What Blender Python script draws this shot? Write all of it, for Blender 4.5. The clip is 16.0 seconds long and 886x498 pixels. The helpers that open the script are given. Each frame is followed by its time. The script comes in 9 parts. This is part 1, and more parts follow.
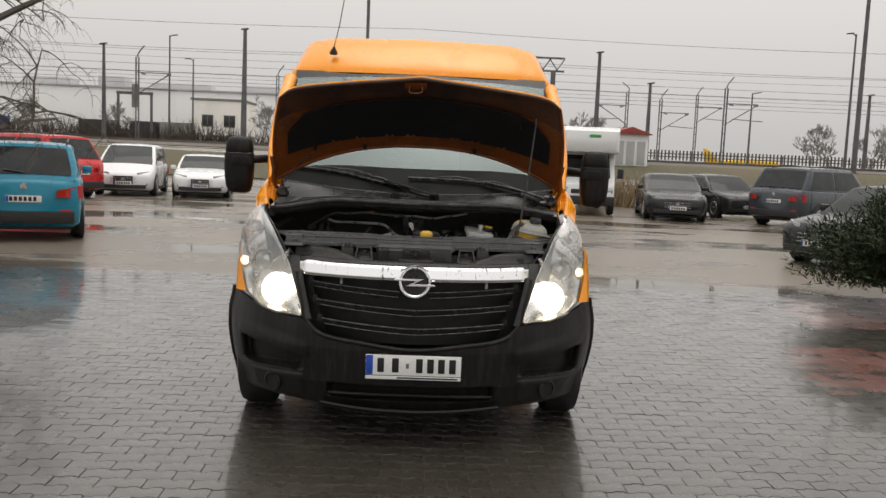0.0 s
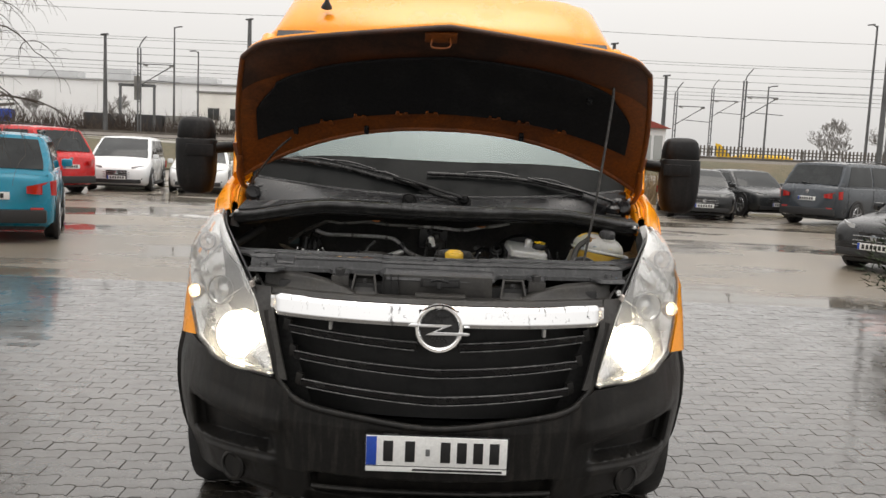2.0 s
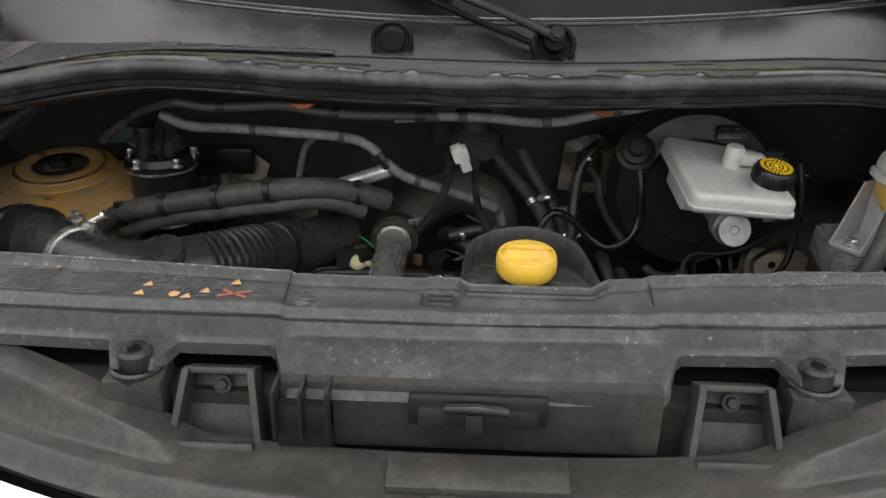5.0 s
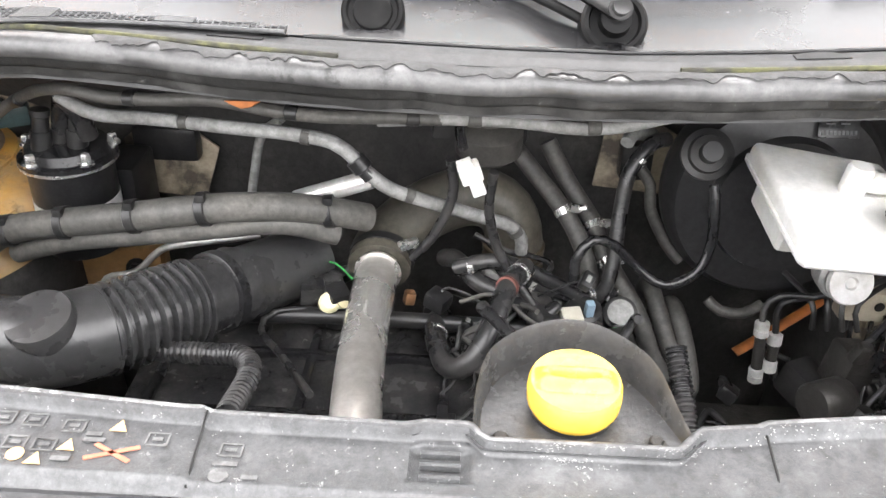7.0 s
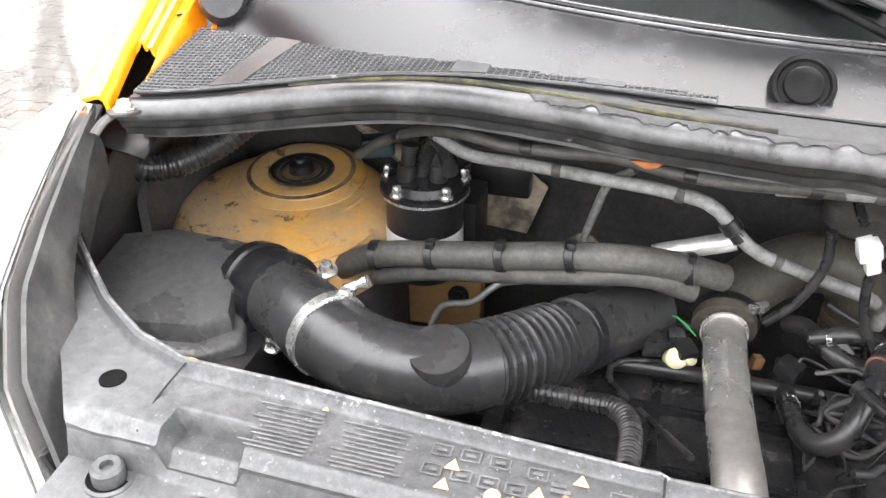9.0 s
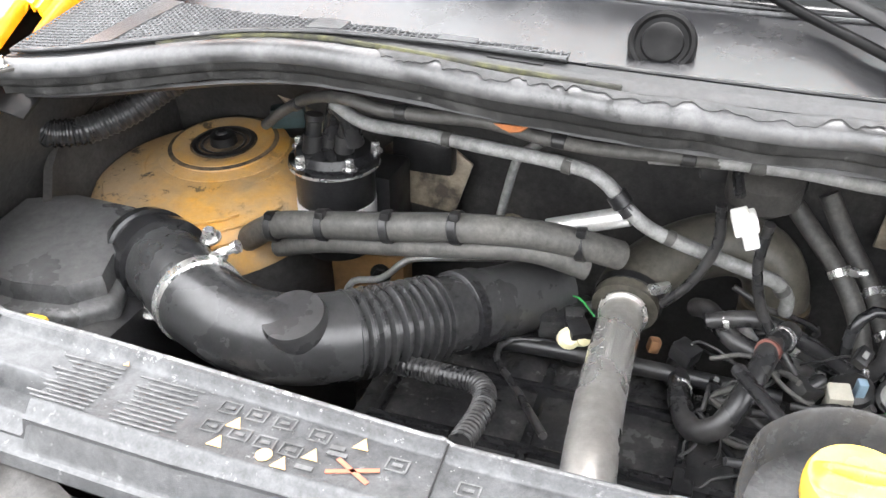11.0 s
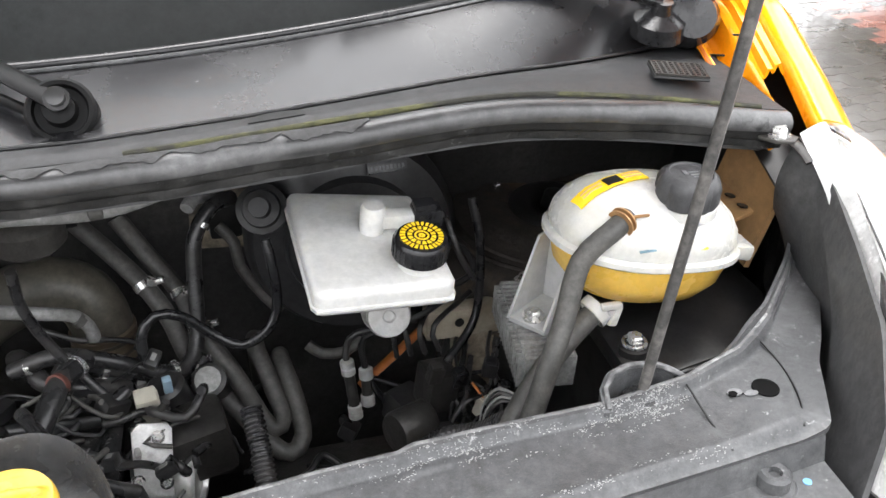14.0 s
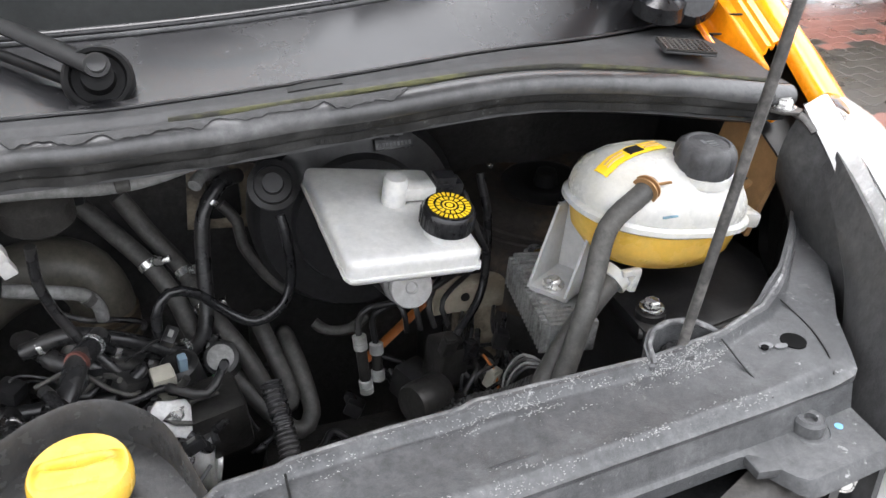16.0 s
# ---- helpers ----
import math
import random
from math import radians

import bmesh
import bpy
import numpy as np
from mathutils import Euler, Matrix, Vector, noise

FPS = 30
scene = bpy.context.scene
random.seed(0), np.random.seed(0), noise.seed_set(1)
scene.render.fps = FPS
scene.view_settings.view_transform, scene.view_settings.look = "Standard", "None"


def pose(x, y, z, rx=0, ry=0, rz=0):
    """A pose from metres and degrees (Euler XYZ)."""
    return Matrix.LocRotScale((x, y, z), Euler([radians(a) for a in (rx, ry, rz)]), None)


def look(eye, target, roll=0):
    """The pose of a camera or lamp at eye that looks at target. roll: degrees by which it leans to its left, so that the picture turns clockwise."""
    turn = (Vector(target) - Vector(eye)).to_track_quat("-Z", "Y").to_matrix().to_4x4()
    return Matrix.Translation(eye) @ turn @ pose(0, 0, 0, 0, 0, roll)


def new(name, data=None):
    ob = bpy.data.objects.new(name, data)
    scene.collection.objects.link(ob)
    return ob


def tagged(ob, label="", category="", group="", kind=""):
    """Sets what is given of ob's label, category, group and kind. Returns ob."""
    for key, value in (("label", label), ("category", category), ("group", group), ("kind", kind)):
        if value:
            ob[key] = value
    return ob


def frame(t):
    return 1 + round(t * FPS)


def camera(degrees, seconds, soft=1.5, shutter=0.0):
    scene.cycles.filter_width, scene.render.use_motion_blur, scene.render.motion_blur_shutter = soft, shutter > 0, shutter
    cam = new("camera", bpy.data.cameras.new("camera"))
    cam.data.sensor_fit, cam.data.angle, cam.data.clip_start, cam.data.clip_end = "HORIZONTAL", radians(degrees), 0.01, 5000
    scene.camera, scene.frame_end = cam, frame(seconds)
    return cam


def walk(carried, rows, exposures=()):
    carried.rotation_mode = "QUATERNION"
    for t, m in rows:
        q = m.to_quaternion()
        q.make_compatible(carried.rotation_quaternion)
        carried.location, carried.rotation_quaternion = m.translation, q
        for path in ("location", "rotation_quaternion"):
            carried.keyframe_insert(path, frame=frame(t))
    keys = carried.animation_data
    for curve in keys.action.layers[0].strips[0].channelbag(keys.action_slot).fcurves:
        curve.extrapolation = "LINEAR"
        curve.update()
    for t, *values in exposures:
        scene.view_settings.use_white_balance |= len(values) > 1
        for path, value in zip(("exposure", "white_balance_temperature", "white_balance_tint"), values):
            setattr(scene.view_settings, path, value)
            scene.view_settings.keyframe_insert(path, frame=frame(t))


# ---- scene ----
cam = camera(54.6, 16.0)
PATH = [
    (0, (-0.012, -0.013, 1.617), (0.057, 1.974, 1.407), 2.4),
    (0.5, (-0.014, 0.275, 1.635), (0.042, 2.264, 1.425), 2.4),
    (1, (-0.003, 0.654, 1.601), (0.048, 2.643, 1.396), 2.4),
    (1.5, (-0.029, 1.075, 1.576), (0.025, 3.064, 1.372), 2.4),
    (2, (-0.076, 1.514, 1.582), (-0.024, 3.501, 1.359), 2.5),
    (2.5, (-0.028, 1.958, 1.593), (0.011, 3.93, 1.258), 2.5),
    (3, (-0.035, 2.417, 1.603), (-0.016, 4.371, 1.176), 2.3),
    (3.5, (-0.048, 2.86, 1.645), (-0.051, 4.777, 1.075), 2.2),
    (4, (-0.024, 3.308, 1.655), (-0.038, 5.144, 0.863), 2.2),
    (4.5, (-0.009, 3.697, 1.649), (-0.071, 5.514, 0.816), 0.8),
    (6.8, (-0.009, 4.437, 1.616), (-0.076, 6.145, 0.578), 1.62),
    (7, (-0.032, 4.429, 1.625), (-0.084, 6.128, 0.571), 1.82),
    (7.5, (-0.141, 4.403, 1.651), (-0.226, 6.079, 0.563), 1.32),
    (8, (-0.226, 4.38, 1.683), (-0.353, 6.034, 0.565), 1.9),
    (8.5, (-0.268, 4.386, 1.693), (-0.545, 6.052, 0.621), 1.48),
    (8.7, (-0.275, 4.389, 1.686), (-0.637, 6.06, 0.643), 1.08),
    (10.8, (-0.112, 4.47, 1.624), (-0.674, 6.093, 0.599), 0.1),
    (11, (-0.076, 4.466, 1.62), (-0.628, 6.091, 0.592), 0.1),
    (11.5, (0.017, 4.453, 1.62), (-0.505, 6.084, 0.586), -0.6),
    (12, (0.091, 4.438, 1.64), (-0.244, 6.107, 0.59), -0.4),
    (12.5, (0.158, 4.437, 1.655), (0.102, 6.138, 0.604), 0.2),
    (13, (0.19, 4.447, 1.667), (0.392, 6.165, 0.664), 0.3),
    (13.5, (0.226, 4.439, 1.665), (0.556, 6.149, 0.681), -0.2),
    (14, (0.278, 4.429, 1.669), (0.674, 6.111, 0.662), -0.9),
    (14.5, (0.285, 4.428, 1.649), (0.738, 6.095, 0.641), -0.8),
    (15, (0.271, 4.426, 1.66), (0.762, 6.074, 0.64), -0.7),
    (15.5, (0.234, 4.437, 1.661), (0.743, 6.077, 0.637), -0.4),
    (16, (0.163, 4.429, 1.65), (0.72, 6.063, 0.64), 1.1),
]
EXPOSURES = [(0, -0.15, 6950, 11), (1.0, -0.1, 6950, 11), (1.5, 0.0, 6950, 11), (2.5, 0.4, 6900, 11), (3.0, 0.5, 6900, 11), (3.5, 0.4, 6950, 11), (4.0, 0.32, 6850, 11), (4.7, 0.62, 6750, 11), (6.0, 1.9, 6800, 12), (6.8, 3.0, 6700, 12),
             (8.2, 3.1, 6600, 12), (8.7, 2.85, 6600, 12), (10.8, 3.05, 6500, 11), (12.3, 3.1, 6450, 11), (13.0, 2.75, 6550, 11), (13.5, 2.3, 6550, 11), (14.0, 2.02, 6500, 11), (14.6, 1.8, 6500, 11), (16.0, 1.85, 6350, 12)]
walk(cam, [(t, look(eye, target, roll)) for t, eye, target, roll in PATH], EXPOSURES)

# ---------------------------------------------------------------- light
world = bpy.data.worlds.new("overcast_sky")
scene.world = world
world.use_nodes = True
wn, wl = world.node_tree.nodes, world.node_tree.links
wn.clear()
w_out = wn.new("ShaderNodeOutputWorld")
w_bg = wn.new("ShaderNodeBackground")
w_sky = wn.new("ShaderNodeTexSky")
w_sky.sky_type = "NISHITA"
w_sky.sun_disc = False
w_sky.sun_elevation = radians(83)
w_sky.sun_rotation = radians(37)
w_sky.air_density, w_sky.dust_density, w_sky.ozone_density = 1.2, 6.0, 1.0
w_hsv = wn.new("ShaderNodeHueSaturation")
w_hsv.inputs["Saturation"].default_value = 0.12
w_gain = wn.new("ShaderNodeMix")
w_gain.data_type = "RGBA"
w_gain.inputs["Factor"].default_value = 0.72
w_gain.inputs["B"].default_value = (6.1, 6.2, 6.35, 1)
w_bg.inputs["Strength"].default_value = 0.135
wl.new(w_sky.outputs["Color"], w_hsv.inputs["Color"])
wl.new(w_hsv.outputs["Color"], w_gain.inputs["A"])
w_tc = wn.new("ShaderNodeTexCoord")
w_sep = wn.new("ShaderNodeSeparateXYZ")
w_rise = wn.new("ShaderNodeMapRange")
w_rise.inputs["From Min"].default_value, w_rise.inputs["From Max"].default_value = 0.0, 1.0
w_rise.inputs["To Min"].default_value, w_rise.inputs["To Max"].default_value = 0.93, 1.90
w_up = wn.new("ShaderNodeVectorMath")
w_up.operation = "SCALE"
wl.new(w_tc.outputs["Generated"], w_sep.inputs["Vector"])
wl.new(w_sep.outputs["Z"], w_rise.inputs["Value"])
wl.new(w_gain.outputs["Result"], w_up.inputs[0])
wl.new(w_rise.outputs["Result"], w_up.inputs["Scale"])
wl.new(w_up.outputs["Vector"], w_bg.inputs["Color"])
wl.new(w_bg.outputs["Background"], w_out.inputs["Surface"])

sun_data = bpy.data.lights.new("sun", "SUN")
sun_data.energy, sun_data.angle, sun_data.color = 0.6, radians(50), (1.0, 0.98, 0.95)
sun = new("sun", sun_data)
sun.matrix_world = look((.6, .8, 9), (0, 0, 0))


# ---------------------------------------------------------------- mesh helpers
def V(*a):
    return Vector(a)


def raw(verts, faces, sharp=38):
    me = bpy.data.meshes.new("m")
    me.from_pydata([tuple(v) for v in verts], [], faces)
    me.validate()
    bm = bmesh.new()
    bm.from_mesh(me)
    bmesh.ops.recalc_face_normals(bm, faces=bm.faces)
    bm.to_mesh(me)
    bm.free()
    me.shade_smooth()
    me.set_sharp_from_angle(angle=radians(sharp))
    return me


def link(name, me, m=None, mat=None):
    me.name = name
    ob = new(name, me)
    if mat is not None:
        me.materials.append(mat)
    if m is not None:
        ob.matrix_world = m
    return ob


def part(name, me, mat, parent, label=""):
    """One mesh object under a thing or a part. The mesh is in world places."""
    ob = link(name, me, None, mat)
    ob.parent = parent
    ob.matrix_parent_inverse = world_of(parent).inverted()
    return tagged(ob, label) if label else ob


def world_of(ob):
    m = ob.matrix_basis.copy()
    while ob.parent is not None:
        m = ob.parent.matrix_basis @ ob.matrix_parent_inverse @ m
        ob = ob.parent
    return m


def thing(name, place, label, category, group="", kind=""):
    ob = new(name)
    ob.empty_display_size = 0.05
    ob.location = place
    return tagged(ob, label, category, group, kind)


def merge(*meshes, sharp=38):
    bm = bmesh.new()
    for me in meshes:
        bm.from_mesh(me)
        bpy.data.meshes.remove(me)
    out = bpy.data.meshes.new("m")
    bm.to_mesh(out)
    bm.free()
    out.shade_smooth()
    out.set_sharp_from_angle(angle=radians(sharp))
    return out


def moved(me, m):
    me.transform(m)
    return me


def box(c, s, bevel=0.0, rot=(0, 0, 0), seg=2, taper=1.0):
    """A box with its middle at c, rounded edges, and a top that is narrower by taper."""
    bm = bmesh.new()
    bmesh.ops.create_cube(bm, size=1.0)
    for v in bm.verts:
        k = taper if v.co.z > 0 else 1.0
        v.co = Vector((v.co.x * s[0] * k, v.co.y * s[1] * k, v.co.z * s[2]))
    if bevel:
        bmesh.ops.bevel(bm, geom=bm.edges[:], offset=bevel, segments=seg, affect="EDGES", profile=0.6)
    me = bpy.data.meshes.new("m")
    bm.to_mesh(me)
    bm.free()
    me.transform(pose(*c, *rot))
    me.shade_smooth()
    me.set_sharp_from_angle(angle=radians(35))
    return me


def prism(poly, z0, z1, bevel=0.0, m=None, seg=2):
    """A flat outline in x and y, drawn up from z0 to z1."""
    bm = bmesh.new()
    lo = [bm.verts.new((x, y, z0)) for x, y in poly]
    f = bm.faces.new(lo)
    r = bmesh.ops.extrude_face_region(bm, geom=[f])
    for v in (g for g in r["geom"] if isinstance(g, bmesh.types.BMVert)):
        v.co.z = z1
    bmesh.ops.recalc_face_normals(bm, faces=bm.faces)
    if bevel:
        bmesh.ops.bevel(bm, geom=[e for e in bm.edges if len(e.link_faces) == 2 and e.calc_face_angle(0) > 0.5],
                        offset=bevel, segments=seg, affect="EDGES", profile=0.6)
    me = bpy.data.meshes.new("m")
    bm.to_mesh(me)
    bm.free()
    if m is not None:
        me.transform(m)
    me.shade_smooth()
    me.set_sharp_from_angle(angle=radians(35))
    return me


def lathe(profile, p0, axis, n=24, sharp=38):
    """A profile of (radius, height) turned round the axis that starts at p0."""
    q = Vector(axis).normalized().to_track_quat("Z", "Y").to_matrix()
    p0 = Vector(p0)
    verts, faces = [], []
    for r, h in profile:
        for i in range(n):
            a = 2 * math.pi * i / n
            verts.append(p0 + q @ Vector((r * math.cos(a), r * math.sin(a), h)))
    k = len(profile)
    for j in range(k - 1):
        for i in range(n):
            a, b = j * n + i, j * n + (i + 1) % n
            faces.append((a, b, b + n, a + n))
    faces.append(tuple(range(n))[::-1])
    faces.append(tuple((k - 1) * n + i for i in range(n)))
    return raw(verts, faces, sharp)


def spline(points, step):
    """A smooth line through the points (Catmull-Rom), about step apart."""
    p = [Vector(q) for q in points]
    if len(p) == 2:
        n = max(1, int((p[1] - p[0]).length / step))
        return [p[0].lerp(p[1], i / n) for i in range(n + 1)]
    p = [2 * p[0] - p[1]] + p + [2 * p[-1] - p[-2]]
    out = []
    for a, b, c, d in zip(p, p[1:], p[2:], p[3:]):
        n = max(2, int((c - b).length / step))
        for i in range(n):
            t = i / n
            out.append(0.5 * (2 * b + (c - a) * t + (2 * a - 5 * b + 4 * c - d) * t * t + (3 * b - a - 3 * c + d) * t ** 3))
    out.append(p[-2])
    return out


def tube(points, r, n=10, step=0.012, ribs=0.0, pitch=0.0, rfun=None, flat=1.0):
    """A hose or pipe along the points. ribs and pitch: rings of that height and spacing. rfun(s): radius by share of length."""
    line = spline(points, min(step, pitch / 4) if pitch else step)
    lengths = [0.0]
    for a, b in zip(line, line[1:]):
        lengths.append(lengths[-1] + (b - a).length)
    total = lengths[-1]
    up = Vector((0, 0, 1))
    t0 = (line[1] - line[0]).normalized()
    side = t0.cross(up)
    side = Vector((1, 0, 0)) if side.length < 1e-3 else side.normalized()
    verts, faces = [], []
    for i, p in enumerate(line):
        a, b = line[max(0, i - 1)], line[min(len(line) - 1, i + 1)]
        t = (b - a).normalized()
        side = (side - t * side.dot(t)).normalized()
        other = t.cross(side)
        rad = rfun(lengths[i] / total) if rfun else r
        if pitch:
            rad += ribs * (1 if (lengths[i] / pitch) % 1.0 < 0.5 else 0)
        for k in range(n):
            w = 2 * math.pi * k / n
            verts.append(p + side * rad * math.cos(w) + other * rad * flat * math.sin(w))
    m = len(line)
    for i in range(m - 1):
        for k in range(n):
            a, b = i * n + k, i * n + (k + 1) % n
            faces.append((a, b, b + n, a + n))
    faces.append(tuple(range(n))[::-1])
    faces.append(tuple((m - 1) * n + k for k in range(n)))
    return raw(verts, faces, 60 if not pitch else 30)


def sheet(fn, nu, nv, thick=0.004, flip=False):
    """A bent plate: fn(u, v) gives its face for u and v from 0 to 1; it is thick towards its back."""
    grid = [[Vector(fn(i / nu, j / nv)) for i in range(nu + 1)] for j in range(nv + 1)]
    verts = [p for row in grid for p in row]
    back = []
    for j in range(nv + 1):
        for i in range(nu + 1):
            du = grid[j][min(i + 1, nu)] - grid[j][max(i - 1, 0)]
            dv = grid[min(j + 1, nv)][i] - grid[max(j - 1, 0)][i]
            n = du.cross(dv)
            n = n.normalized() if n.length > 1e-9 else Vector((0, 0, 1))
            back.append(grid[j][i] + n * (thick if flip else -thick))
    w, k = nu + 1, len(verts)
    verts += back
    faces = []
    for j in range(nv):
        for i in range(nu):
            a = j * w + i
            faces.append((a, a + 1, a + 1 + w, a + w))
            faces.append((k + a, k + a + w, k + a + 1 + w, k + a + 1))
    rim = [i for i in range(w)] + [j * w + nu for j in range(1, nv + 1)] + [nv * w + i for i in range(nu - 1, -1, -1)] + [j * w for j in range(nv - 1, 0, -1)]
    for a, b in zip(rim, rim[1:] + rim[:1]):
        faces.append((a, k + a, k + b, b))
    return raw(verts, faces, 45)


def loft(rings, closed=True, caps=True, sharp=38):
    """A skin over rings that all have the same number of points."""
    n = len(rings[0])
    verts = [p for r in rings for p in r]
    faces = []
    for j in range(len(rings) - 1):
        for i in range(n if closed else n - 1):
            a, b = j * n + i, j * n + (i + 1) % n
            faces.append((a, b, b + n, a + n))
    if caps:
        faces.append(tuple(range(n))[::-1])
        faces.append(tuple((len(rings) - 1) * n + i for i in range(n)))
    return raw(verts, faces, sharp)


def along(points, s):
    """The place at the share s of a line of points."""
    p = [Vector(q) for q in points]
    d = [0.0]
    for a, b in zip(p, p[1:]):
        d.append(d[-1] + (b - a).length)
    w = s * d[-1]
    for i in range(len(p) - 1):
        if w <= d[i + 1] or i == len(p) - 2:
            k = (w - d[i]) / max(1e-9, d[i + 1] - d[i])
            return p[i].lerp(p[i + 1], k)


def between(x, xs, ys):
    return float(np.interp(x, xs, ys))


def bolt(c, axis=(0, 0, 1), r=0.008, h=0.008):
    """A hexagon head on a washer."""
    c, axis = Vector(c), Vector(axis).normalized()
    return merge(lathe([(r * 1.5, -0.002), (r * 1.5, 0.001)], c, axis, 14), lathe([(r, 0.0005), (r, h * 0.8), (r * 0.8, h)], c, axis, 6, 20))


# ---------------------------------------------------------------- materials
def mix_node(nt, a, b, fac):
    n = nt.nodes.new("ShaderNodeMix")
    n.data_type = "RGBA"
    for key, val in (("A", a), ("B", b)):
        if isinstance(val, tuple):
            n.inputs[key].default_value = (*val, 1)
        else:
            nt.links.new(val, n.inputs[key])
    if isinstance(fac, (int, float)):
        n.inputs["Factor"].default_value = fac
    else:
        nt.links.new(fac, n.inputs["Factor"])
    return n.outputs["Result"]


def noise_node(nt, coord, scale, detail=4.0, rough=0.6, lo=0.4, hi=0.6, stretch=None):
    if stretch is not None:
        mp = nt.nodes.new("ShaderNodeMapping")
        mp.inputs["Scale"].default_value = stretch
        nt.links.new(coord, mp.inputs["Vector"])
        coord = mp.outputs["Vector"]
    n = nt.nodes.new("ShaderNodeTexNoise")
    n.inputs["Scale"].default_value = scale
    n.inputs["Detail"].default_value = detail
    n.inputs["Roughness"].default_value = rough
    nt.links.new(coord, n.inputs["Vector"])
    r = nt.nodes.new("ShaderNodeMapRange")
    r.inputs["From Min"].default_value = lo
    r.inputs["From Max"].default_value = hi
    nt.links.new(n.outputs["Fac"], r.inputs["Value"])
    return r.outputs["Result"], n.outputs["Fac"]


def surface(name, base, rough=0.5, metal=0.0, grain=None, grain_scale=200.0, grain_amount=0.35, stain=None, stain_scale=9.0,
            stain_amount=0.5, stain_lo=0.48, stain_hi=0.66, bump=0.0, bump_scale=300.0, rough_var=0.12, coat=0.0, spec=0.5,
            random_amount=0.0, transmission=0.0, ior=1.45, sub=0.0, emit=None, emit_strength=0.0, stretch=None, chips=None, chip_scale=60.0, chip_lo=0.58, mottle=None):
    """A surface with fine grain, larger stains, uneven gloss and fine relief, all at true size."""
    m = bpy.data.materials.new(name)
    m.use_nodes = True
    nt = m.node_tree
    bs = nt.nodes["Principled BSDF"]
    tc = nt.nodes.new("ShaderNodeTexCoord")
    co = tc.outputs["Object"]
    col = base
    if grain is not None:
        f, _ = noise_node(nt, co, grain_scale, 5, 0.65, 0.35, 0.65, stretch)
        mul = nt.nodes.new("ShaderNodeMath")
        mul.operation = "MULTIPLY"
        nt.links.new(f, mul.inputs[0])
        mul.inputs[1].default_value = grain_amount
        col = mix_node(nt, col, grain, mul.outputs[0])
    big, _ = noise_node(nt, co, stain_scale, 6, 0.62, stain_lo, stain_hi, stretch)
    if stain is not None:
        mul = nt.nodes.new("ShaderNodeMath")
        mul.operation = "MULTIPLY"
        nt.links.new(big, mul.inputs[0])
        mul.inputs[1].default_value = stain_amount
        col = mix_node(nt, col, stain, mul.outputs[0])
    if random_amount:
        oi = nt.nodes.new("ShaderNodeObjectInfo")
        hs = nt.nodes.new("ShaderNodeHueSaturation")
        mr = nt.nodes.new("ShaderNodeMapRange")
        mr.inputs["To Min"].default_value = 1 - random_amount
        mr.inputs["To Max"].default_value = 1 + random_amount
        nt.links.new(oi.outputs["Random"], mr.inputs["Value"])
        nt.links.new(mr.outputs["Result"], hs.inputs["Value"])
        if isinstance(col, tuple):
            hs.inputs["Color"].default_value = (*col, 1)
        else:
            nt.links.new(col, hs.inputs["Color"])
        col = hs.outputs["Color"]
    if chips is not None:
        cf, _ = noise_node(nt, co, chip_scale, 8, 0.75, chip_lo, chip_lo + 0.05)
        cl, _ = noise_node(nt, co, chip_scale * 0.11, 3, 0.5, 0.46, 0.62)
        cm = nt.nodes.new("ShaderNodeMath")
        cm.operation = "MULTIPLY"
        nt.links.new(cf, cm.inputs[0])
        nt.links.new(cl, cm.inputs[1])
        col = mix_node(nt, col, chips, cm.outputs[0])
    if mottle is None:
        mottle = 0.10 if max(base) > 0.3 or metal > 0.5 else 0.38
    if mottle:
        fine, _ = noise_node(nt, co, 75.0, 9, 0.78, 0.34, 0.66)
        mv = nt.nodes.new("ShaderNodeMapRange")
        mv.inputs["To Min"].default_value = 1 - mottle
        mv.inputs["To Max"].default_value = 1 + mottle
        nt.links.new(fine, mv.inputs["Value"])
        hv = nt.nodes.new("ShaderNodeHueSaturation")
        nt.links.new(mv.outputs["Result"], hv.inputs["Value"])
        if isinstance(col, tuple):
            hv.inputs["Color"].default_value = (*col, 1)
        else:
            nt.links.new(col, hv.inputs["Color"])
        col = hv.outputs["Color"]
    if isinstance(col, tuple):
        bs.inputs["Base Color"].default_value = (*col, 1)
    else:
        nt.links.new(col, bs.inputs["Base Color"])
    rv = nt.nodes.new("ShaderNodeMapRange")
    rv.inputs["To Min"].default_value = max(0.02, rough - rough_var)
    rv.inputs["To Max"].default_value = min(1.0, rough + rough_var)
    nt.links.new(big, rv.inputs["Value"])
    nt.links.new(rv.outputs["Result"], bs.inputs["Roughness"])
    bs.inputs["Metallic"].default_value = metal
    bs.inputs["Coat Weight"].default_value = coat
    bs.inputs["Coat Roughness"].default_value = 0.06
    bs.inputs["Specular IOR Level"].default_value = spec
    bs.inputs["IOR"].default_value = ior
    bs.inputs["Transmission Weight"].default_value = transmission
    if sub:
        bs.inputs["Subsurface Weight"].default_value = sub
        bs.inputs["Subsurface Radius"].default_value = (0.02, 0.018, 0.012)
        bs.inputs["Subsurface Scale"].default_value = 0.5
    if emit is not None:
        bs.inputs["Emission Color"].default_value = (*emit, 1)
        bs.inputs["Emission Strength"].default_value = emit_strength
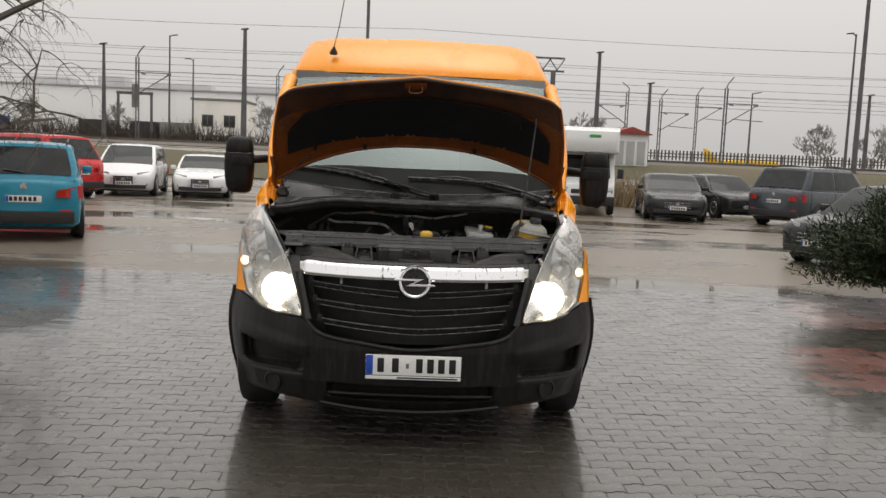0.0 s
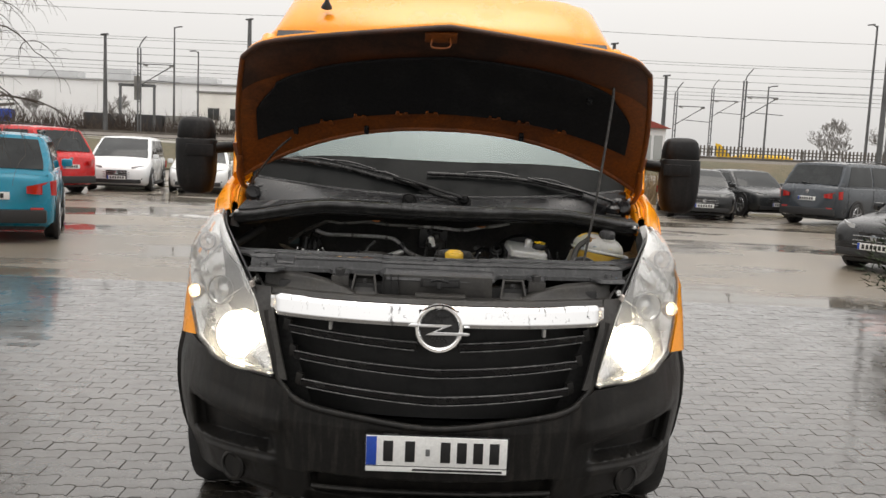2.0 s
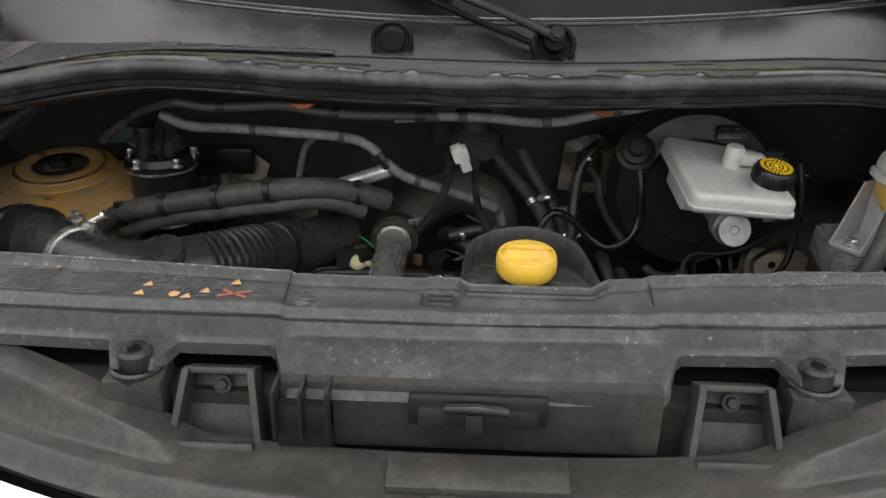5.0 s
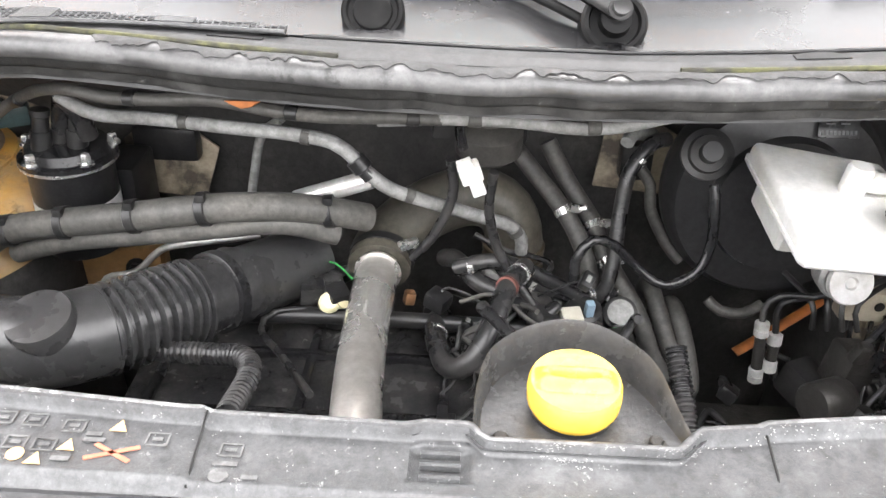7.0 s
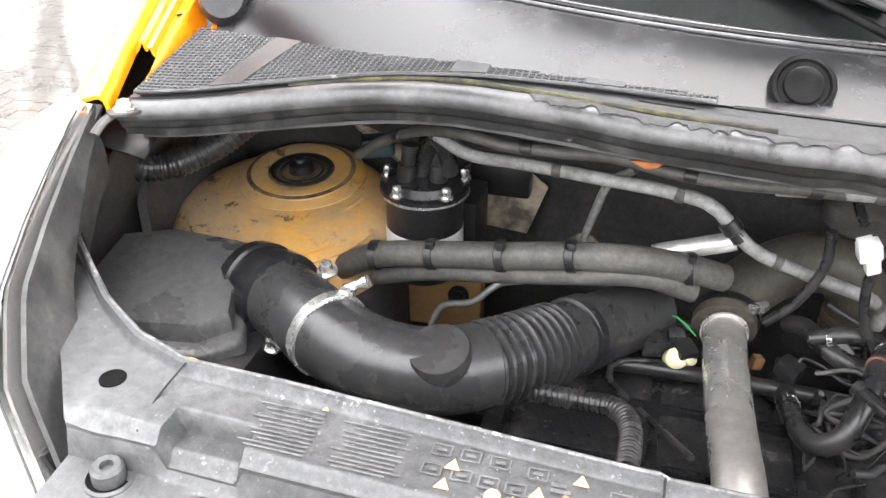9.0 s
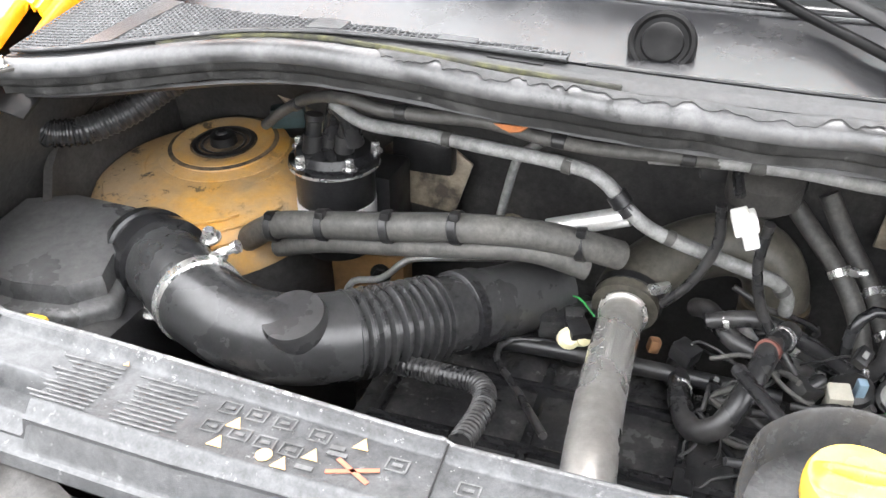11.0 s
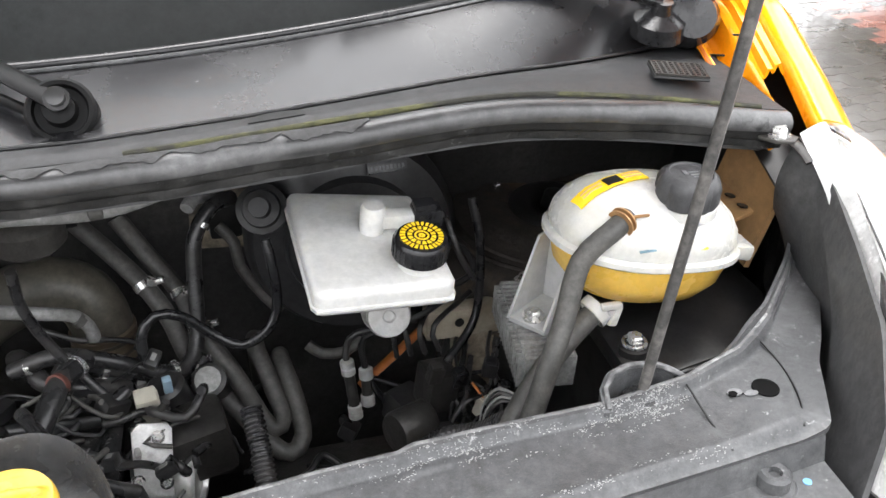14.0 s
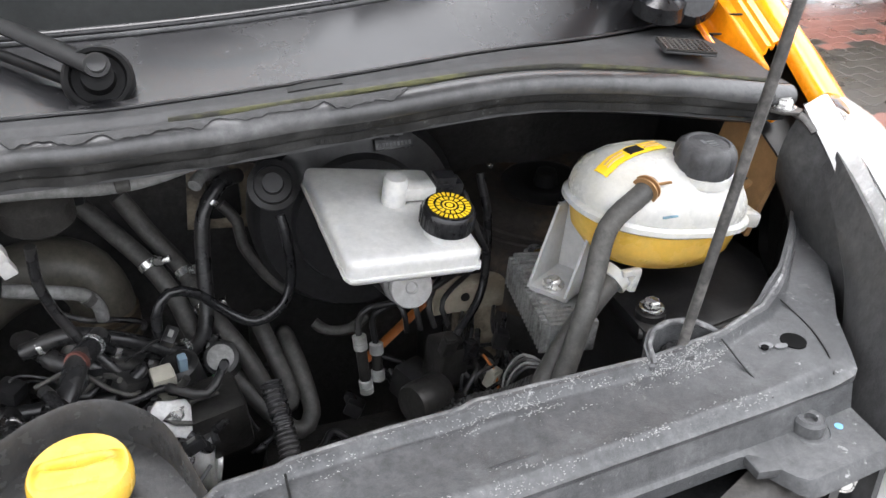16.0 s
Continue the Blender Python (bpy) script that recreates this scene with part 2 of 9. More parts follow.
    if bump:
        _, h = noise_node(nt, co, bump_scale, 6, 0.7, 0.3, 0.7, stretch)
        bp = nt.nodes.new("ShaderNodeBump")
        bp.inputs["Strength"].default_value = min(1.0, 1.7 * bump)
        bp.inputs["Distance"].default_value = 0.4 / bump_scale
        nt.links.new(h, bp.inputs["Height"])
        nt.links.new(bp.outputs["Normal"], bs.inputs["Normal"])
    return m


orange_paint = surface("orange_paint", (0.88, 0.31, 0.006), 0.30, coat=0.35, grain=(0.82, 0.28, 0.007), grain_scale=60, stain=(0.74, 0.24, 0.010), stain_amount=0.25, stain_scale=3)
orange_inner = surface("orange_inner_paint", (0.46, 0.115, 0.008), 0.45, grain=(0.45, 0.11, 0.012), grain_scale=40, stain=(0.25, 0.075, 0.02), stain_amount=0.5, stain_scale=6, bump=0.1, bump_scale=90)
orange_dusty = surface("dusty_orange_paint", (0.64, 0.33, 0.055), 0.45, grain=(0.50, 0.34, 0.17), grain_scale=30, grain_amount=0.6, stain=(0.36, 0.27, 0.17), stain_amount=0.9, stain_scale=6, stain_lo=0.38, stain_hi=0.60, bump=0.15, bump_scale=120, chips=(.06, .045, .03), chip_scale=26, chip_lo=.57)
bumper_plastic = surface("grained_black_plastic", (0.008, 0.0075, 0.007), 0.40, spec=0.32, grain=(0.013, 0.012, 0.011), grain_scale=500, stain=(0.034, 0.030, 0.026), stain_amount=0.6, stain_scale=7, bump=0.2, bump_scale=200, stretch=(5, 5, .5))
grey_plastic = surface("weathered_grey_plastic", (0.0525, 0.0539, 0.056), 0.42, grain=(0.0805, 0.0805, 0.0819), grain_scale=420, grain_amount=0.5, stain=(0.133, 0.1344, 0.1365), stain_amount=0.55, stain_scale=16, stain_lo=0.52, stain_hi=0.72, bump=0.35, bump_scale=600, chips=(0.294, 0.294, 0.294), chip_scale=95, chip_lo=0.600)
apron_plastic = surface("dusty_dark_plastic", (0.0306, 0.0289, 0.0272), 0.52, grain=(0.04675, 0.0442, 0.0408), grain_scale=300, grain_amount=0.5, stain=(0.07225, 0.068, 0.0595), stain_amount=0.5, stain_scale=10, bump=0.25, bump_scale=500)
black_plastic = surface("black_plastic", (0.0128, 0.0128, 0.0136), 0.42, grain=(0.024, 0.024, 0.024), grain_scale=300, stain=(0.056, 0.0528, 0.048), stain_amount=0.35, stain_scale=13, bump=0.15, bump_scale=500)
satin_black = surface("satin_black_plastic", (0.013, 0.013, 0.014), 0.27, grain=(0.02, 0.02, 0.02), grain_scale=150, stain=(0.035, 0.035, 0.036), stain_amount=0.5, stain_scale=9, bump=0.05, bump_scale=300)
gloss_black = surface("wet_gloss_black", (0.010, 0.010, 0.011), 0.27, ior=1.48, grain=(0.014, 0.014, 0.015), grain_scale=300, stain=(0.016, 0.016, 0.017), stain_amount=0.5, rough_var=0.05, bump=0.02, bump_scale=200, chips=(0.05, 0.05, 0.05), chip_scale=70, chip_lo=0.62)
rubber = surface("dusty_rubber", (0.038, 0.038, 0.0385), 0.46, ior=1.6, grain=(0.0605, 0.0605, 0.0605), grain_scale=240, grain_amount=0.5, stain=(0.143, 0.143, 0.1441), stain_amount=0.7, stain_scale=9, stain_lo=0.45, stain_hi=0.65, bump=0.12, bump_scale=300, chips=(0.0154, 0.0154, 0.0154), chip_scale=26, chip_lo=0.575)
rubber_worn = surface("worn_rubber", (0.016, 0.016, 0.0155), 0.65, spec=.22, grain=(0.026, 0.0255, 0.025), grain_scale=120, grain_amount=0.6, stain=(0.06, 0.059, 0.057), stain_amount=0.6, stain_scale=18, bump=0.35, bump_scale=130, chips=(0.15, 0.15, 0.146), chip_scale=80, chip_lo=0.60)
lamp_top = surface("hazy_lamp_plastic", (0.48, 0.48, 0.47), 0.24, coat=0.8, grain=(0.40, 0.40, 0.39), grain_scale=90, grain_amount=0.5, stain=(0.70, 0.70, 0.69), stain_amount=0.8, stain_scale=11, stain_lo=0.42, stain_hi=0.62, bump=0.2, bump_scale=80, chips=(0.86, 0.86, 0.85), chip_scale=70, chip_lo=0.54)
hose_grey = surface("grey_hose_rubber", (0.0525, 0.0511, 0.0476), 0.62, grain=(0.084, 0.0805, 0.0735), grain_scale=170, grain_amount=0.5, stain=(0.119, 0.112, 0.1015), stain_amount=0.5, stain_scale=15, bump=0.2, bump_scale=400)
hose_black = surface("black_hose_rubber", (0.017, 0.017, 0.018), 0.38, grain=(0.035, 0.034, 0.033), grain_scale=200, stain=(0.075, 0.07, 0.065), stain_amount=0.4, stain_scale=18, bump=0.12, bump_scale=400)
tube_grey = surface("pale_grey_sleeve", (0.2376, 0.2376, 0.231), 0.6, grain=(0.1584, 0.1551, 0.1485), grain_scale=140, grain_amount=0.5, stain=(0.1056, 0.1023, 0.0957), stain_amount=0.6, stain_scale=18)
alu = surface("dull_aluminium", (0.66, 0.66, 0.65), 0.42, 0.6, grain=(0.45, 0.44, 0.42), grain_scale=120, stain=(0.32, 0.30, 0.27), stain_amount=0.6, stain_scale=18, bump=0.12, bump_scale=300)
cast_alu = surface("cast_aluminium", (0.50, 0.50, 0.49), 0.5, 0.6, grain=(0.33, 0.32, 0.31), grain_scale=260, grain_amount=0.6, stain=(0.20, 0.19, 0.17), stain_amount=0.6, stain_scale=25, bump=0.4, bump_scale=420)
steel = surface("zinc_steel", (0.68, 0.68, 0.67), 0.32, 0.8, grain=(0.5, 0.49, 0.46), grain_scale=200, stain=(0.36, 0.33, 0.28), stain_amount=0.4, stain_scale=40)
pipe_steel = surface("heat_stained_steel", (0.66, 0.645, 0.62), 0.32, 0.75, grain=(0.52, 0.50, 0.47), grain_scale=50, grain_amount=0.5, stain=(0.40, 0.37, 0.33), stain_amount=0.5, stain_scale=12, bump=0.05, bump_scale=200)
turbo_hose = surface("olive_grey_duct", (0.068, 0.0624, 0.0496), 0.5, grain=(0.092, 0.084, 0.068), grain_scale=120, stain=(0.04, 0.0376, 0.032), stain_amount=0.5, stain_scale=12, bump=0.1, bump_scale=250)
chrome = surface("wet_chrome", (0.93, 0.935, 0.94), 0.06, 1.0, rough_var=0.03, bump=0.012, bump_scale=60, stain=(0.16, 0.16, 0.16), stain_amount=0.85, stain_scale=8, stain_lo=0.60, stain_hi=0.66, stretch=(4, 1, 1.5), chips=(.08, .08, .08), chip_scale=34, chip_lo=.61, mottle=0)
yellow_cap = surface("yellow_plastic", (0.78, 0.49, 0.05), 0.28, grain=(0.74, 0.45, 0.09), grain_scale=80, stain=(0.58, 0.37, 0.10), stain_amount=0.5, stain_scale=22, bump=0.08, bump_scale=200)
white_plastic = surface("aged_white_plastic", (0.528, 0.524, 0.508), 0.42, grain=(0.70, 0.69, 0.655), grain_scale=90, stain=(0.58, 0.56, 0.51), stain_amount=0.4, stain_scale=20, sub=0.15, bump=0.06, bump_scale=260)
tank_plastic = surface("milky_tank_plastic", (0.52, 0.515, 0.485), 0.36, grain=(0.47, 0.46, 0.43), grain_scale=50, stain=(0.52, 0.49, 0.40), stain_amount=0.35, stain_scale=16, sub=0.35, bump=0.05, bump_scale=200)
coolant_plastic = surface("coolant_filled_plastic", (0.78, 0.50, 0.10), 0.34, grain=(0.70, 0.43, 0.07), grain_scale=40, stain=(0.60, 0.36, 0.07), stain_amount=0.35, stain_scale=12, sub=0.35)
label_yellow = surface("yellow_label", (0.90, 0.60, 0.02), 0.45, grain=(0.82, 0.53, 0.02), grain_scale=60)
# Also closes slots, holes and gaps: their shade put in as flat black.
print_and_gap_black = surface("black_print_and_gaps", (0.012, 0.012, 0.012), 0.5)
label_white = surface("white_print", (0.74, 0.74, 0.74), 0.5, grain=(0.5, 0.5, 0.5), grain_scale=400, grain_amount=0.5)
label_pale = surface("worn_pale_print", (0.176, 0.1784, 0.1808), 0.5, grain=(0.088, 0.0896, 0.092), grain_scale=350, grain_amount=0.8)
warn_orange = surface("orange_print", (0.60, 0.42, 0.22), 0.5, grain=(0.7, 0.33, 0.08), grain_scale=300, grain_amount=0.6)
warn_red = surface("red_print", (0.42, 0.15, 0.09), 0.5, grain=(0.4, 0.12, 0.08), grain_scale=300, grain_amount=0.6)
bronze = surface("dull_bronze_metal", (0.20, 0.16, 0.115), 0.4, 0.6, grain=(0.14, 0.11, 0.08), grain_scale=90, stain=(0.08, 0.07, 0.06), stain_amount=0.5, stain_scale=15)
duct_rubber = surface("satin_duct_rubber", (0.025, 0.025, 0.026), 0.31, spec=.62, grain=(0.036, 0.036, 0.036), grain_scale=250, stain=(0.05625, 0.0555, 0.054), stain_amount=0.6, stain_scale=8, stain_lo=0.32, stain_hi=0.78, bump=0.1, bump_scale=400)
liner_and_gap_dark = surface("insulation_and_gap_dark", (0.010, 0.010, 0.011), 0.9, grain=(0.022, 0.022, 0.022), grain_scale=260, stain=(0.03, 0.03, 0.03), stain_amount=0.5, stain_scale=8, bump=0.5, bump_scale=200, spec=0.2)
firewall_mat = surface("dark_soundproofing", (0.034, 0.033, 0.032), 0.7, grain=(0.055, 0.053, 0.05), grain_scale=120, stain=(0.12, 0.115, 0.105), stain_amount=0.5, stain_scale=6, bump=0.3, bump_scale=120)
cream_metal = surface("cream_primed_steel", (0.42, 0.36, 0.27), 0.55, grain=(0.33, 0.27, 0.20), grain_scale=70, stain=(0.07, 0.06, 0.05), stain_amount=0.9, stain_scale=11, stain_lo=.46, stain_hi=.58, mottle=.2)
brown_metal = surface("tan_coated_steel", (0.46, 0.27, 0.12), 0.5, grain=(0.36, 0.21, 0.10), grain_scale=80, stain=(0.2, 0.13, 0.08), stain_amount=0.5, stain_scale=10)
rust = surface("rusty_orange_strap", (0.42, 0.13, 0.025), 0.7, grain=(0.26, 0.09, 0.03), grain_scale=90, stain=(0.10, 0.05, 0.03), stain_amount=0.6, stain_scale=20)
booster_black = surface("satin_black_steel", (0.028, 0.028, 0.029), 0.40, grain=(0.036, 0.036, 0.036), grain_scale=60, stain=(0.045, 0.044, 0.042), stain_amount=0.5, stain_scale=7)
green_plastic = surface("green_plastic", (0.05, 0.34, 0.09), 0.4, grain=(0.04, 0.25, 0.07), grain_scale=90)
red_plastic = surface("red_plastic", (0.26, 0.05, 0.03), 0.45, grain=(0.3, 0.05, 0.03), grain_scale=90)
blue_plastic = surface("blue_plastic", (0.15, 0.35, 0.58), 0.4, grain=(0.12, 0.28, 0.5), grain_scale=90)
cream_plastic = surface("cream_plastic", (0.72, 0.66, 0.42), 0.45, grain=(0.62, 0.55, 0.34), grain_scale=90)
copper_brown = surface("brown_plastic", (0.14, 0.075, 0.04), 0.45, grain=(0.18, 0.09, 0.04), grain_scale=90)
tyre_rubber = surface("tyre_rubber", (0.018, 0.018, 0.019), 0.6, grain=(0.03, 0.03, 0.03), grain_scale=90, stain=(0.06, 0.055, 0.05), stain_amount=0.5, stain_scale=8, bump=0.3, bump_scale=150)
inside_dark = surface("dark_cabin_trim", (0.02, 0.02, 0.021), 0.8, grain=(0.03, 0.03, 0.031), grain_scale=60)
plate_white = surface("plate_white", (0.80, 0.80, 0.78), 0.35, grain=(0.72, 0.72, 0.70), grain_scale=50, stain=(0.6, 0.6, 0.58), stain_amount=0.3)
plate_blue = surface("plate_blue", (0.02, 0.07, 0.40), 0.35, grain=(0.02, 0.06, 0.33), grain_scale=50)


def glass(name, tint=(1, 1, 1), rough=0.0, mirror=0.5, clear=0.5, haze=0.0, sheen=(1, 1, 1)):
    """Thin glass: clear, tinted and glossy, without bending what stands behind it."""
    m = bpy.data.materials.new(name)
    m.use_nodes = True
    nt = m.node_tree
    nt.nodes.clear()
    out = nt.nodes.new("ShaderNodeOutputMaterial")
    tr = nt.nodes.new("ShaderNodeBsdfTransparent")
    tr.inputs["Color"].default_value = (*tint, 1)
    gl = nt.nodes.new("ShaderNodeBsdfGlossy")
    gl.inputs["Roughness"].default_value = rough
    gl.inputs["Color"].default_value = (*sheen, 1)
    lw = nt.nodes.new("ShaderNodeLayerWeight")
    lw.inputs["Blend"].default_value = 0.5
    fr = nt.nodes.new("ShaderNodeMath")
    fr.operation = "POWER"
    fr.inputs[1].default_value = 4.0
    nt.links.new(lw.outputs["Facing"], fr.inputs[0])
    add = nt.nodes.new("ShaderNodeMath")
    add.operation = "MULTIPLY_ADD"
    add.inputs[1].default_value = mirror
    add.inputs[2].default_value = clear
    mx = nt.nodes.new("ShaderNodeMixShader")
    nt.links.new(fr.outputs[0], add.inputs[0])
    nt.links.new(add.outputs[0], mx.inputs["Fac"])
    nt.links.new(tr.outputs["BSDF"], mx.inputs[1])
    nt.links.new(gl.outputs["BSDF"], mx.inputs[2])
    last = mx.outputs["Shader"]
    if haze:
        df = nt.nodes.new("ShaderNodeBsdfDiffuse")
        df.inputs["Color"].default_value = (0.88, 0.88, 0.87, 1)
        tl = nt.nodes.new("ShaderNodeBsdfTranslucent")
        tl.inputs["Color"].default_value = (0.88, 0.88, 0.87, 1)
        half = nt.nodes.new("ShaderNodeMixShader")
        nt.links.new(df.outputs["BSDF"], half.inputs[1])
        nt.links.new(tl.outputs["BSDF"], half.inputs[2])
        _, worn = noise_node(nt, nt.nodes.new("ShaderNodeTexCoord").outputs["Object"], 9, 5, 0.6)
        hz = nt.nodes.new("ShaderNodeMapRange")
        hz.inputs["From Min"].default_value, hz.inputs["From Max"].default_value = 0.3, 0.7
        hz.inputs["To Min"].default_value, hz.inputs["To Max"].default_value = haze * 0.75, haze * 1.25
        nt.links.new(worn, hz.inputs["Value"])
        m2 = nt.nodes.new("ShaderNodeMixShader")
        nt.links.new(hz.outputs["Result"], m2.inputs["Fac"])
        nt.links.new(last, m2.inputs[1])
        nt.links.new(half.outputs["Shader"], m2.inputs[2])
        last = m2.outputs["Shader"]
    nt.links.new(last, out.inputs["Surface"])
    return m


windscreen_glass = glass("windscreen_glass", (0.20, 0.28, 0.28), 0.0, 0.5, 0.10, sheen=(0.84, 0.95, 0.95))
band_and_reflection = surface("black_band_and_reflection", (0.005, 0.006, 0.006), 0.5, spec=0.12, grain=(0.008, 0.009, 0.009), grain_scale=200)
lamp_glass = glass("headlamp_glass", (0.97, 0.972, 0.97), 0.03, 0.6, 0.09, 0.05)
car_glass = glass("car_window_glass", (0.10, 0.11, 0.11), 0.0, 0.8, 0.06)


def lamp_light(name, colour, strength):
    m = bpy.data.materials.new(name)
    m.use_nodes = True
    bs = m.node_tree.nodes["Principled BSDF"]
    bs.inputs["Base Color"].default_value = (0.8, 0.8, 0.8, 1)
    bs.inputs["Emission Color"].default_value = (*colour, 1)
    bs.inputs["Emission Strength"].default_value = strength
    return m


beam_light = lamp_light("lit_low_beam", (1.0, 0.93, 0.78), 30.0)
marker_light = lamp_light("lit_side_marker", (1.0, 0.78, 0.42), 6.0)


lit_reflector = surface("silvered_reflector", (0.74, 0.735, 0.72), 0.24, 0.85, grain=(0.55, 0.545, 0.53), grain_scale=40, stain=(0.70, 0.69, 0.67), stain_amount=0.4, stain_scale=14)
# Bowl emits evenly, standing in for the bulb's light mirrored in it.
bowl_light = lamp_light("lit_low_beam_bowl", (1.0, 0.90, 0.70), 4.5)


# ---------------------------------------------------------------- the van: front, bonnet, cab
van = thing("delivery_van", (0, 6.0, 0), "orange high-roof delivery van with raised bonnet and lit headlamps", "van")


def front_y(x, z):
    """How far back the van's face lies at that width and height."""
    return between(z, [0.2, 0.35, 0.55, 0.93, 1.0, 1.3], [4.68, 4.60, 4.585, 4.60, 4.62, 4.83]) + 0.43 * abs(x) ** 2.4


def smooth(a, b, x):
    t = min(1, max(0, (x - a) / (b - a)))
    return t * t * (3 - 2 * t)


BUMPER_TOP = ([0, .3, .49, .575, .62, .71, .88, .965, 1.03, 1.10], [.568, .592, .614, .672, .702, .702, .726, .748, .765, .775])


def bumper_fn(u, v):
    x = -1.135 + 2.27 * u
    a = abs(x)
    z = 0.21 + (between(a, *BUMPER_TOP) - 0.21) * v
    y = front_y(x, z)
    # pockets for the fog lamps, and the long lower slot
    zc_lo, zc_hi = between(a, [.56, 1.0], [.405, .375]), between(a, [.62, 1.04], [.475, .54])
    y += 0.105 * smooth(.61, .66, a) * (1 - smooth(.97, 1.03, a)) * smooth(zc_lo, zc_lo + .016, z) * (1 - smooth(zc_hi - .02, zc_hi + .008, z))
    y -= 0.012 * smooth(.56, .60, a) * (1 - smooth(1.0, 1.05, a)) * (smooth(zc_hi + .01, zc_hi + .03, z) - smooth(zc_hi + .05, zc_hi + .12, z))
    y -= 0.010 * smooth(.60, .64, a) * (1 - smooth(.94, 1.0, a)) * (smooth(.22, .25, z) - smooth(zc_lo - .03, zc_lo - .01, z))
    y += 0.05 * (1 - smooth(.44, .49, a)) * smooth(.262, .28, z) * (1 - smooth(.345, .362, z))
    y -= 0.02 * smooth(.0, .06, a - .52) * (1 - smooth(.62, .80, a)) * smooth(.42, .60, z)
    if a > 0.9:
        y += .20 * (1 - math.sqrt(max(0, 1 - ((a - .9) / .237) ** 2)))
    return V(x * (1 - .035 * smooth(.55, .20, z) - .02 * smooth(.62, .78, z)), y, z)


part("bumper", sheet(bumper_fn, 260, 110, 0.02), bumper_plastic, van, "grained black plastic bumper with rain streaks")
for s in (-1, 1):
    def side_return(u, v, s=s):
        p = bumper_fn(1.0, v)
        return V(s * (p.x - .03 * u * u), p.y - .002 + u * 0.12, p.z)
    part("bumper_corner", sheet(side_return, 8, 16, 0.02, flip=s > 0), bumper_plastic, van)
    part("fog_lamp_plug", lathe([(0.062, 0), (0.062, 0.012), (0.05, 0.016), (0.047, 0.008), (0, 0.008)], (s * 0.79, front_y(0.79, 0.30) - 0.004, 0.30), (s * 0.55, -0.84, 0), 28), bumper_plastic, van)
    part("wheel_arch_liner", sheet(lambda u, v, s=s: V(s * (0.68 + 0.33 * v), 5.55 - 0.42 * math.cos(math.pi * (.26 + .74 * u)), 0.22 + 0.52 * math.sin(math.pi * (.26 + .74 * u))), 16, 4, 0.01), black_plastic, van)
lower_bar = lambda dz: sheet(lambda u, v: V(-.46 + .92 * u, front_y(.46 * (2 * u - 1), .3) + 0.006 - 0.012 * math.sin(math.pi * v), .292 + dz + 0.022 * v - 0.012 * (2 * u - 1) ** 2), 40, 5, 0.02)
part("lower_grille_bar", lower_bar(0), bumper_plastic, van)
part("lower_lip", sheet(lambda u, v: V(-.5 + u, front_y(.5 * (2 * u - 1), .22) - 0.03 + 0.05 * v, .235 - 0.02 * math.sin(math.pi * u) - 0.03 * v), 40, 4, 0.012), bumper_plastic, van)

# number plate
plate = part("number_plate_holder", box((0.013, 4.566, 0.480), (0.534, 0.014, 0.142), 0.004), satin_black, van)
part("plate", box((0.013, 4.557, 0.4905), (0.518, 0.008, 0.112), 0.003), plate_white, plate, "white number plate with blue band and bars")
part("plate_band", box((-0.226, 4.5535, 0.4905), (0.038, 0.004, 0.108), 0.001), plate_blue, plate)
part("dealer_strip", box((0.013, 4.557, 0.4215), (0.518, 0.006, 0.018), 0.001), plate_white, plate)
for x in (-0.165, -0.085, 0.045, 0.105, 0.165, 0.225):
    part("plate_mark", box((x, 4.5525, 0.4905), (0.036, 0.003, 0.078), 0.0012), print_and_gap_black, plate)
part("plate_seal", box((-0.02, 4.5525, 0.488), (0.016, 0.003, 0.026), 0.001), label_pale, plate)
part("dealer_mark", box((0.09, 4.5535, 0.4215), (0.33, 0.002, 0.008), 0.0005), print_and_gap_black, plate)

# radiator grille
# Near-black sheet stands in for the shade behind the slats.
grille = part("grille_backing", sheet(lambda u, v: V((-.62 + 1.24 * u) * (0.80 + 0.2 * v), front_y(.62 * (2 * u - 1), .8) + 0.085, .58 + .38 * v - 0.0), 30, 10, 0.01), surface("grille_shade_black", (0.008, 0.008, 0.008), 0.6, bump=0.1), van)
GR = [(-.655, .955), (-.62, .80), (-.595, .70), (-.50, .622), (-.28, .592), (0, .565), (.28, .592), (.50, .622), (.595, .70), (.62, .80), (.655, .955)]
part("grille_surround", tube([(x, front_y(x, z) + 0.004, z) for x, z in GR], 0.014, 12, 0.02), bumper_plastic, grille)


slat_black = surface("grille_slat_plastic", (.008, .008, .0085), .26, grain=(.012, .012, .012), grain_scale=300, stain=(.022, .021, .02), stain_amount=.5, stain_scale=12, bump=.1, bump_scale=400)


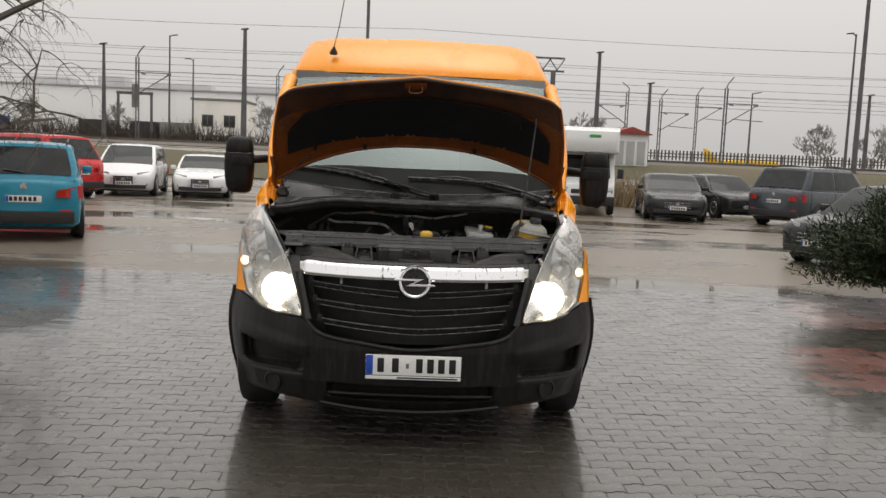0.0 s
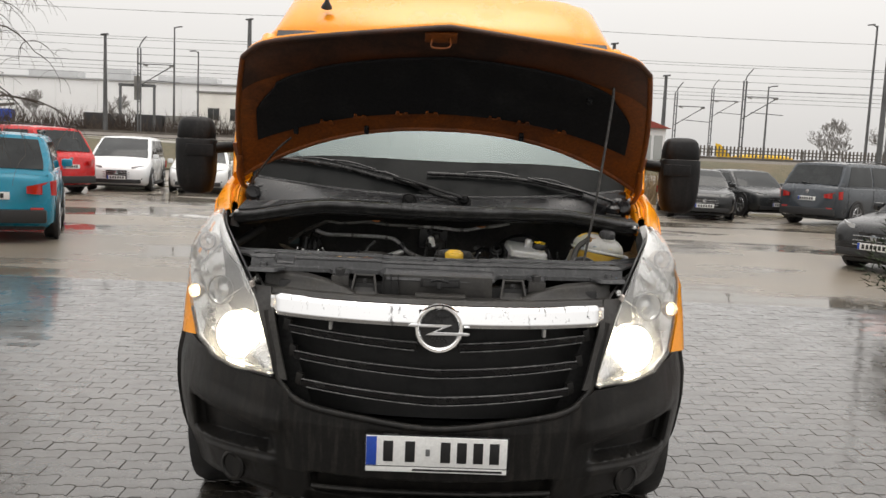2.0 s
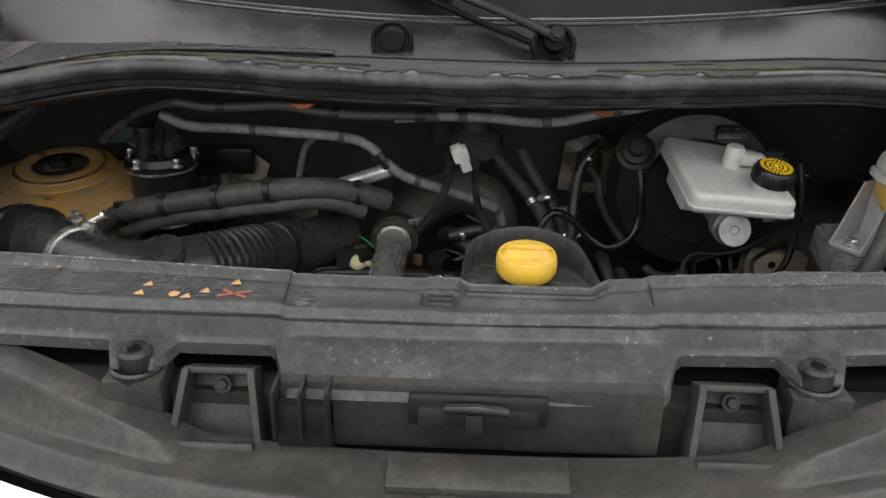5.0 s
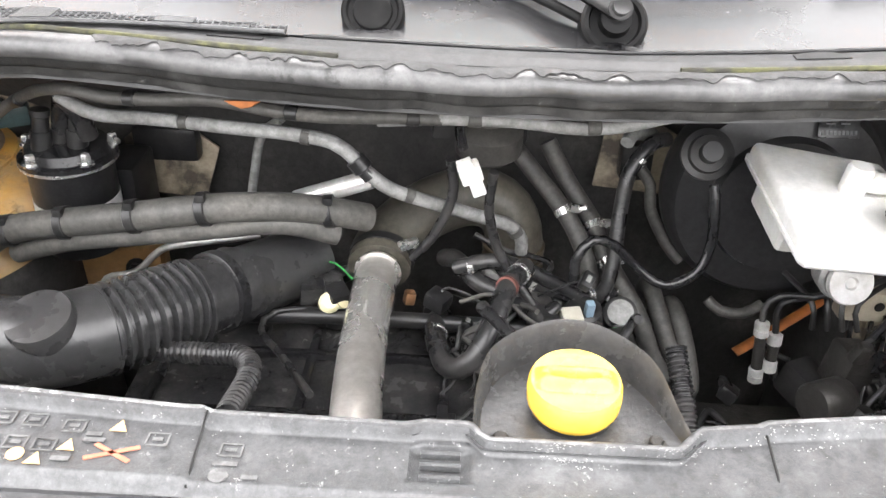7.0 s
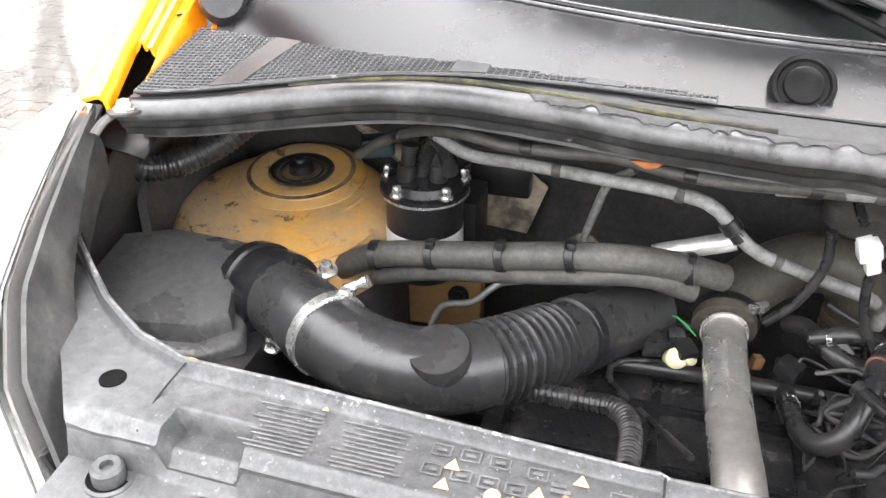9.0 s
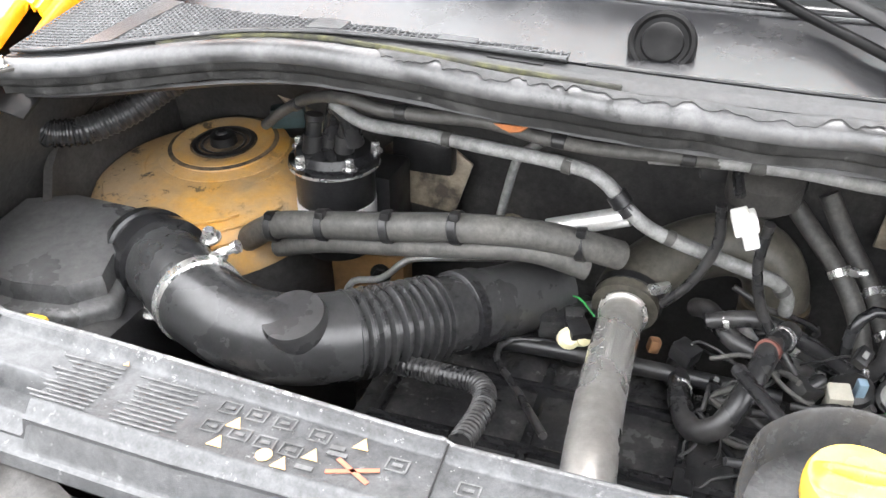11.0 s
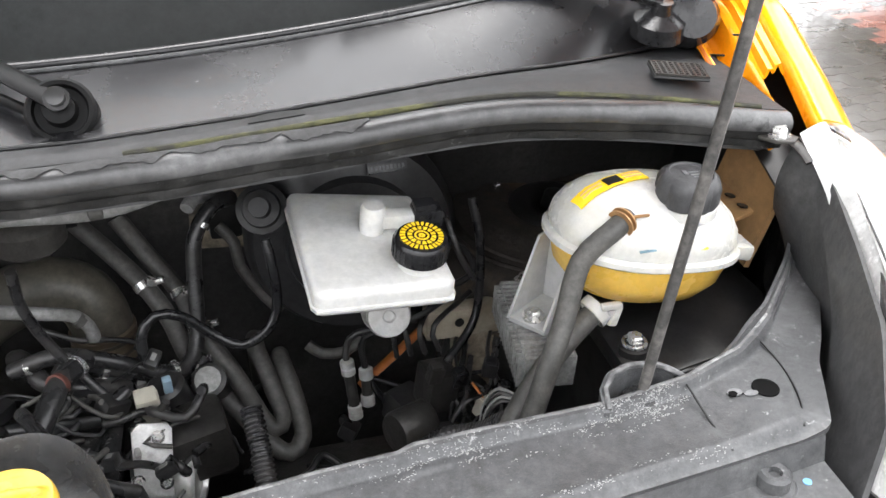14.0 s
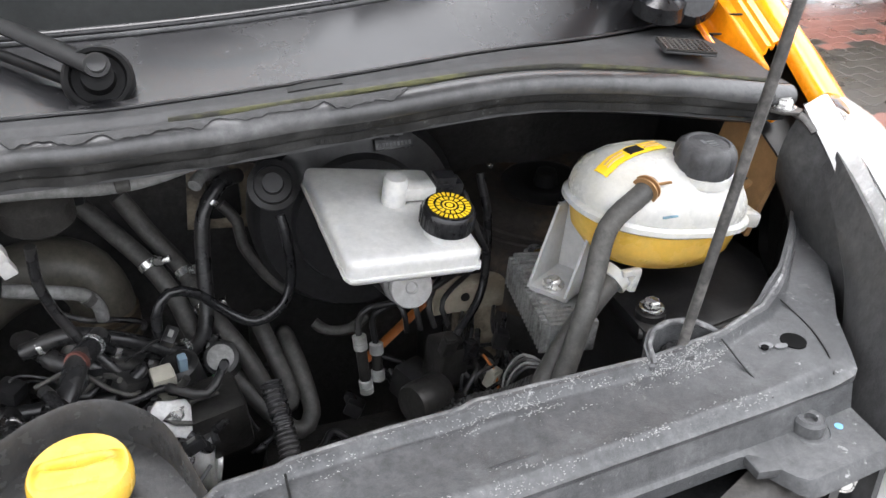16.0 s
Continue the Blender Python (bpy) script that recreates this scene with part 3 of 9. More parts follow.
def slat(z, half):
    """A flat louvre whose upper and lower ridges carry a painted-on highlight."""
    gap = 0.075 if z > 0.84 else 0.0
    for a, b in (((-half, -gap), (gap, half)) if gap else ((-half, half),)):
        def face(u, v, a=a, b=b):
            x = a + (b - a) * u
            zz = z + .030 * (abs(x) / half) ** 1.2 - .030 * v * (1 - .35 * abs(x))
            return V(x, front_y(x, zz) + .020 + .010 * v, zz)
        louvre = part("slat", sheet(face, 40, 6, .012), slat_black, grille)
        part("slat_ridge", tube([face(u, 0) + V(0, -.004, .001) for u in np.linspace(0, 1, 24)], .0042, 8, .03, flat=.8), slat_highlight, louvre)
        part("slat_ridge", tube([face(u, 1) + V(0, -.018, 0) for u in np.linspace(.02, .98, 24)], .0034, 8, .03, flat=.8), slat_highlight, louvre)
        for s, u in ((-1, 0), (1, 1)):
            if abs(face(u, 0).x) > .3:
                p = face(u, .3)
                part("slat_foot", box(p + V(s * .010, .012, .006), (.030, .016, .046), .003, (0, s * -12, s * 26)), bumper_plastic, louvre)


# Lighter than the slats: the sky's glint is put into this colour.
slat_highlight = surface("slat_ridge_highlight", (.075, .074, .074), .30, grain=(.10, .10, .10), grain_scale=200, stain=(.15, .15, .145), stain_amount=.6, stain_scale=14)
for z, half in ((.880, .560), (.783, .535), (.680, .505)):
    slat(z, half)
for x in (-.4, .4):
    part("grille_clip", box((x, front_y(x, .93) + 0.03, 0.925), (0.012, 0.03, 0.03), 0.002), cast_alu, grille)

for s in (-1, 1):
    def cheek(u, v, s=s):
        z = .70 + .335 * v
        xa = between(z, [.70, .80, .955, 1.04], [.562, .588, .622, .645])
        xb = between(z, [.70, .717, .85, .978, 1.04], [.600, .608, .650, .690, .722])
        x = xa + (xb - xa) * u
        return V(s * x, front_y(x, z) + .004 + .012 * (1 - u), z)
    part("grille_cheek", sheet(cheek, 4, 14, .012, flip=s > 0), apron_plastic, grille)

# chrome bar and ring badge
def chrome_fn(a, b):
    """The bar's skin: a rounded bulge whose top runs back to the apron."""
    def fn(u, v):
        x = a + (b - a) * u
        end = smooth(0, 0.040, 0.640 - abs(x))
        steps = [0, .08, .16, .30, .62, .72, .80, .90, 1]
        dz = between(v, steps, [-.040, -.044, -.038, -.024, .024, .036, .042, .0455, .047])
        dy = between(v, steps, [.012, -.006, -.020, -.026, -.012, -.004, .006, .022, .040])
        z = .987 + dz * (.70 + .30 * end)
        return V(x, front_y(x, .985) - .010 + dy * (.35 + .65 * end) + .016 * (1 - end), z)
    return lambda u, v: fn(u, .78 * v)


for a, b in ((-.64, -.072), (.072, .64)):
    part("chrome_bar", sheet(chrome_fn(a, b), 50, 30, 0.006), chrome, van, "wet chrome grille bar")
part("chrome_bridge", sheet(lambda u, v: chrome_fn(-.074, .074)(u, .80 + .20 * v) + V(0, .003, 0), 12, 12, 0.006), chrome, van)
badge = part("badge_ring", lathe([(0.070, 0.0), (0.070, 0.018), (0.076, 0.024), (0.085, 0.024), (0.091, 0.016), (0.091, 0.0)], (0.003, 4.592, 0.945), (0, -1, 0.06), 48), chrome, van, "chrome ring badge")
part("badge_backing", lathe([(0.0705, -0.004), (0.0705, 0.006), (0, 0.006)], (0.003, 4.592, 0.945), (0, -1, 0.06), 32), satin_black, badge)
part("badge_bar", prism([(-.114, .012), (-.104, .019), (.050, .020), (-.010, -.008), (.104, -.008), (.114, -.013), (.104, -.020), (-.050, -.021), (.010, .008), (-.104, .007)], 0, .014, .002,
                        Matrix.Translation((.003, 4.578, .945)) @ pose(0, 0, 0, 90, 0, 0)), chrome, badge)
for z in (-.045, -.036, .036, .045):
    part("badge_mesh", merge(*[box((.003 + .012 * (k - 2) + (.006 if abs(z) > .04 else 0), 4.584, .945 + z), (.007, .004, .006), .001) for k in range(5)]), black_plastic, badge)

# headlamps: curves of the lens's inner and outer edge, from the lower tip to the rear corner
LAMP_IN = [(.612, 4.716, .716), (.655, 4.745, .850), (.696, 4.782, .978), (.742, 4.822, 1.080), (.782, 4.858, 1.168), (.818, 4.930, 1.219), (.852, 5.020, 1.243), (.880, 5.105, 1.264), (.895, 5.168, 1.284), (.897, 5.198, 1.298)]
LAMP_OUT = [(.622, 4.722, .710), (.78, 4.800, .716), (.885, 4.880, .738), (.966, 4.972, .800), (1.000, 5.035, .930), (1.016, 5.078, 1.060), (1.010, 5.112, 1.150), (.978, 5.155, 1.222), (.945, 5.190, 1.275), (.903, 5.203, 1.299)]


def lamp_point(s, u, v, depth):
    """A place on the lens (u across, v from tip to rear corner), or so far behind it."""
    a, b = along(LAMP_IN, v), along(LAMP_OUT, v)
    p = a.lerp(b, u) + V((.022 if s < 0 else 0) * smooth(.3, .7, v), 0, 0)
    k = math.sin(math.pi * min(1, max(0, u))) ** .8 * math.sin(math.pi * min(1, max(0, .06 + .90 * v))) ** .5
    out = V(.42, -.84, .34 * smooth(.3, .8, v)).normalized()
    p += out * ((.045 + .008 * smooth(.45, .65, v)) * k - depth)
    return V(s * p.x, p.y, p.z)


bezel = surface("lamp_bezel", (0.62, 0.62, 0.61), 0.22, 0.8, grain=(0.45, 0.45, 0.44), grain_scale=40)
amber_bulb = surface("pale_amber_bowl", (.82, .74, .68), .30, .5, grain=(.80, .72, .66), grain_scale=60)
bowl_edge = surface("grey_bowl_edge", (.20, .20, .195), .3, .6, grain=(.3, .3, .29), grain_scale=90)
lamp_shadow = surface("lamp_gap_plastic", (.045, .045, .046), .5, grain=(.05, .05, .05), grain_scale=200, stain=(.10, .098, .095), stain_amount=.6, stain_scale=9, bump=.2, bump_scale=200)
for s in (-1, 1):
    lamp = part("headlamp", sheet(lambda u, v, s=s: lamp_point(s, .02 + .96 * u, .01 + .985 * v, .105 * math.sin(math.pi * (.12 + .84 * v)) ** .7 * min(1, 6 * u + .1, 6 * (1 - u) + .1) + .004), 22, 44, .004, flip=s > 0), lit_reflector, van, "clear headlamp with lit low beam and scratched lens")
    part("lamp_housing", sheet(lambda u, v, s=s: lamp_point(s, -.01 + 1.0 * u, .01 + .985 * v, .105 * math.sin(math.pi * (.12 + .84 * v)) ** .7 * min(1, 6 * u + .1, 6 * (1 - u) + .1) + .016), 22, 44, .006, flip=s > 0), lamp_shadow, lamp)
    lens = part("lens", sheet(lambda u, v, s=s: lamp_point(s, u, v, 0.0), 24, 48, 0.003, flip=s > 0), lamp_glass, lamp)
    lens.visible_shadow = False

    def flange(u, v, s=s):
        """The lens's smooth inner side, from its crease down to the dark gap."""
        a = along(LAMP_IN, .36 + .64 * v)
        e = along([(.722, 4.840, 1.020), (.756, 4.862, 1.095), (.783, 4.895, 1.145), (.820, 4.975, 1.182), (.852, 5.065, 1.215), (.872, 5.140, 1.250), (.868, 5.198, 1.294)], v)
        if s < 0:
            a, e = a + V(.022, 0, 0), e + V(.052 * smooth(0, .4, v), 0, 0)
        q = a.lerp(e, u) + V(.006, -.004, .010) * math.sin(math.pi * u)
        return V(s * q.x, q.y, q.z)
    part("lens_flange", sheet(flange, 10, 40, .003, flip=s < 0), lamp_top, lamp, "hazy scratched side of the headlamp lens")
    part("lens_crease", tube([lamp_point(s, .0, v, -.001) for v in np.linspace(.38, .985, 24)], .0013, 6, .02), lamp_shadow, lamp)
    part("flange_groove", tube([flange(.42, v) + V(0, 0, .0012) for v in np.linspace(.05, .95, 24)], .0016, 6, .02), bezel, lamp)
    part("lamp_side_wall", sheet(lambda u, v, s=s: flange(1.0, v) + V(s * -.010 * math.sin(math.pi * u), .02 * u, -.003 - (.20 - .10 * smooth(.6, 1, v)) * u), 10, 30, .004, flip=s > 0), lamp_shadow, lamp)
    part("lamp_rim", tube([lamp_point(s, -.004, v, .010) for v in np.linspace(0.01, .42, 16)], .006, 8, .03), apron_plastic, lamp)
    part("lamp_edge_seal", tube([lamp_point(s, u, .004 + .0 * u, .002) for u in np.linspace(0, 1, 6)] + [lamp_point(s, 1.0, v, .003) for v in np.linspace(.03, .55, 14)], .0055, 8, .03), black_plastic, lamp)

    def bowl(name, u, v, r, depth, mat, light=None, lr=0.5):
        c = lamp_point(s, u, v, depth)
        d = Vector((s * 0.28, -0.95, 0.10)).normalized()
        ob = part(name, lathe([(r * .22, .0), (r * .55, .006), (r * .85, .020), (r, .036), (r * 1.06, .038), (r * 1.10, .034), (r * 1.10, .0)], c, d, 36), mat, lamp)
        e1 = d.cross(V(0, 0, 1)).normalized()
        e2 = d.cross(e1)
        if name != "side_marker_reflector":
            part("bowl_ring", tube([c + d * .037 + e1 * (r * 1.09 * math.cos(a)) + e2 * (r * 1.09 * math.sin(a)) for a in np.linspace(0, 2 * math.pi, 49)], .0035, 6, .012), bowl_edge, ob)
        part("bulb", lathe([(r * lr, .004), (r * lr, .018), (r * lr * .7, .026), (0, .029)], c, d, 20), light if light else bezel, ob)
        return ob
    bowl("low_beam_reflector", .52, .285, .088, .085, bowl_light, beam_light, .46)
    bowl("high_beam_reflector", .46, .50, .052, .088, bezel)
    bowl("indicator_reflector", .50, .775, .034, .066, amber_bulb)
    bowl("side_marker_reflector", .90, .60, .026, .050, amber_bulb, marker_light, .8)
    part("lamp_divider", sheet(lambda u, v, s=s: lamp_point(s, .06 + .88 * u, .415 + .02 * v + .02 * math.sin(math.pi * u), .022 + .045 * v), 12, 3, .003), bezel, lamp)
    part("lamp_divider", sheet(lambda u, v, s=s: lamp_point(s, .08 + .80 * u, .665 + .015 * v - .02 * math.sin(math.pi * u), .018 + .035 * v), 12, 3, .003), bezel, lamp)
    part("lower_reflector", sheet(lambda u, v, s=s: lamp_point(s, .10 + .74 * u, .05 + .12 * v, .050 - .02 * math.sin(math.pi * u)), 10, 8, .004, flip=s > 0), lit_reflector, lamp)
    part("lens_clip", box(lamp_point(s, -.03, .40, .004), (.012, .02, .026), .003, (20, 0, s * 20)), amber_bulb, lamp)

wing_shell = surface("dusty_inner_wing", (.045, .044, .042), .65, grain=(.07, .068, .064), grain_scale=150, stain=(.05, .047, .043), stain_amount=.7, stain_scale=7, bump=.2, bump_scale=200)
# wings, doors, load body, roof
def half_width(z, y):
    w = between(z, [.3, .6, .8, 1.0, 1.2, 1.4, 1.7, 2.16, 2.34, 2.42, 2.46, 2.485, 2.51], [1.03, 1.06, 1.065, 1.045, 1.005, .99, .99, .985, .915, .885, .855, .79, .66])
    return w


CROWN_Y = [5.205, 5.30, 5.44, 5.65, 6.0]


def crown(y):
    """The highest line of the wing, beside the bonnet opening."""
    return V(between(y, CROWN_Y, [.897, .919, .950, .963, .962]), y, between(y, CROWN_Y, [1.300, 1.333, 1.376, 1.43, 1.50]))


for s in (-1, 1):
    def wing(u, v, s=s):
        zn = .80 + v * .45
        x0 = between(zn, [.80, .93, 1.06, 1.15, 1.22, 1.25], [.972, 1.004, 1.018, 1.010, .975, .955])
        y0 = between(zn, [.80, .93, 1.06, 1.15, 1.22, 1.25], [4.988, 5.048, 5.092, 5.125, 5.168, 5.185])
        x1 = half_width(zn, 6)
        edge = between(zn, [.80, .93, 1.06, 1.25], [1.040, 1.044, 1.036, .975])
        x = x0 + (edge - x0) * min(1, u / .06) ** .6 + (x1 - edge) * smooth(.06, .45, u)
        y = y0 + (5.98 - y0) * u
        c = crown(max(y, 5.205))
        e = smooth(.6, 1, v)
        return V(s * (x + (c.x + .058 - .012 * u - x) * e), y, zn + e * (c.z - .052 - 1.25))

    def shoulder(u, v, s=s):
        c = crown(5.207 + .775 * u)
        dx = between(v, [0, .12, .2, .45, .75, 1], [-.002, -.001, .004, .024, .047, .058]) * (1 - .2 * u)
        dz = between(v, [0, .12, .2, .45, .75, 1], [-.016, -.004, 0, -.006, -.026, -.054])
        return V(s * (c.x + dx), c.y - .006 * v, c.z + dz)

    def gutter(u, v, s=s):
        y0 = 5.245 + .065 * smooth(.42, .55, v)
        y = y0 + (5.75 - y0) * u
        c = crown(y)
        i = V(between(y, CROWN_Y, [.868, .850, .853, .862, .872]), y, between(y, CROWN_Y, [1.268, 1.285, 1.340, 1.395, 1.46]))
        dz = between(v, [0, .06, .14, .34, .42, .47, .60, .65, .70, .75, .80, .86, .93, 1], [0, .002, -.026, -.030, -.022, .004, .003, .010, .002, .001, .009, -.003, -.012, -.014])
        p = i.lerp(c, v)
        return V(s * (p.x - .004 * v), y, p.z + dz)
    part("wing_liner", sheet(lambda u, v, s=s: wing(.05 + .88 * u, .12 + .80 * v) + V(-s * .035, .01, -.015), 16, 14, .004, flip=s > 0), wing_shell if s < 0 else firewall_mat, van)
    part("wing_shoulder", sheet(shoulder, 40, 14, 0.006, flip=s < 0), orange_paint, van)
    channel = part("wing_gutter", sheet(gutter, 30, 42, 0.004, flip=s < 0), orange_paint, van, "orange painted water channel with pressed grooves")
    for u, v, w in ((.34, .30, .012), (.50, .24, .009), (.20, .52, .006)):
        g = gutter(u, v)
        part("drain_hole", moved(lathe([(1, 0), (1, .002), (.8, .0025)], (0, 0, 0), (0, 0, 1), 18), Matrix.Translation(g + V(0, 0, .003)) @ pose(0, 0, 0, -12, s * 8, 20) @ Matrix.Diagonal((w * .6, w * 1.9, 1, 1))), print_and_gap_black, channel)
    part("gutter_bolt", bolt(gutter(.03, .30) + V(0, 0, .003), (-s * .3, -.3, .9), .008, .008), orange_paint, channel)
    part("gutter_lip", tube([gutter(u, .02) + V(0, 0, .003) for u in (0, .2, .4, .7, 1)], .003, 6, .03), orange_inner, channel)
    # Added black sheet stands in for the dark gap behind the lamp.
    part("arch_filler", sheet(lambda u, v, s=s: V(s * (.862 + .10 * u), 5.215 + .20 * v, 1.225 + .02 * u + .09 * v), 6, 6, .004, flip=s < 0), print_and_gap_black, van)
    part("front_wing", sheet(wing, 52, 26, 0.012, flip=s > 0), orange_paint, van)
    part("door", sheet(lambda u, v, s=s: V(s * (half_width(.45 + 1.05 * v, 6) + 0.002), 5.99 + 1.05 * u, .45 + 1.09 * v), 8, 16, 0.03, flip=s > 0), orange_paint, van)
    part("door_window", sheet(lambda u, v, s=s: V(s * (half_width(1.55 + .62 * v, 6) - 0.006), 6.0 + .30 * v + (1.02 - .30 * v) * u, 1.55 + .60 * v), 6, 6, 0.006, flip=s > 0), car_glass, van)
    part("windscreen_pillar", tube([(s * .905, 5.47, 1.44), (s * .945, 5.70, 1.66), (s * .945, 5.98, 1.95), (s * .93, 6.24, 2.15)], 0.042, 12, 0.05, flat=0.8), orange_paint, van)

ring_z = [.34, .6, .8, 1.0, 1.2, 1.4, 1.7, 2.0, 2.2, 2.30, 2.38, 2.43, 2.47, 2.50, 2.51]


def body_ring(y, lift=0.0, squeeze=1.0):
    right = [V(half_width(z, y) * squeeze, y, z + lift * smooth(1.9, 2.5, z)) for z in ring_z]
    top = [V(x * squeeze, y, 2.515 + lift + 0.006 * (1 - (x / .5) ** 2)) for x in (.25, 0, -.25)]
    left = [V(-p.x, p.y, p.z) for p in right[::-1]]
    return right + top + left


part("load_body", loft([body_ring(y) for y in (7.05, 7.4, 8.4, 9.4, 9.95)] + [body_ring(10.05, -0.03, .97)], closed=True, caps=True), orange_paint, van)


def roof_fn(u, v):
    """The roof over the cab, from the windscreen's top edge up and back."""
    a = -1 + 2 * u
    if v < 0.45:
        k = v / 0.45
        y, z = 6.20 + 0.33 * k ** 1.25, 2.20 + 0.285 * k ** 0.85
    else:
        k = (v - 0.45) / 0.55
        y, z = 6.53 + 0.55 * k, 2.485 + 0.045 * k ** 0.6
    k = abs(a)
    x = between(k, [0, .55, .68, .76, .82, .88, 1.0], [0, .66, .80, .858, .892, .915, .985])
    dz = between(k, [0, .55, .68, .76, .82, .88, 1.0], [0, .012, .030, .060, .105, .160, .350])
    share = max(.16, min(1, (z - 2.17) / .32))
    groove = 0.006 * (smooth(.60, .63, k) - smooth(.66, .69, k))
    return V(math.copysign(x, a) * (1.0 + .012 * (1 - share)), y + 0.16 * min(1, x / .95) ** 3 * (1 - 0.5 * v), z - dz * share - groove)


part("cab_roof", sheet(roof_fn, 60, 34, 0.02), orange_paint, van)
for s in (-1, 1):
    part("cab_roof_side", sheet(lambda u, v, s=s: V(s * (.988 - .008 * v), 6.36 + .72 * u, 2.06 + .10 * v), 8, 5, 0.02, flip=s > 0), orange_paint, van)

def glass_foot(x):
    """The lower edge of the windscreen."""
    return V(x, 5.402 + .18 * x * x, 1.386 + .075 * x * x)


def glass_fn(u, v):
    a = 2 * u - 1
    f = glass_foot(a * .872)
    top = V(a * .90, 6.215 + .10 * a * a, 2.205 - .01 * a * a)
    return f.lerp(top, v) + V(0, -.03, .012) * math.sin(math.pi * v)


screen = part("windscreen", sheet(glass_fn, 30, 20, 0.006), windscreen_glass, van)
screen.visible_shadow = False
# Printed edge band, made taller to paint in the bonnet's dark reflection.
part("windscreen_band", sheet(lambda u, v: glass_fn(.002 + .996 * u, .185 * v * (1 - .6 * (2 * u - 1) ** 4)) + V(0, -.007, -.003), 30, 4, 0.003), band_and_reflection, van)
part("windscreen_top_band", sheet(lambda u, v: V((-1 + 2 * u) * .90, 6.155 + .05 * v + .10 * (2 * u - 1) ** 2, 2.145 + .06 * v), 24, 3, 0.004), gloss_black, van)
part("windscreen_trim", tube([glass_foot(x) + V(0, -.010, -.002) for x in np.linspace(-.86, .86, 15)], 0.006, 8, 0.05), satin_black, van)
part("windscreen_trim", tube([glass_foot(x) + V(0, -.024, -.004) for x in np.linspace(-.86, .86, 15)], 0.003, 6, 0.05), grey_plastic, van)
part("dashboard", sheet(lambda u, v: V(-.85 + 1.7 * u, 5.62 + .5 * v, 1.40 + .04 * math.sin(3 * v)), 10, 6, 0.25, flip=False), inside_dark, van)
part("cabin_bulkhead", box((0, 7.02, 1.55), (1.80, 0.03, 1.5), 0.01), inside_dark, van)
part("cabin_floor", box((0, 6.4, 1.0), (1.84, 1.25, 0.05), 0.01), inside_dark, van)
for x in (-.5, .1, .55):
    part("seat_back", box((x, 6.75, 1.45), (0.44, 0.14, 0.75), 0.06, (-12, 0, 0)), inside_dark, van)
part("underbody", box((0, 7.4, 0.33), (1.5, 4.4, 0.16), 0.03), black_plastic, van)

aerial = part("aerial_foot", lathe([(0.03, 0), (0.028, 0.012), (0.016, 0.03), (0.008, 0.05)], (-.64, 6.31, 2.335), (0.1, -0.5, 0.9), 16), black_plastic, van)
part("aerial_rod", tube([(-.64, 6.305, 2.37), (-.60, 6.26, 2.52), (-.562, 6.20, 2.71)], 0.0035, 6, 0.05), black_plastic, aerial)

# door mirrors
mirror_black = surface("grained_mirror_plastic", (.008, .008, .0085), .55, spec=.22, grain=(.016, .016, .016), grain_scale=400, stain=(.03, .03, .03), stain_amount=.5, stain_scale=9, bump=.15, bump_scale=700, stretch=(3, 3, .5))
for s in (-1, 1):
    def mirror_ring(z, hw, hd, dx=0.0):
        return [V(s * (1.185 + dx) + hw * math.copysign(abs(math.cos(a)) ** .6, math.cos(a)), 5.75 + hd * math.copysign(abs(math.sin(a)) ** .6, math.sin(a)) * (1 if math.sin(a) < 0 else .9), z) for a in [2 * math.pi * i / 28 for i in range(28)]]
    mirror = part("door_mirror", loft([mirror_ring(*r) for r in ((1.335, .045, .045, -.01), (1.345, .066, .062, -.006), (1.375, .082, .076), (1.44, .092, .082), (1.54, .095, .084), (1.592, .094, .083), (1.598, .090, .079))]), mirror_black, van, "large black plastic door mirror")
    part("mirror_hood", loft([mirror_ring(*r) for r in ((1.599, .086, .076), (1.603, .088, .078), (1.645, .086, .076), (1.680, .078, .068), (1.698, .062, .052), (1.704, .035, .03))]), mirror_black, mirror)
    part("mirror_rib", box((s * 1.150, 5.668, 1.545), (.13, .010, .055), .004, (0, 0, s * -4)), mirror_black, mirror)
    part("mirror_glass", box((s * 1.19, 5.835, 1.48), (.15, .012, .20), 0.02, (0, 0, s * -6), 3), surface("mirror_silver", (0.8, 0.8, 0.8), 0.03, 1.0, rough_var=0.01) if s < 0 else bpy.data.materials["mirror_silver"], mirror)
    part("mirror_arm", tube([(s * .95, 5.88, 1.56), (s * 1.02, 5.82, 1.565), (s * 1.12, 5.76, 1.555)], 0.035, 10, 0.03, flat=0.8), mirror_black, mirror)
    part("mirror_foot", box((s * .975, 5.90, 1.54), (.04, .16, .14), 0.018), black_plastic, mirror)

# wheels
for s in (-1, 1):
    for y, track in ((5.52, .96), (9.2, .905)):
        tyre = part("wheel", lathe([(0.19, -0.10), (0.29, -0.115), (0.335, -0.10), (0.347, -0.07), (0.347, 0.07), (0.335, 0.10), (0.29, 0.115), (0.19, 0.10)], (s * track, y, 0.345), (1, 0, 0), 40), tyre_rubber, van)
        part("rim", lathe([(0.04, -0.085), (0.10, -0.07), (0.19, -0.10), (0.2, -0.09), (0.2, 0.09), (0.19, 0.10), (0.10, 0.07), (0.04, 0.085)], (s * track, y, 0.345), (1, 0, 0), 32), cast_alu, tyre)

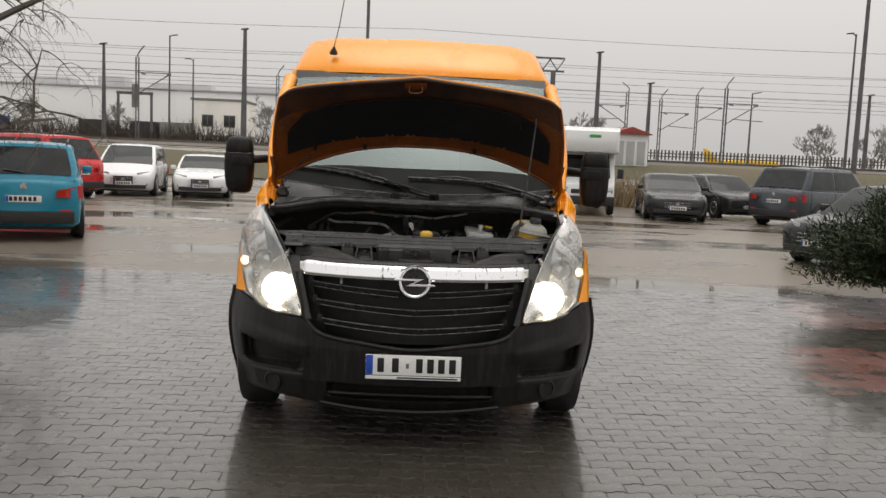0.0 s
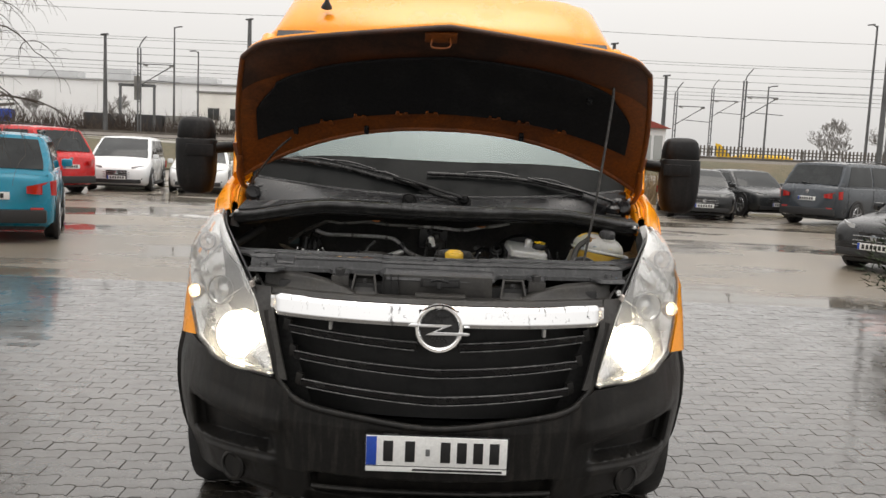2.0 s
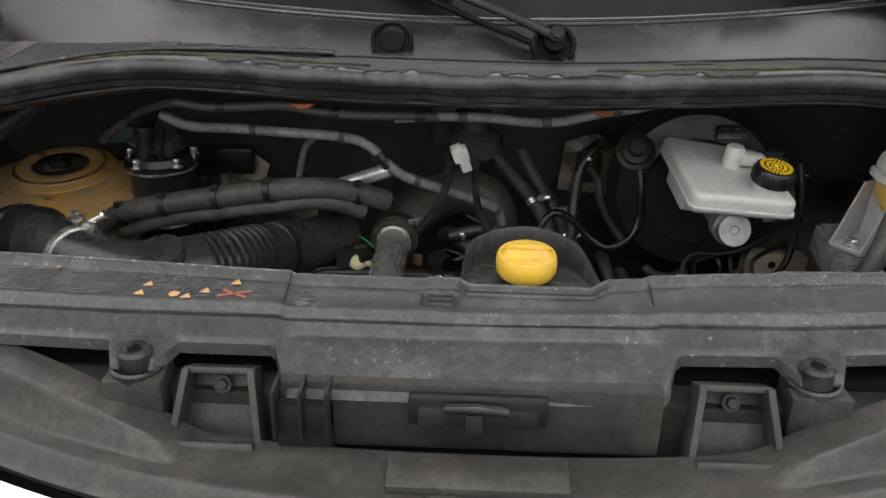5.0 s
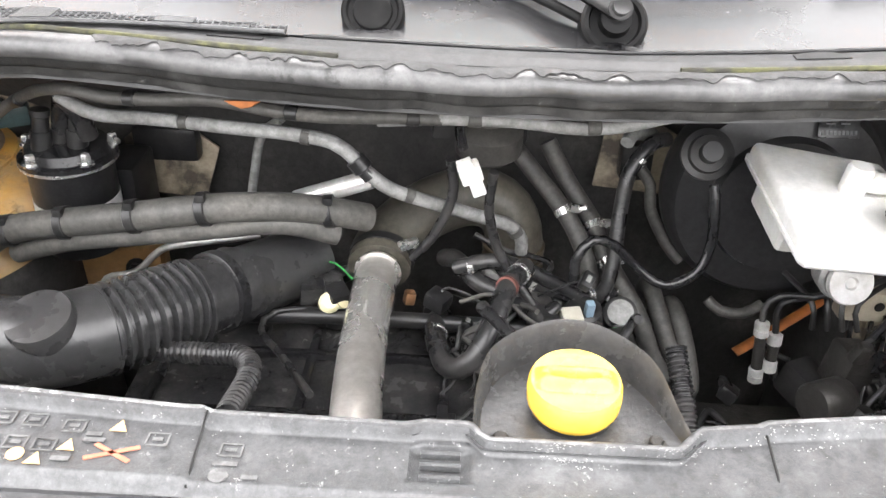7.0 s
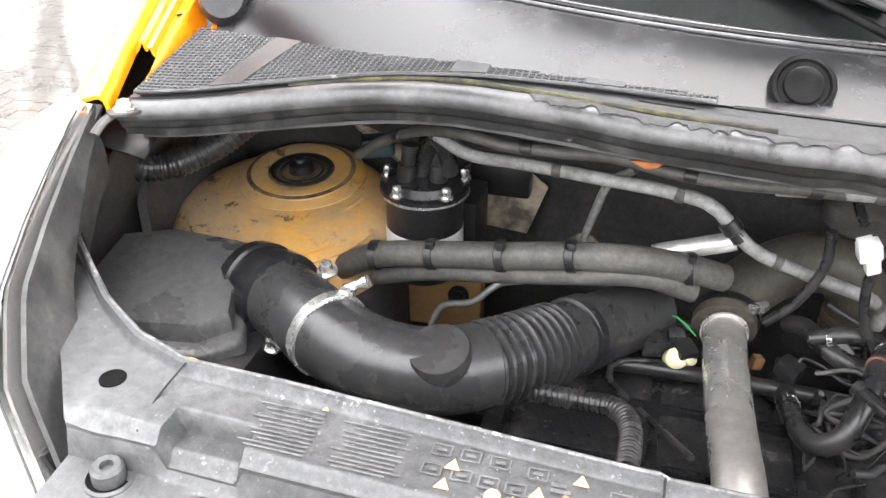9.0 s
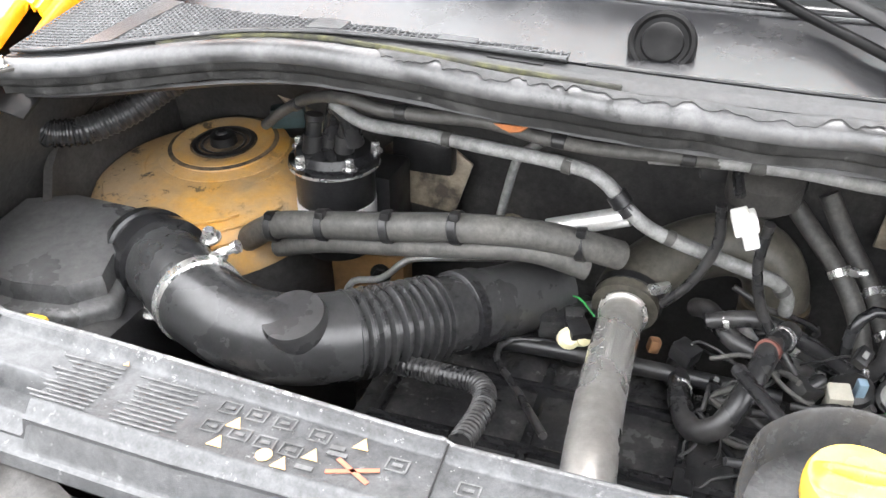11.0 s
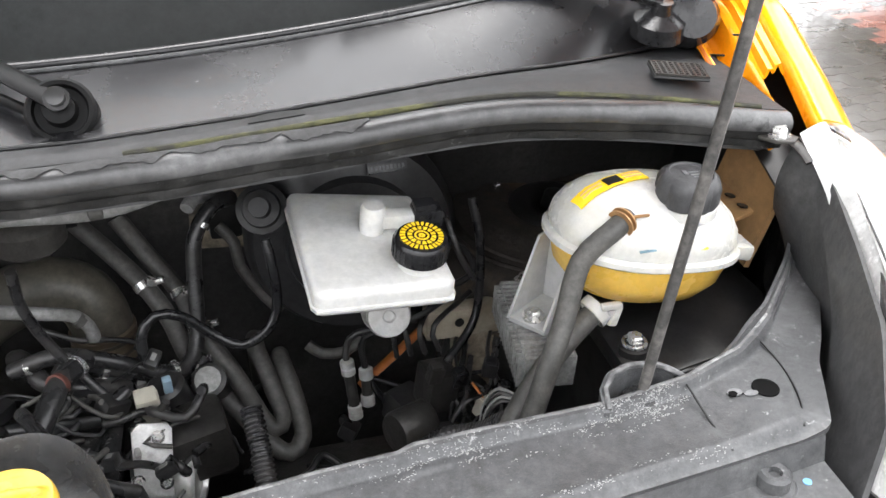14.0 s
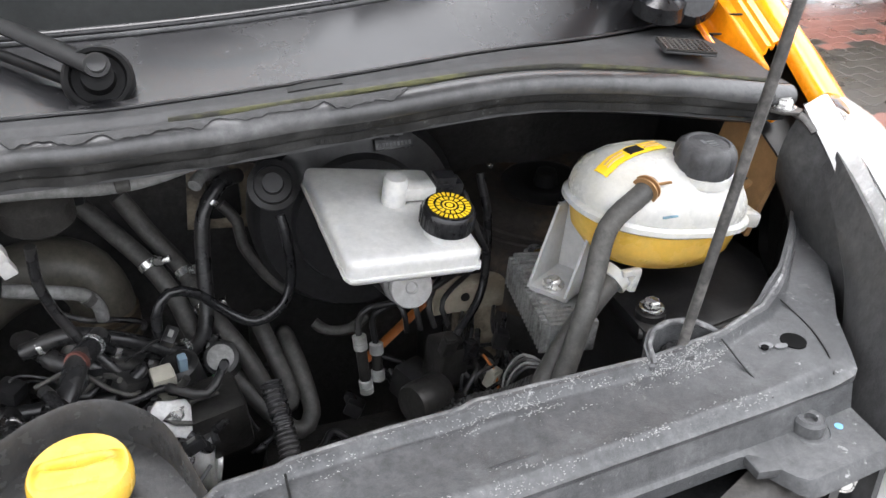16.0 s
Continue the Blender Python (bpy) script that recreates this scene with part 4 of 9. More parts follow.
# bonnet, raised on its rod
# Darker copy of the inner orange; the underside's shade is in the colour.
bonnet_inner = surface("shaded_dusty_bonnet_paint", (0.20, 0.052, 0.006), 0.5, grain=(0.15, 0.040, 0.008), grain_scale=40, stain=(0.055, 0.020, 0.010), stain_amount=0.7, stain_scale=4, bump=0.1, bump_scale=90)


def bonnet_fn(u, v, lift=0.0):
    a = -1 + 2 * u
    rear = V(.888 * a, 5.25 + .15 * abs(a) ** 2.0, 1.678 - .238 * abs(a) ** 2.3)
    corner = 0.055 * abs(a) ** 16
    front = V(.792 * a, 4.735 + .11 * abs(a) ** 2.2 + corner, 2.036 - .082 * abs(a) - corner * 0.8)
    p = rear.lerp(front, v)
    p.x += .022 * a * math.sin(math.pi * v) ** 1.0
    n = V(0, 0.58, 0.81)
    return p + n * (lift + 0.03 * math.sin(math.pi * v) * (1 - a * a * .6))


bonnet = part("bonnet", sheet(lambda u, v: bonnet_fn(u, v, 0.02), 44, 18, 0.008), orange_paint, van, "raised orange bonnet with black insulation underneath")
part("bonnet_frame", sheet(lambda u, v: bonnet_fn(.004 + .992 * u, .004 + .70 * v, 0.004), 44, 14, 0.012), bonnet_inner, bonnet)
# Front strip darker and mottled; the deeper shade is put into its colour.
shaded_orange = surface("shaded_front_bonnet_paint", (.085, .026, .008), .5, grain=(.055, .019, .008), grain_scale=30, stain=(.028, .014, .009), stain_amount=.9, stain_scale=3.5, stain_lo=.4, stain_hi=.6)
part("bonnet_frame", sheet(lambda u, v: bonnet_fn(.004 + .992 * u, .705 + .288 * v, 0.004), 44, 8, 0.012), shaded_orange, bonnet, "darker shaded front of the bonnet frame")
part("bonnet_liner", sheet(lambda u, v: bonnet_fn(.050 + .90 * u + .10 * (0.5 - u) * smooth(.55, 1, v), .17 + .07 * abs(2 * u - 1) ** 2 + (.54 - .12 * abs(2 * u - 1) ** 4) * v, -0.012), 44, 12, 0.012), liner_and_gap_dark, bonnet)
part("bonnet_edge", tube([bonnet_fn(u, 1.0, 0.004) for u in np.linspace(0, 1, 25)], 0.011, 8, 0.04), shaded_orange, bonnet)
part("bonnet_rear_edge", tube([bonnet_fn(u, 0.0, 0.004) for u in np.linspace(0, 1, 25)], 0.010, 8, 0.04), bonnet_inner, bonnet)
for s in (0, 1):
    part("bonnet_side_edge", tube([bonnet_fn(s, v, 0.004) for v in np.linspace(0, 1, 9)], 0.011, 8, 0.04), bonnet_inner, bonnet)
for u in (.22, .30, .40, .47, .62, .69, .78):
    c = bonnet_fn(u, .175 + .07 * abs(2 * u - 1) ** 2, -0.02)
    part("liner_tab", prism([(-.030, 0), (.030, 0), (.022, .022), (.010, .022), (.008, .012), (-.012, .012), (-.014, .026), (-.024, .026)], 0, .006, 0, Matrix.Translation(c) @ pose(0, 0, 0, 180 - 36, 0, 0)), bonnet_inner, bonnet)
for u, v in ((.145, .17), (.315, .02), (.69, .02), (.84, .55)):
    part("rubber_buffer", box(bonnet_fn(u, v + .03, -0.012), (.022, .03, .028), .005, (-36, 0, 0)), satin_black, bonnet)
part("bonnet_lock_loop", tube([bonnet_fn(.46, .93, -.01), bonnet_fn(.46, .92, -.05), bonnet_fn(.5, .92, -.055), bonnet_fn(.5, .93, -.01)], .004, 8), bonnet_inner, bonnet)
part("lock_plate", box(bonnet_fn(.48, .93, -.008), (.12, .05, .012), .004, (-36, 0, 0)), bonnet_inner, bonnet)
for s in (-1, 1):
    hinge = part("bonnet_hinge", tube([(s * .885, 5.47, 1.385), (s * .893, 5.43, 1.40), (s * .90, 5.385, 1.45), (s * .88, 5.30, 1.53)], .013, 8, .02, flat=.5), bonnet_inner, bonnet)
    part("bonnet_corner", sheet(lambda u, v, s=s: V(s * (.88 + .02 * u), 5.43 - .18 * v + .02 * u, 1.42 + .17 * v + .02 * u * (1 - v)), 4, 8, .01), bonnet_inner, bonnet)
    part("hinge_bolt", bolt((s * .875, 5.45, 1.40), (-s, 0, 0.2)), steel, hinge)
rod = part("bonnet_rod", tube([(.590, 4.978, 1.130), (.592, 4.978, 1.17), (.630, 4.975, 1.45), (.665, 4.955, 1.835), (.662, 4.98, 1.86)], .0052, 10, .04), surface("rod_black_paint", (0.035, 0.034, 0.033), 0.5, grain=(0.09, 0.085, 0.08), grain_scale=120, grain_amount=0.7, stain=(0.16, 0.15, 0.14), stain_amount=0.6, stain_scale=30), van)
part("rod_grommet", lathe([(.016, 0), (.018, .006), (.014, .012), (.008, .013)], (.590, 4.978, 1.148), (0.05, 0, 1), 20), hose_black, rod)
part("washer_hose", tube([(-.63, 5.10, 1.615), (-.70, 5.16, 1.56), (-.80, 5.30, 1.46), (-.86, 5.42, 1.40)], .0045, 8, .03), hose_black, van)

# scuttle: gloss panel, vent mesh, wipers, seal


def seal_line(x):
    """Where the rubber seal at the back of the engine bay runs."""
    a = abs(x)
    return V(x, 5.190 + .050 * smooth(.12, .60, a) - .020 * smooth(.70, .92, a), 1.337 + .004 * smooth(0, .4, a) - (.058 * smooth(.45, .90, a) if x < 0 else .047 * smooth(.50, .95, a)))


def seal_wave(x):
    return seal_line(x) + V(0, .0016 * math.sin(23 * x + 3 * math.sin(7 * x)), .0009 * math.sin(37 * x + 4 * math.sin(5 * x)))


SCUTTLE_X = [-.88, -.76, -.59, -.44, -.33, -.21, 0, .12, .30, .43, .65, .78, .88]
SCUTTLE_Y = [5.405, 5.372, 5.305, 5.272, 5.260, 5.250, 5.238, 5.238, 5.266, 5.296, 5.378, 5.435, 5.48]


def scuttle_front(x):
    """The front edge of the gloss panel."""
    return V(x, between(x, SCUTTLE_X, SCUTTLE_Y), 1.355 - .032 * smooth(.40, .88, abs(x)))


def scuttle_fn(u, v):
    x = -.87 + 1.74 * u
    a, b = scuttle_front(x), glass_foot(x) + V(0, -.028, -.006)
    return a.lerp(b, v)


def ledge_fn(u, v):
    x = -.88 + 1.75 * u
    a, b = seal_line(x) + V(0, .010, .012), scuttle_front(x) + V(0, 0, -.004)
    return a.lerp(b, v) + V(0, 0, .004 * smooth(.1, .4, v) - .004 * smooth(.85, 1, v))


ledge_grey = surface("scuttle_ledge_plastic", (0.03, 0.0305, 0.0315), .62, ior=1.38, grain=(0.0425, 0.0425, 0.0435), grain_scale=300, grain_amount=.5, stain=(0.07, 0.07, 0.069), stain_amount=.5, stain_scale=9, bump=.2, bump_scale=400)
ledge = part("scuttle_ledge", sheet(ledge_fn, 90, 10, .006), ledge_grey, van, "satin grey plastic ledge between seal and scuttle")
part("ledge_edge", tube([scuttle_front(x) + V(0, -.001, .000) for x in np.linspace(-.2, .84, 40)], .0022, 6, .03), black_plastic, ledge)
for x0 in (.303, -.265):
    part("ledge_slot", sheet(lambda u, v, x0=x0: ledge_fn((x0 - .028 + .056 * u + .88) / 1.75, .46 + (.26 + .14 * math.sin(math.pi * u)) * v) + V(0, 0, .0014), 8, 3, .001), print_and_gap_black, ledge)
seal = part("rubber_seal", tube([seal_wave(x) for x in np.linspace(-.885, .865, 90)], .0158, 14, .015, flat=.85), rubber, van, "chalky weathered rubber seal across the engine bay")


def skirt_fn(u, v):
    x = -.883 + 1.746 * u
    worn = .0022 * math.sin(61 * u + 5 * math.sin(13 * u)) * v + .0016 * math.sin(170 * u) * smooth(.3, .8, v)
    return seal_wave(x) + V(0, -.0125 + .006 * math.sin(3.1 * v) + .014 * v * v + worn, -.004 - .023 * v + .0025 * math.sin(11 * v))


part("seal_skirt", sheet(skirt_fn, 240, 20, .004), rubber_worn, seal)
for v in (.30, .62):
    part("skirt_ridge", tube([skirt_fn(u, v) + V(0, -.0012, 0) for u in np.linspace(.002, .998, 120)], .0016, 6, .03), rubber_worn, seal)
chalk = surface("torn_chalky_rubber", (0.045, 0.045, 0.0455), .75, ior=1.35, grain=(0.075, 0.075, 0.075), grain_scale=110, grain_amount=.7, stain=(0.075, 0.075, 0.075), stain_amount=.8, stain_scale=24, stain_lo=.5, stain_hi=.6, bump=.3, bump_scale=200)
torn = random.Random(21)
x = -.40
while x < .34:
    w = torn.uniform(.05, .14)
    deep = torn.uniform(.34, .60)
    jag = [torn.uniform(-.16, .12) for _ in range(9)]

    def flake(u, v, x=x, w=w, deep=deep, jag=jag):
        """A thin worn skin on top of the seal, frayed along its lower edge and thinning out at both ends."""
        i = min(7, int(u * 8))
        k = u * 8 - i
        fray = jag[i] + (jag[i + 1] - jag[i]) * k * k * (3 - 2 * k) + .03 * math.sin(47 * u + 9 * x)
        ends = .35 + .65 * smooth(0, .12, u) * smooth(0, .16, 1 - u)
        ang = 1.95 - (.25 + (deep + fray) * 1.5 * ends) * v
        return seal_wave(x + w * u) + V(0, -.0163 * math.cos(ang), .0140 * math.sin(ang))
    part("torn_lip", sheet(flake, 64, 6, .0008), chalk, seal)
    x += w
moss = surface("mossy_edge", (.105, .105, .035), .8, grain=(.05, .05, .03), grain_scale=200, grain_amount=.8, stain=(.035, .034, .03), stain_amount=.95, stain_scale=14, stain_lo=.42, stain_hi=.56)
part("mossy_lip", tube([seal_line(x) + V(0, .012, .0135) for x in np.linspace(.16, .84, 30)], .0032, 6, .03), moss, seal)
part("mossy_lip", tube([seal_line(x) + V(0, .012, .0135) for x in np.linspace(-.68, -.16, 24)], .0032, 6, .03), moss, seal)
part("seal_flange", sheet(lambda u, v: seal_line(-.87 + 1.72 * u) + V(0, .012 + .03 * v, -.035 - .012 * v), 40, 3, .004), black_plastic, seal)
part("cowl_underside", sheet(lambda u, v: seal_line(-.88 + 1.75 * u).lerp(V(-.88 + 1.75 * u, 5.64, 1.27), v) + V(0, .02 * (1 - v), -.03 * (1 - v)), 40, 4, .004), liner_and_gap_dark, van)

# vent mesh at the van's right
VENT_X = [-.875, -.77, -.68, -.59, -.44, -.33, -.218]


def vent_point(a, b):
    x = -.872 + .655 * a
    lo = max(seal_line(x).y + .012, between(x, VENT_X, [5.20, 5.215, 5.230, 5.246, 5.2505, 5.2480, 5.2400]))
    hi = scuttle_front(x).y + .001
    a0, a1 = seal_line(x) + V(0, .010, .012), scuttle_front(x)
    y = lo + (hi - lo) * b
    return V(x, y, a0.z + (a1.z - a0.z) * (y - a0.y) / max(.004, a1.y - a0.y) + .005)


part("scuttle_panel", sheet(scuttle_fn, 60, 8, .006), gloss_black, van, "wet gloss black scuttle panel below the windscreen")
vent = part("vent_recess", sheet(lambda u, v: vent_point(u, v) + V(0, 0, .001), 60, 5, .003), print_and_gap_black, van)
UP = V(0, 0, .0032)
bars = [tube([vent_point(a, 0) + UP, vent_point(a, 1) + UP], .0011, 4, .05) for a in np.linspace(0, 1, 90)]
for y in np.arange(5.190, 5.41, .0072):
    run = []
    for a in np.linspace(0, 1, 120):
        p, q = vent_point(a, 0), vent_point(a, 1)
        if p.y - .001 <= y <= q.y + .001:
            run.append(p.lerp(q, (y - p.y) / (q.y - p.y)) + UP)
        elif len(run) > 3:
            bars.append(tube(run, .0012, 4, .05))
            run = []
    if len(run) > 3:
        bars.append(tube(run, .0012, 4, .05))
part("vent_mesh", merge(*bars), grey_plastic, vent, "grey plastic air intake mesh")
part("vent_frame", tube([vent_point(a, 0) + V(0, -.001, .002) for a in np.linspace(0, 1, 40)], .0024, 6, .03), grey_plastic, vent)
part("vent_bridge", sheet(lambda u, v: vent_point(.14 + .06 * u + .05 * v, v) + V(0, 0, .0055), 4, 8, .003), grey_plastic, vent)
for a0 in (.58, .80):
    part("vent_bridge", sheet(lambda u, v, a0=a0: vent_point(a0 + .06 * u, v) + V(0, 0, .0055), 4, 3, .003), grey_plastic, vent)
GRID = pose(.775, 5.316, 1.3360, 2, 5, -14)
vent_right = part("vent_recess", moved(box((0, 0, 0), (.066, .046, .004), .002), GRID), print_and_gap_black, van)
bars = [moved(box((-.030 + .0066 * i, 0, .0035), (.0020, .044, .0025)), GRID) for i in range(10)]
bars += [moved(box((0, -.021 + .0070 * i, .0035), (.064, .0020, .0025)), GRID) for i in range(7)]
part("vent_mesh", merge(*bars), apron_plastic, vent_right)

# wiper pivots and arms
arm_black = surface("matt_black_arm", (.006, .006, .0062), .50, spec=.12, grain=(.010, .010, .010), grain_scale=200, stain=(.018, .018, .018), stain_amount=.5, stain_scale=20)
iron_dark = surface("dark_plated_steel", (.06, .06, .06), .40, .6, grain=(.06, .06, .06), grain_scale=200, stain=(.05, .045, .04), stain_amount=.5, stain_scale=40)
cap = part("wiper_blank_cap", lathe([(.032, -.016), (.032, .012), (.030, .015), (.0265, .0155), (.0245, .0125), (.020, .012), (.019, .0155), (.017, .0165), (.008, .016), (0, .016)], (-.136, 5.288, 1.3660), (.03, -.80, .60), 40), arm_black, van)
pivot = part("wiper_pivot", lathe([(.033, -.018), (.033, .006), (.030, .009), (.026, .009), (.024, .004), (.016, .004), (.015, .016), (.010, .018), (0, .018)], (.103, 5.272, 1.3720), (.03, -.80, .60), 40), arm_black, van)
ARM = [(.105, 5.262, 1.386), (.060, 5.305, 1.400), (.006, 5.360, 1.411), (-.111, 5.406, 1.443), (-.211, 5.435, 1.466)]
arm1 = part("wiper_arm", tube(ARM, .011, 10, .02, rfun=lambda k: .0140 - .005 * k, flat=.45), arm_black, van, "black wiper arm with bolted pivot")
part("arm_rail", tube([(.094, 5.266, 1.366), (.046, 5.305, 1.379), (-.008, 5.356, 1.389), (-.116, 5.405, 1.425), (-.214, 5.434, 1.456)], .0055, 8, .02), arm_black, arm1)
part("wiper_nut", lathe([(.012, 0), (.012, .003), (.0085, .003), (.0085, .010), (.005, .0105), (0, .0105)], (.105, 5.254, 1.392), (.03, -.80, .60), 18, 20), iron_dark, arm1)
part("arm_link", tube([(-.20, 5.436, 1.466), (-.30, 5.460, 1.486), (-.42, 5.486, 1.506)], .006, 8, .02), satin_black, arm1)
part("wiper_blade", tube([(-.050, 5.418, 1.424), (-.245, 5.446, 1.452), (-.432, 5.492, 1.492), (-.639, 5.538, 1.516), (-.862, 5.586, 1.530)], .0085, 8, .04), hose_black, arm1)
for a, b in (((-.16, 5.428, 1.452), (-.34, 5.470, 1.488)), ((-.44, 5.488, 1.508), (-.66, 5.536, 1.530)), ((-.30, 5.460, 1.494), (-.56, 5.515, 1.526))):
    part("blade_bridge", tube([a, (V(*a) + V(*b)) * .5 + V(0, -.004, .012), b], .0042, 6, .03), satin_black, arm1)
ARM2 = [(.795, 5.422, 1.392), (.640, 5.440, 1.436), (.501, 5.450, 1.464), (.402, 5.459, 1.483)]
arm2 = part("wiper_arm", tube(ARM2, .010, 10, .02, rfun=lambda k: .015 - .007 * k, flat=.55), satin_black, van, "black wiper arm with bolted pivot")
part("wiper_blade", tube([(.660, 5.452, 1.424), (.402, 5.468, 1.470), (.163, 5.462, 1.482), (-.060, 5.460, 1.484)], .0085, 8, .04), hose_black, arm2)
for a, b in (((.62, 5.446, 1.444), (.42, 5.460, 1.484)), ((.36, 5.458, 1.488), (.12, 5.456, 1.496))):
    part("blade_bridge", tube([a, (V(*a) + V(*b)) * .5 + V(0, -.004, .012), b], .0042, 6, .03), satin_black, arm2)
part("wiper_pivot", lathe([(.035, 0), (.033, .02), (.014, .03), (.012, .045), (0, .046)], (.798, 5.425, 1.350), (0, -.25, .97), 24), satin_black, van)
for s in (-1, 1):
    part("scuttle_end_cover", box((s * .825, 5.53, 1.365), (.09, .15, .09), .03, (0, 0, s * 14), 3), satin_black, van)
    part("scuttle_end_knob", lathe([(.036, 0), (.036, .03), (.028, .042), (0, .045)], (s * .850, 5.445, 1.355), (-s * .25, -.9, .45), 24), satin_black, van)
    off = .022 if s < 0 else 0
    tab = part("lamp_bracket", prism([(s * (x + off), y) for x, y in ((.826, 5.214), (.842, 5.222), (.862, 5.217), (.868, 5.198), (.856, 5.188), (.838, 5.194))][::s], 1.287, 1.291, .0015), apron_plastic, van)
    part("lamp_bracket_arm", tube([(s * (.858 + off), 5.20, 1.287), (s * (.864 + off), 5.185, 1.282), (s * (.868 + off), 5.17, 1.272)], .008, 8, .01, flat=.5), apron_plastic, tab)
    part("lamp_bolt", bolt((s * (.848 + off), 5.207, 1.2925), (0, 0, 1), .009, .010), steel, tab)

# slam panel and apron
REAR = [(-.945, 5.165), (-.902, 5.121), (-.806, 5.030), (-.731, 4.977), (-.665, 4.947), (-.56, 4.942), (-.42, 4.932), (-.25, 4.919), (-.066, 4.917), (-.060, 4.921), (-.022, 4.921), (-.010, 4.905)]
REAR2 = [(.136, 4.905), (.157, 4.928), (.290, 4.947), (.362, 4.953), (.372, 4.959), (.436, 4.963), (.550, 4.968), (.640, 4.985), (.706, 5.013), (.768, 5.062), (.84, 5.137), (.895, 5.205), (.925, 5.245)]
FRONT_X = [-.945, -.90, -.84, -.79, -.755, -.735, -.42, 0, .37, .65, .735, .742, .783, .807, .854, .904, .925]
FRONT_Y = [5.150, 5.075, 4.985, 4.93, 4.885, 4.858, 4.846, 4.846, 4.860, 4.893, 4.906, 4.912, 4.990, 5.021, 5.092, 5.180, 5.215]


def slam_rear(x):
    pts = REAR + REAR2
    return between(x, [p[0] for p in pts], [p[1] for p in pts])


def slam_at(x, v):
    """The cover's top at that width, from its front edge (v = 0) to its rear edge (v = 1)."""
    y0, y1 = between(x, FRONT_X, FRONT_Y), slam_rear(x)
    a = abs(x)
    lip = .009 * smooth(.86, .93, v) * (1 - .5 * smooth(.97, 1, v))
    mid = .004 * math.sin(math.pi * v) * (1 - smooth(.6, .75, a))
    roll = .012 * (1 - smooth(0, .16, v)) * (1 - smooth(.70, .76, a))
    notch = .022 * smooth(.040, .033, abs(x + .604)) * smooth(.46, .40, v)
    pocket = .006 * smooth(.024, .018, abs(x + .043)) * smooth(.30, .36, v) * smooth(.80, .74, v)
    pocket += .003 * smooth(.026, .016, abs(x - .385)) * smooth(.30, .36, v) * smooth(.80, .74, v)
    step = .004 * smooth(-.222, -.226, x) + .003 * smooth(.205, .209, x)
    return V(x, y0 + (y1 - y0) * v, 1.156 + lip - mid - roll - notch - pocket + step - .008 * smooth(.66, .80, a))


def slam_fn(u, v):
    return slam_at(-.942 + 1.866 * u, v)


slam = part("slam_panel", sheet(slam_fn, 420, 40, .008), grey_plastic, van, "weathered grey plastic front cover with salt marks")


def slam_step(u, v):
    """The face below the cover's front edge and the shelf that it ends in."""
    x = -.735 + 1.47 * u
    a = abs(x)
    top = slam_at(x, 0.0) + V(0, .002, -.003)
    mid = 1 - smooth(.205, .235, a)
    low = 1.116 + .012 * mid
    if v < .3:
        k = v / .3
        return V(x, top.y - .008 * k, top.z + (low - top.z) * k)
    k = (v - .3) / .7
    reach = .005 + .055 * smooth(.60, .64, a) + .070 * mid + .043 * (smooth(.345, .355, a) - smooth(.412, .422, a))
    return V(x, top.y - .008 - reach * k, low - .003 * k - .014 * smooth(.88, 1, k) - .020 * mid * k)


part("slam_panel_step", sheet(slam_step, 180, 20, .006, flip=True), grey_plastic, slam)
chalk_lip = surface("chalky_plastic_edge", (0.07, 0.07, 0.0714), .55, grain=(0.14, 0.14, 0.14), grain_scale=150, grain_amount=.6, stain=(0.238, 0.238, 0.238), stain_amount=.7, stain_scale=18, chips=(0.462, 0.462, 0.462), chip_scale=45, chip_lo=.52)
part("slam_lip", tube([slam_at(x, .995) + V(0, 0, .001) for x in np.linspace(-.94, .92, 260)], .0034, 8, .03), chalk_lip, slam)
part("paint_dot", lathe([(.004, 0), (.004, .0012), (0, .0014)], (.706, 4.882, 1.1150), (0, 0, 1), 12), blue_plastic, slam)
# Dark like the liner: the shade below the cover is put in as colour.
part("slam_rear_wall", sheet(lambda u, v: (lambda x: V(x, slam_rear(x) + .002, 1.150 - .13 * v))(-.942 + 1.866 * u), 120, 3, .006), liner_and_gap_dark, slam)
# Openings are closed discs; their inner shade is put in as black.
void_black = surface("dark_opening", (.004, .004, .004), .9, spec=.1, mottle=0)
for x, y, z in ((-.684, 4.838, 1.114), (.676, 4.888, 1.112), (-.382, 4.804, 1.100), (.378, 4.818, 1.100)):
    k = 1 if abs(x) < .5 else .74
    part("rubber_buffer", lathe([(.030 * k, -.016), (.030 * k, .002), (.0265 * k, .004), (.0255 * k, -.002), (.020 * k, -.002), (.0195 * k, .020 * k), (.016 * k, .024 * k), (.0085 * k, .023 * k), (.0075 * k, .012), (0, .012)], (x, y, z), (0, 0, 1), 28), hose_black if abs(x) < .5 else grey_plastic, slam)
    part("buffer_socket", lathe([(.0258 * k, .0005), (.0258 * k, .0015), (.0198 * k, .0015)], (x, y, z), (0, 0, 1), 28), void_black, slam)
for s in (-1, 1):
    part("buffer_bracket", prism([(-.034, -.03), (.034, -.03), (.030, .03), (-.030, .03)], -.05, 0, .005, Matrix.Translation((s * .380, 4.811 + .007 * s, 1.098))), apron_plastic, slam)
    part("end_plate", prism([(s * .60, 4.835 + .02 * s), (s * .690, 4.825 + .02 * s), (s * .718, 4.845 + .02 * s), (s * .736, 4.880 + .02 * s), (s * .755, 4.940), (s * .72, 4.955), (s * .60, 4.90)][::s], 1.104, 1.114, .003), grey_plastic, slam)


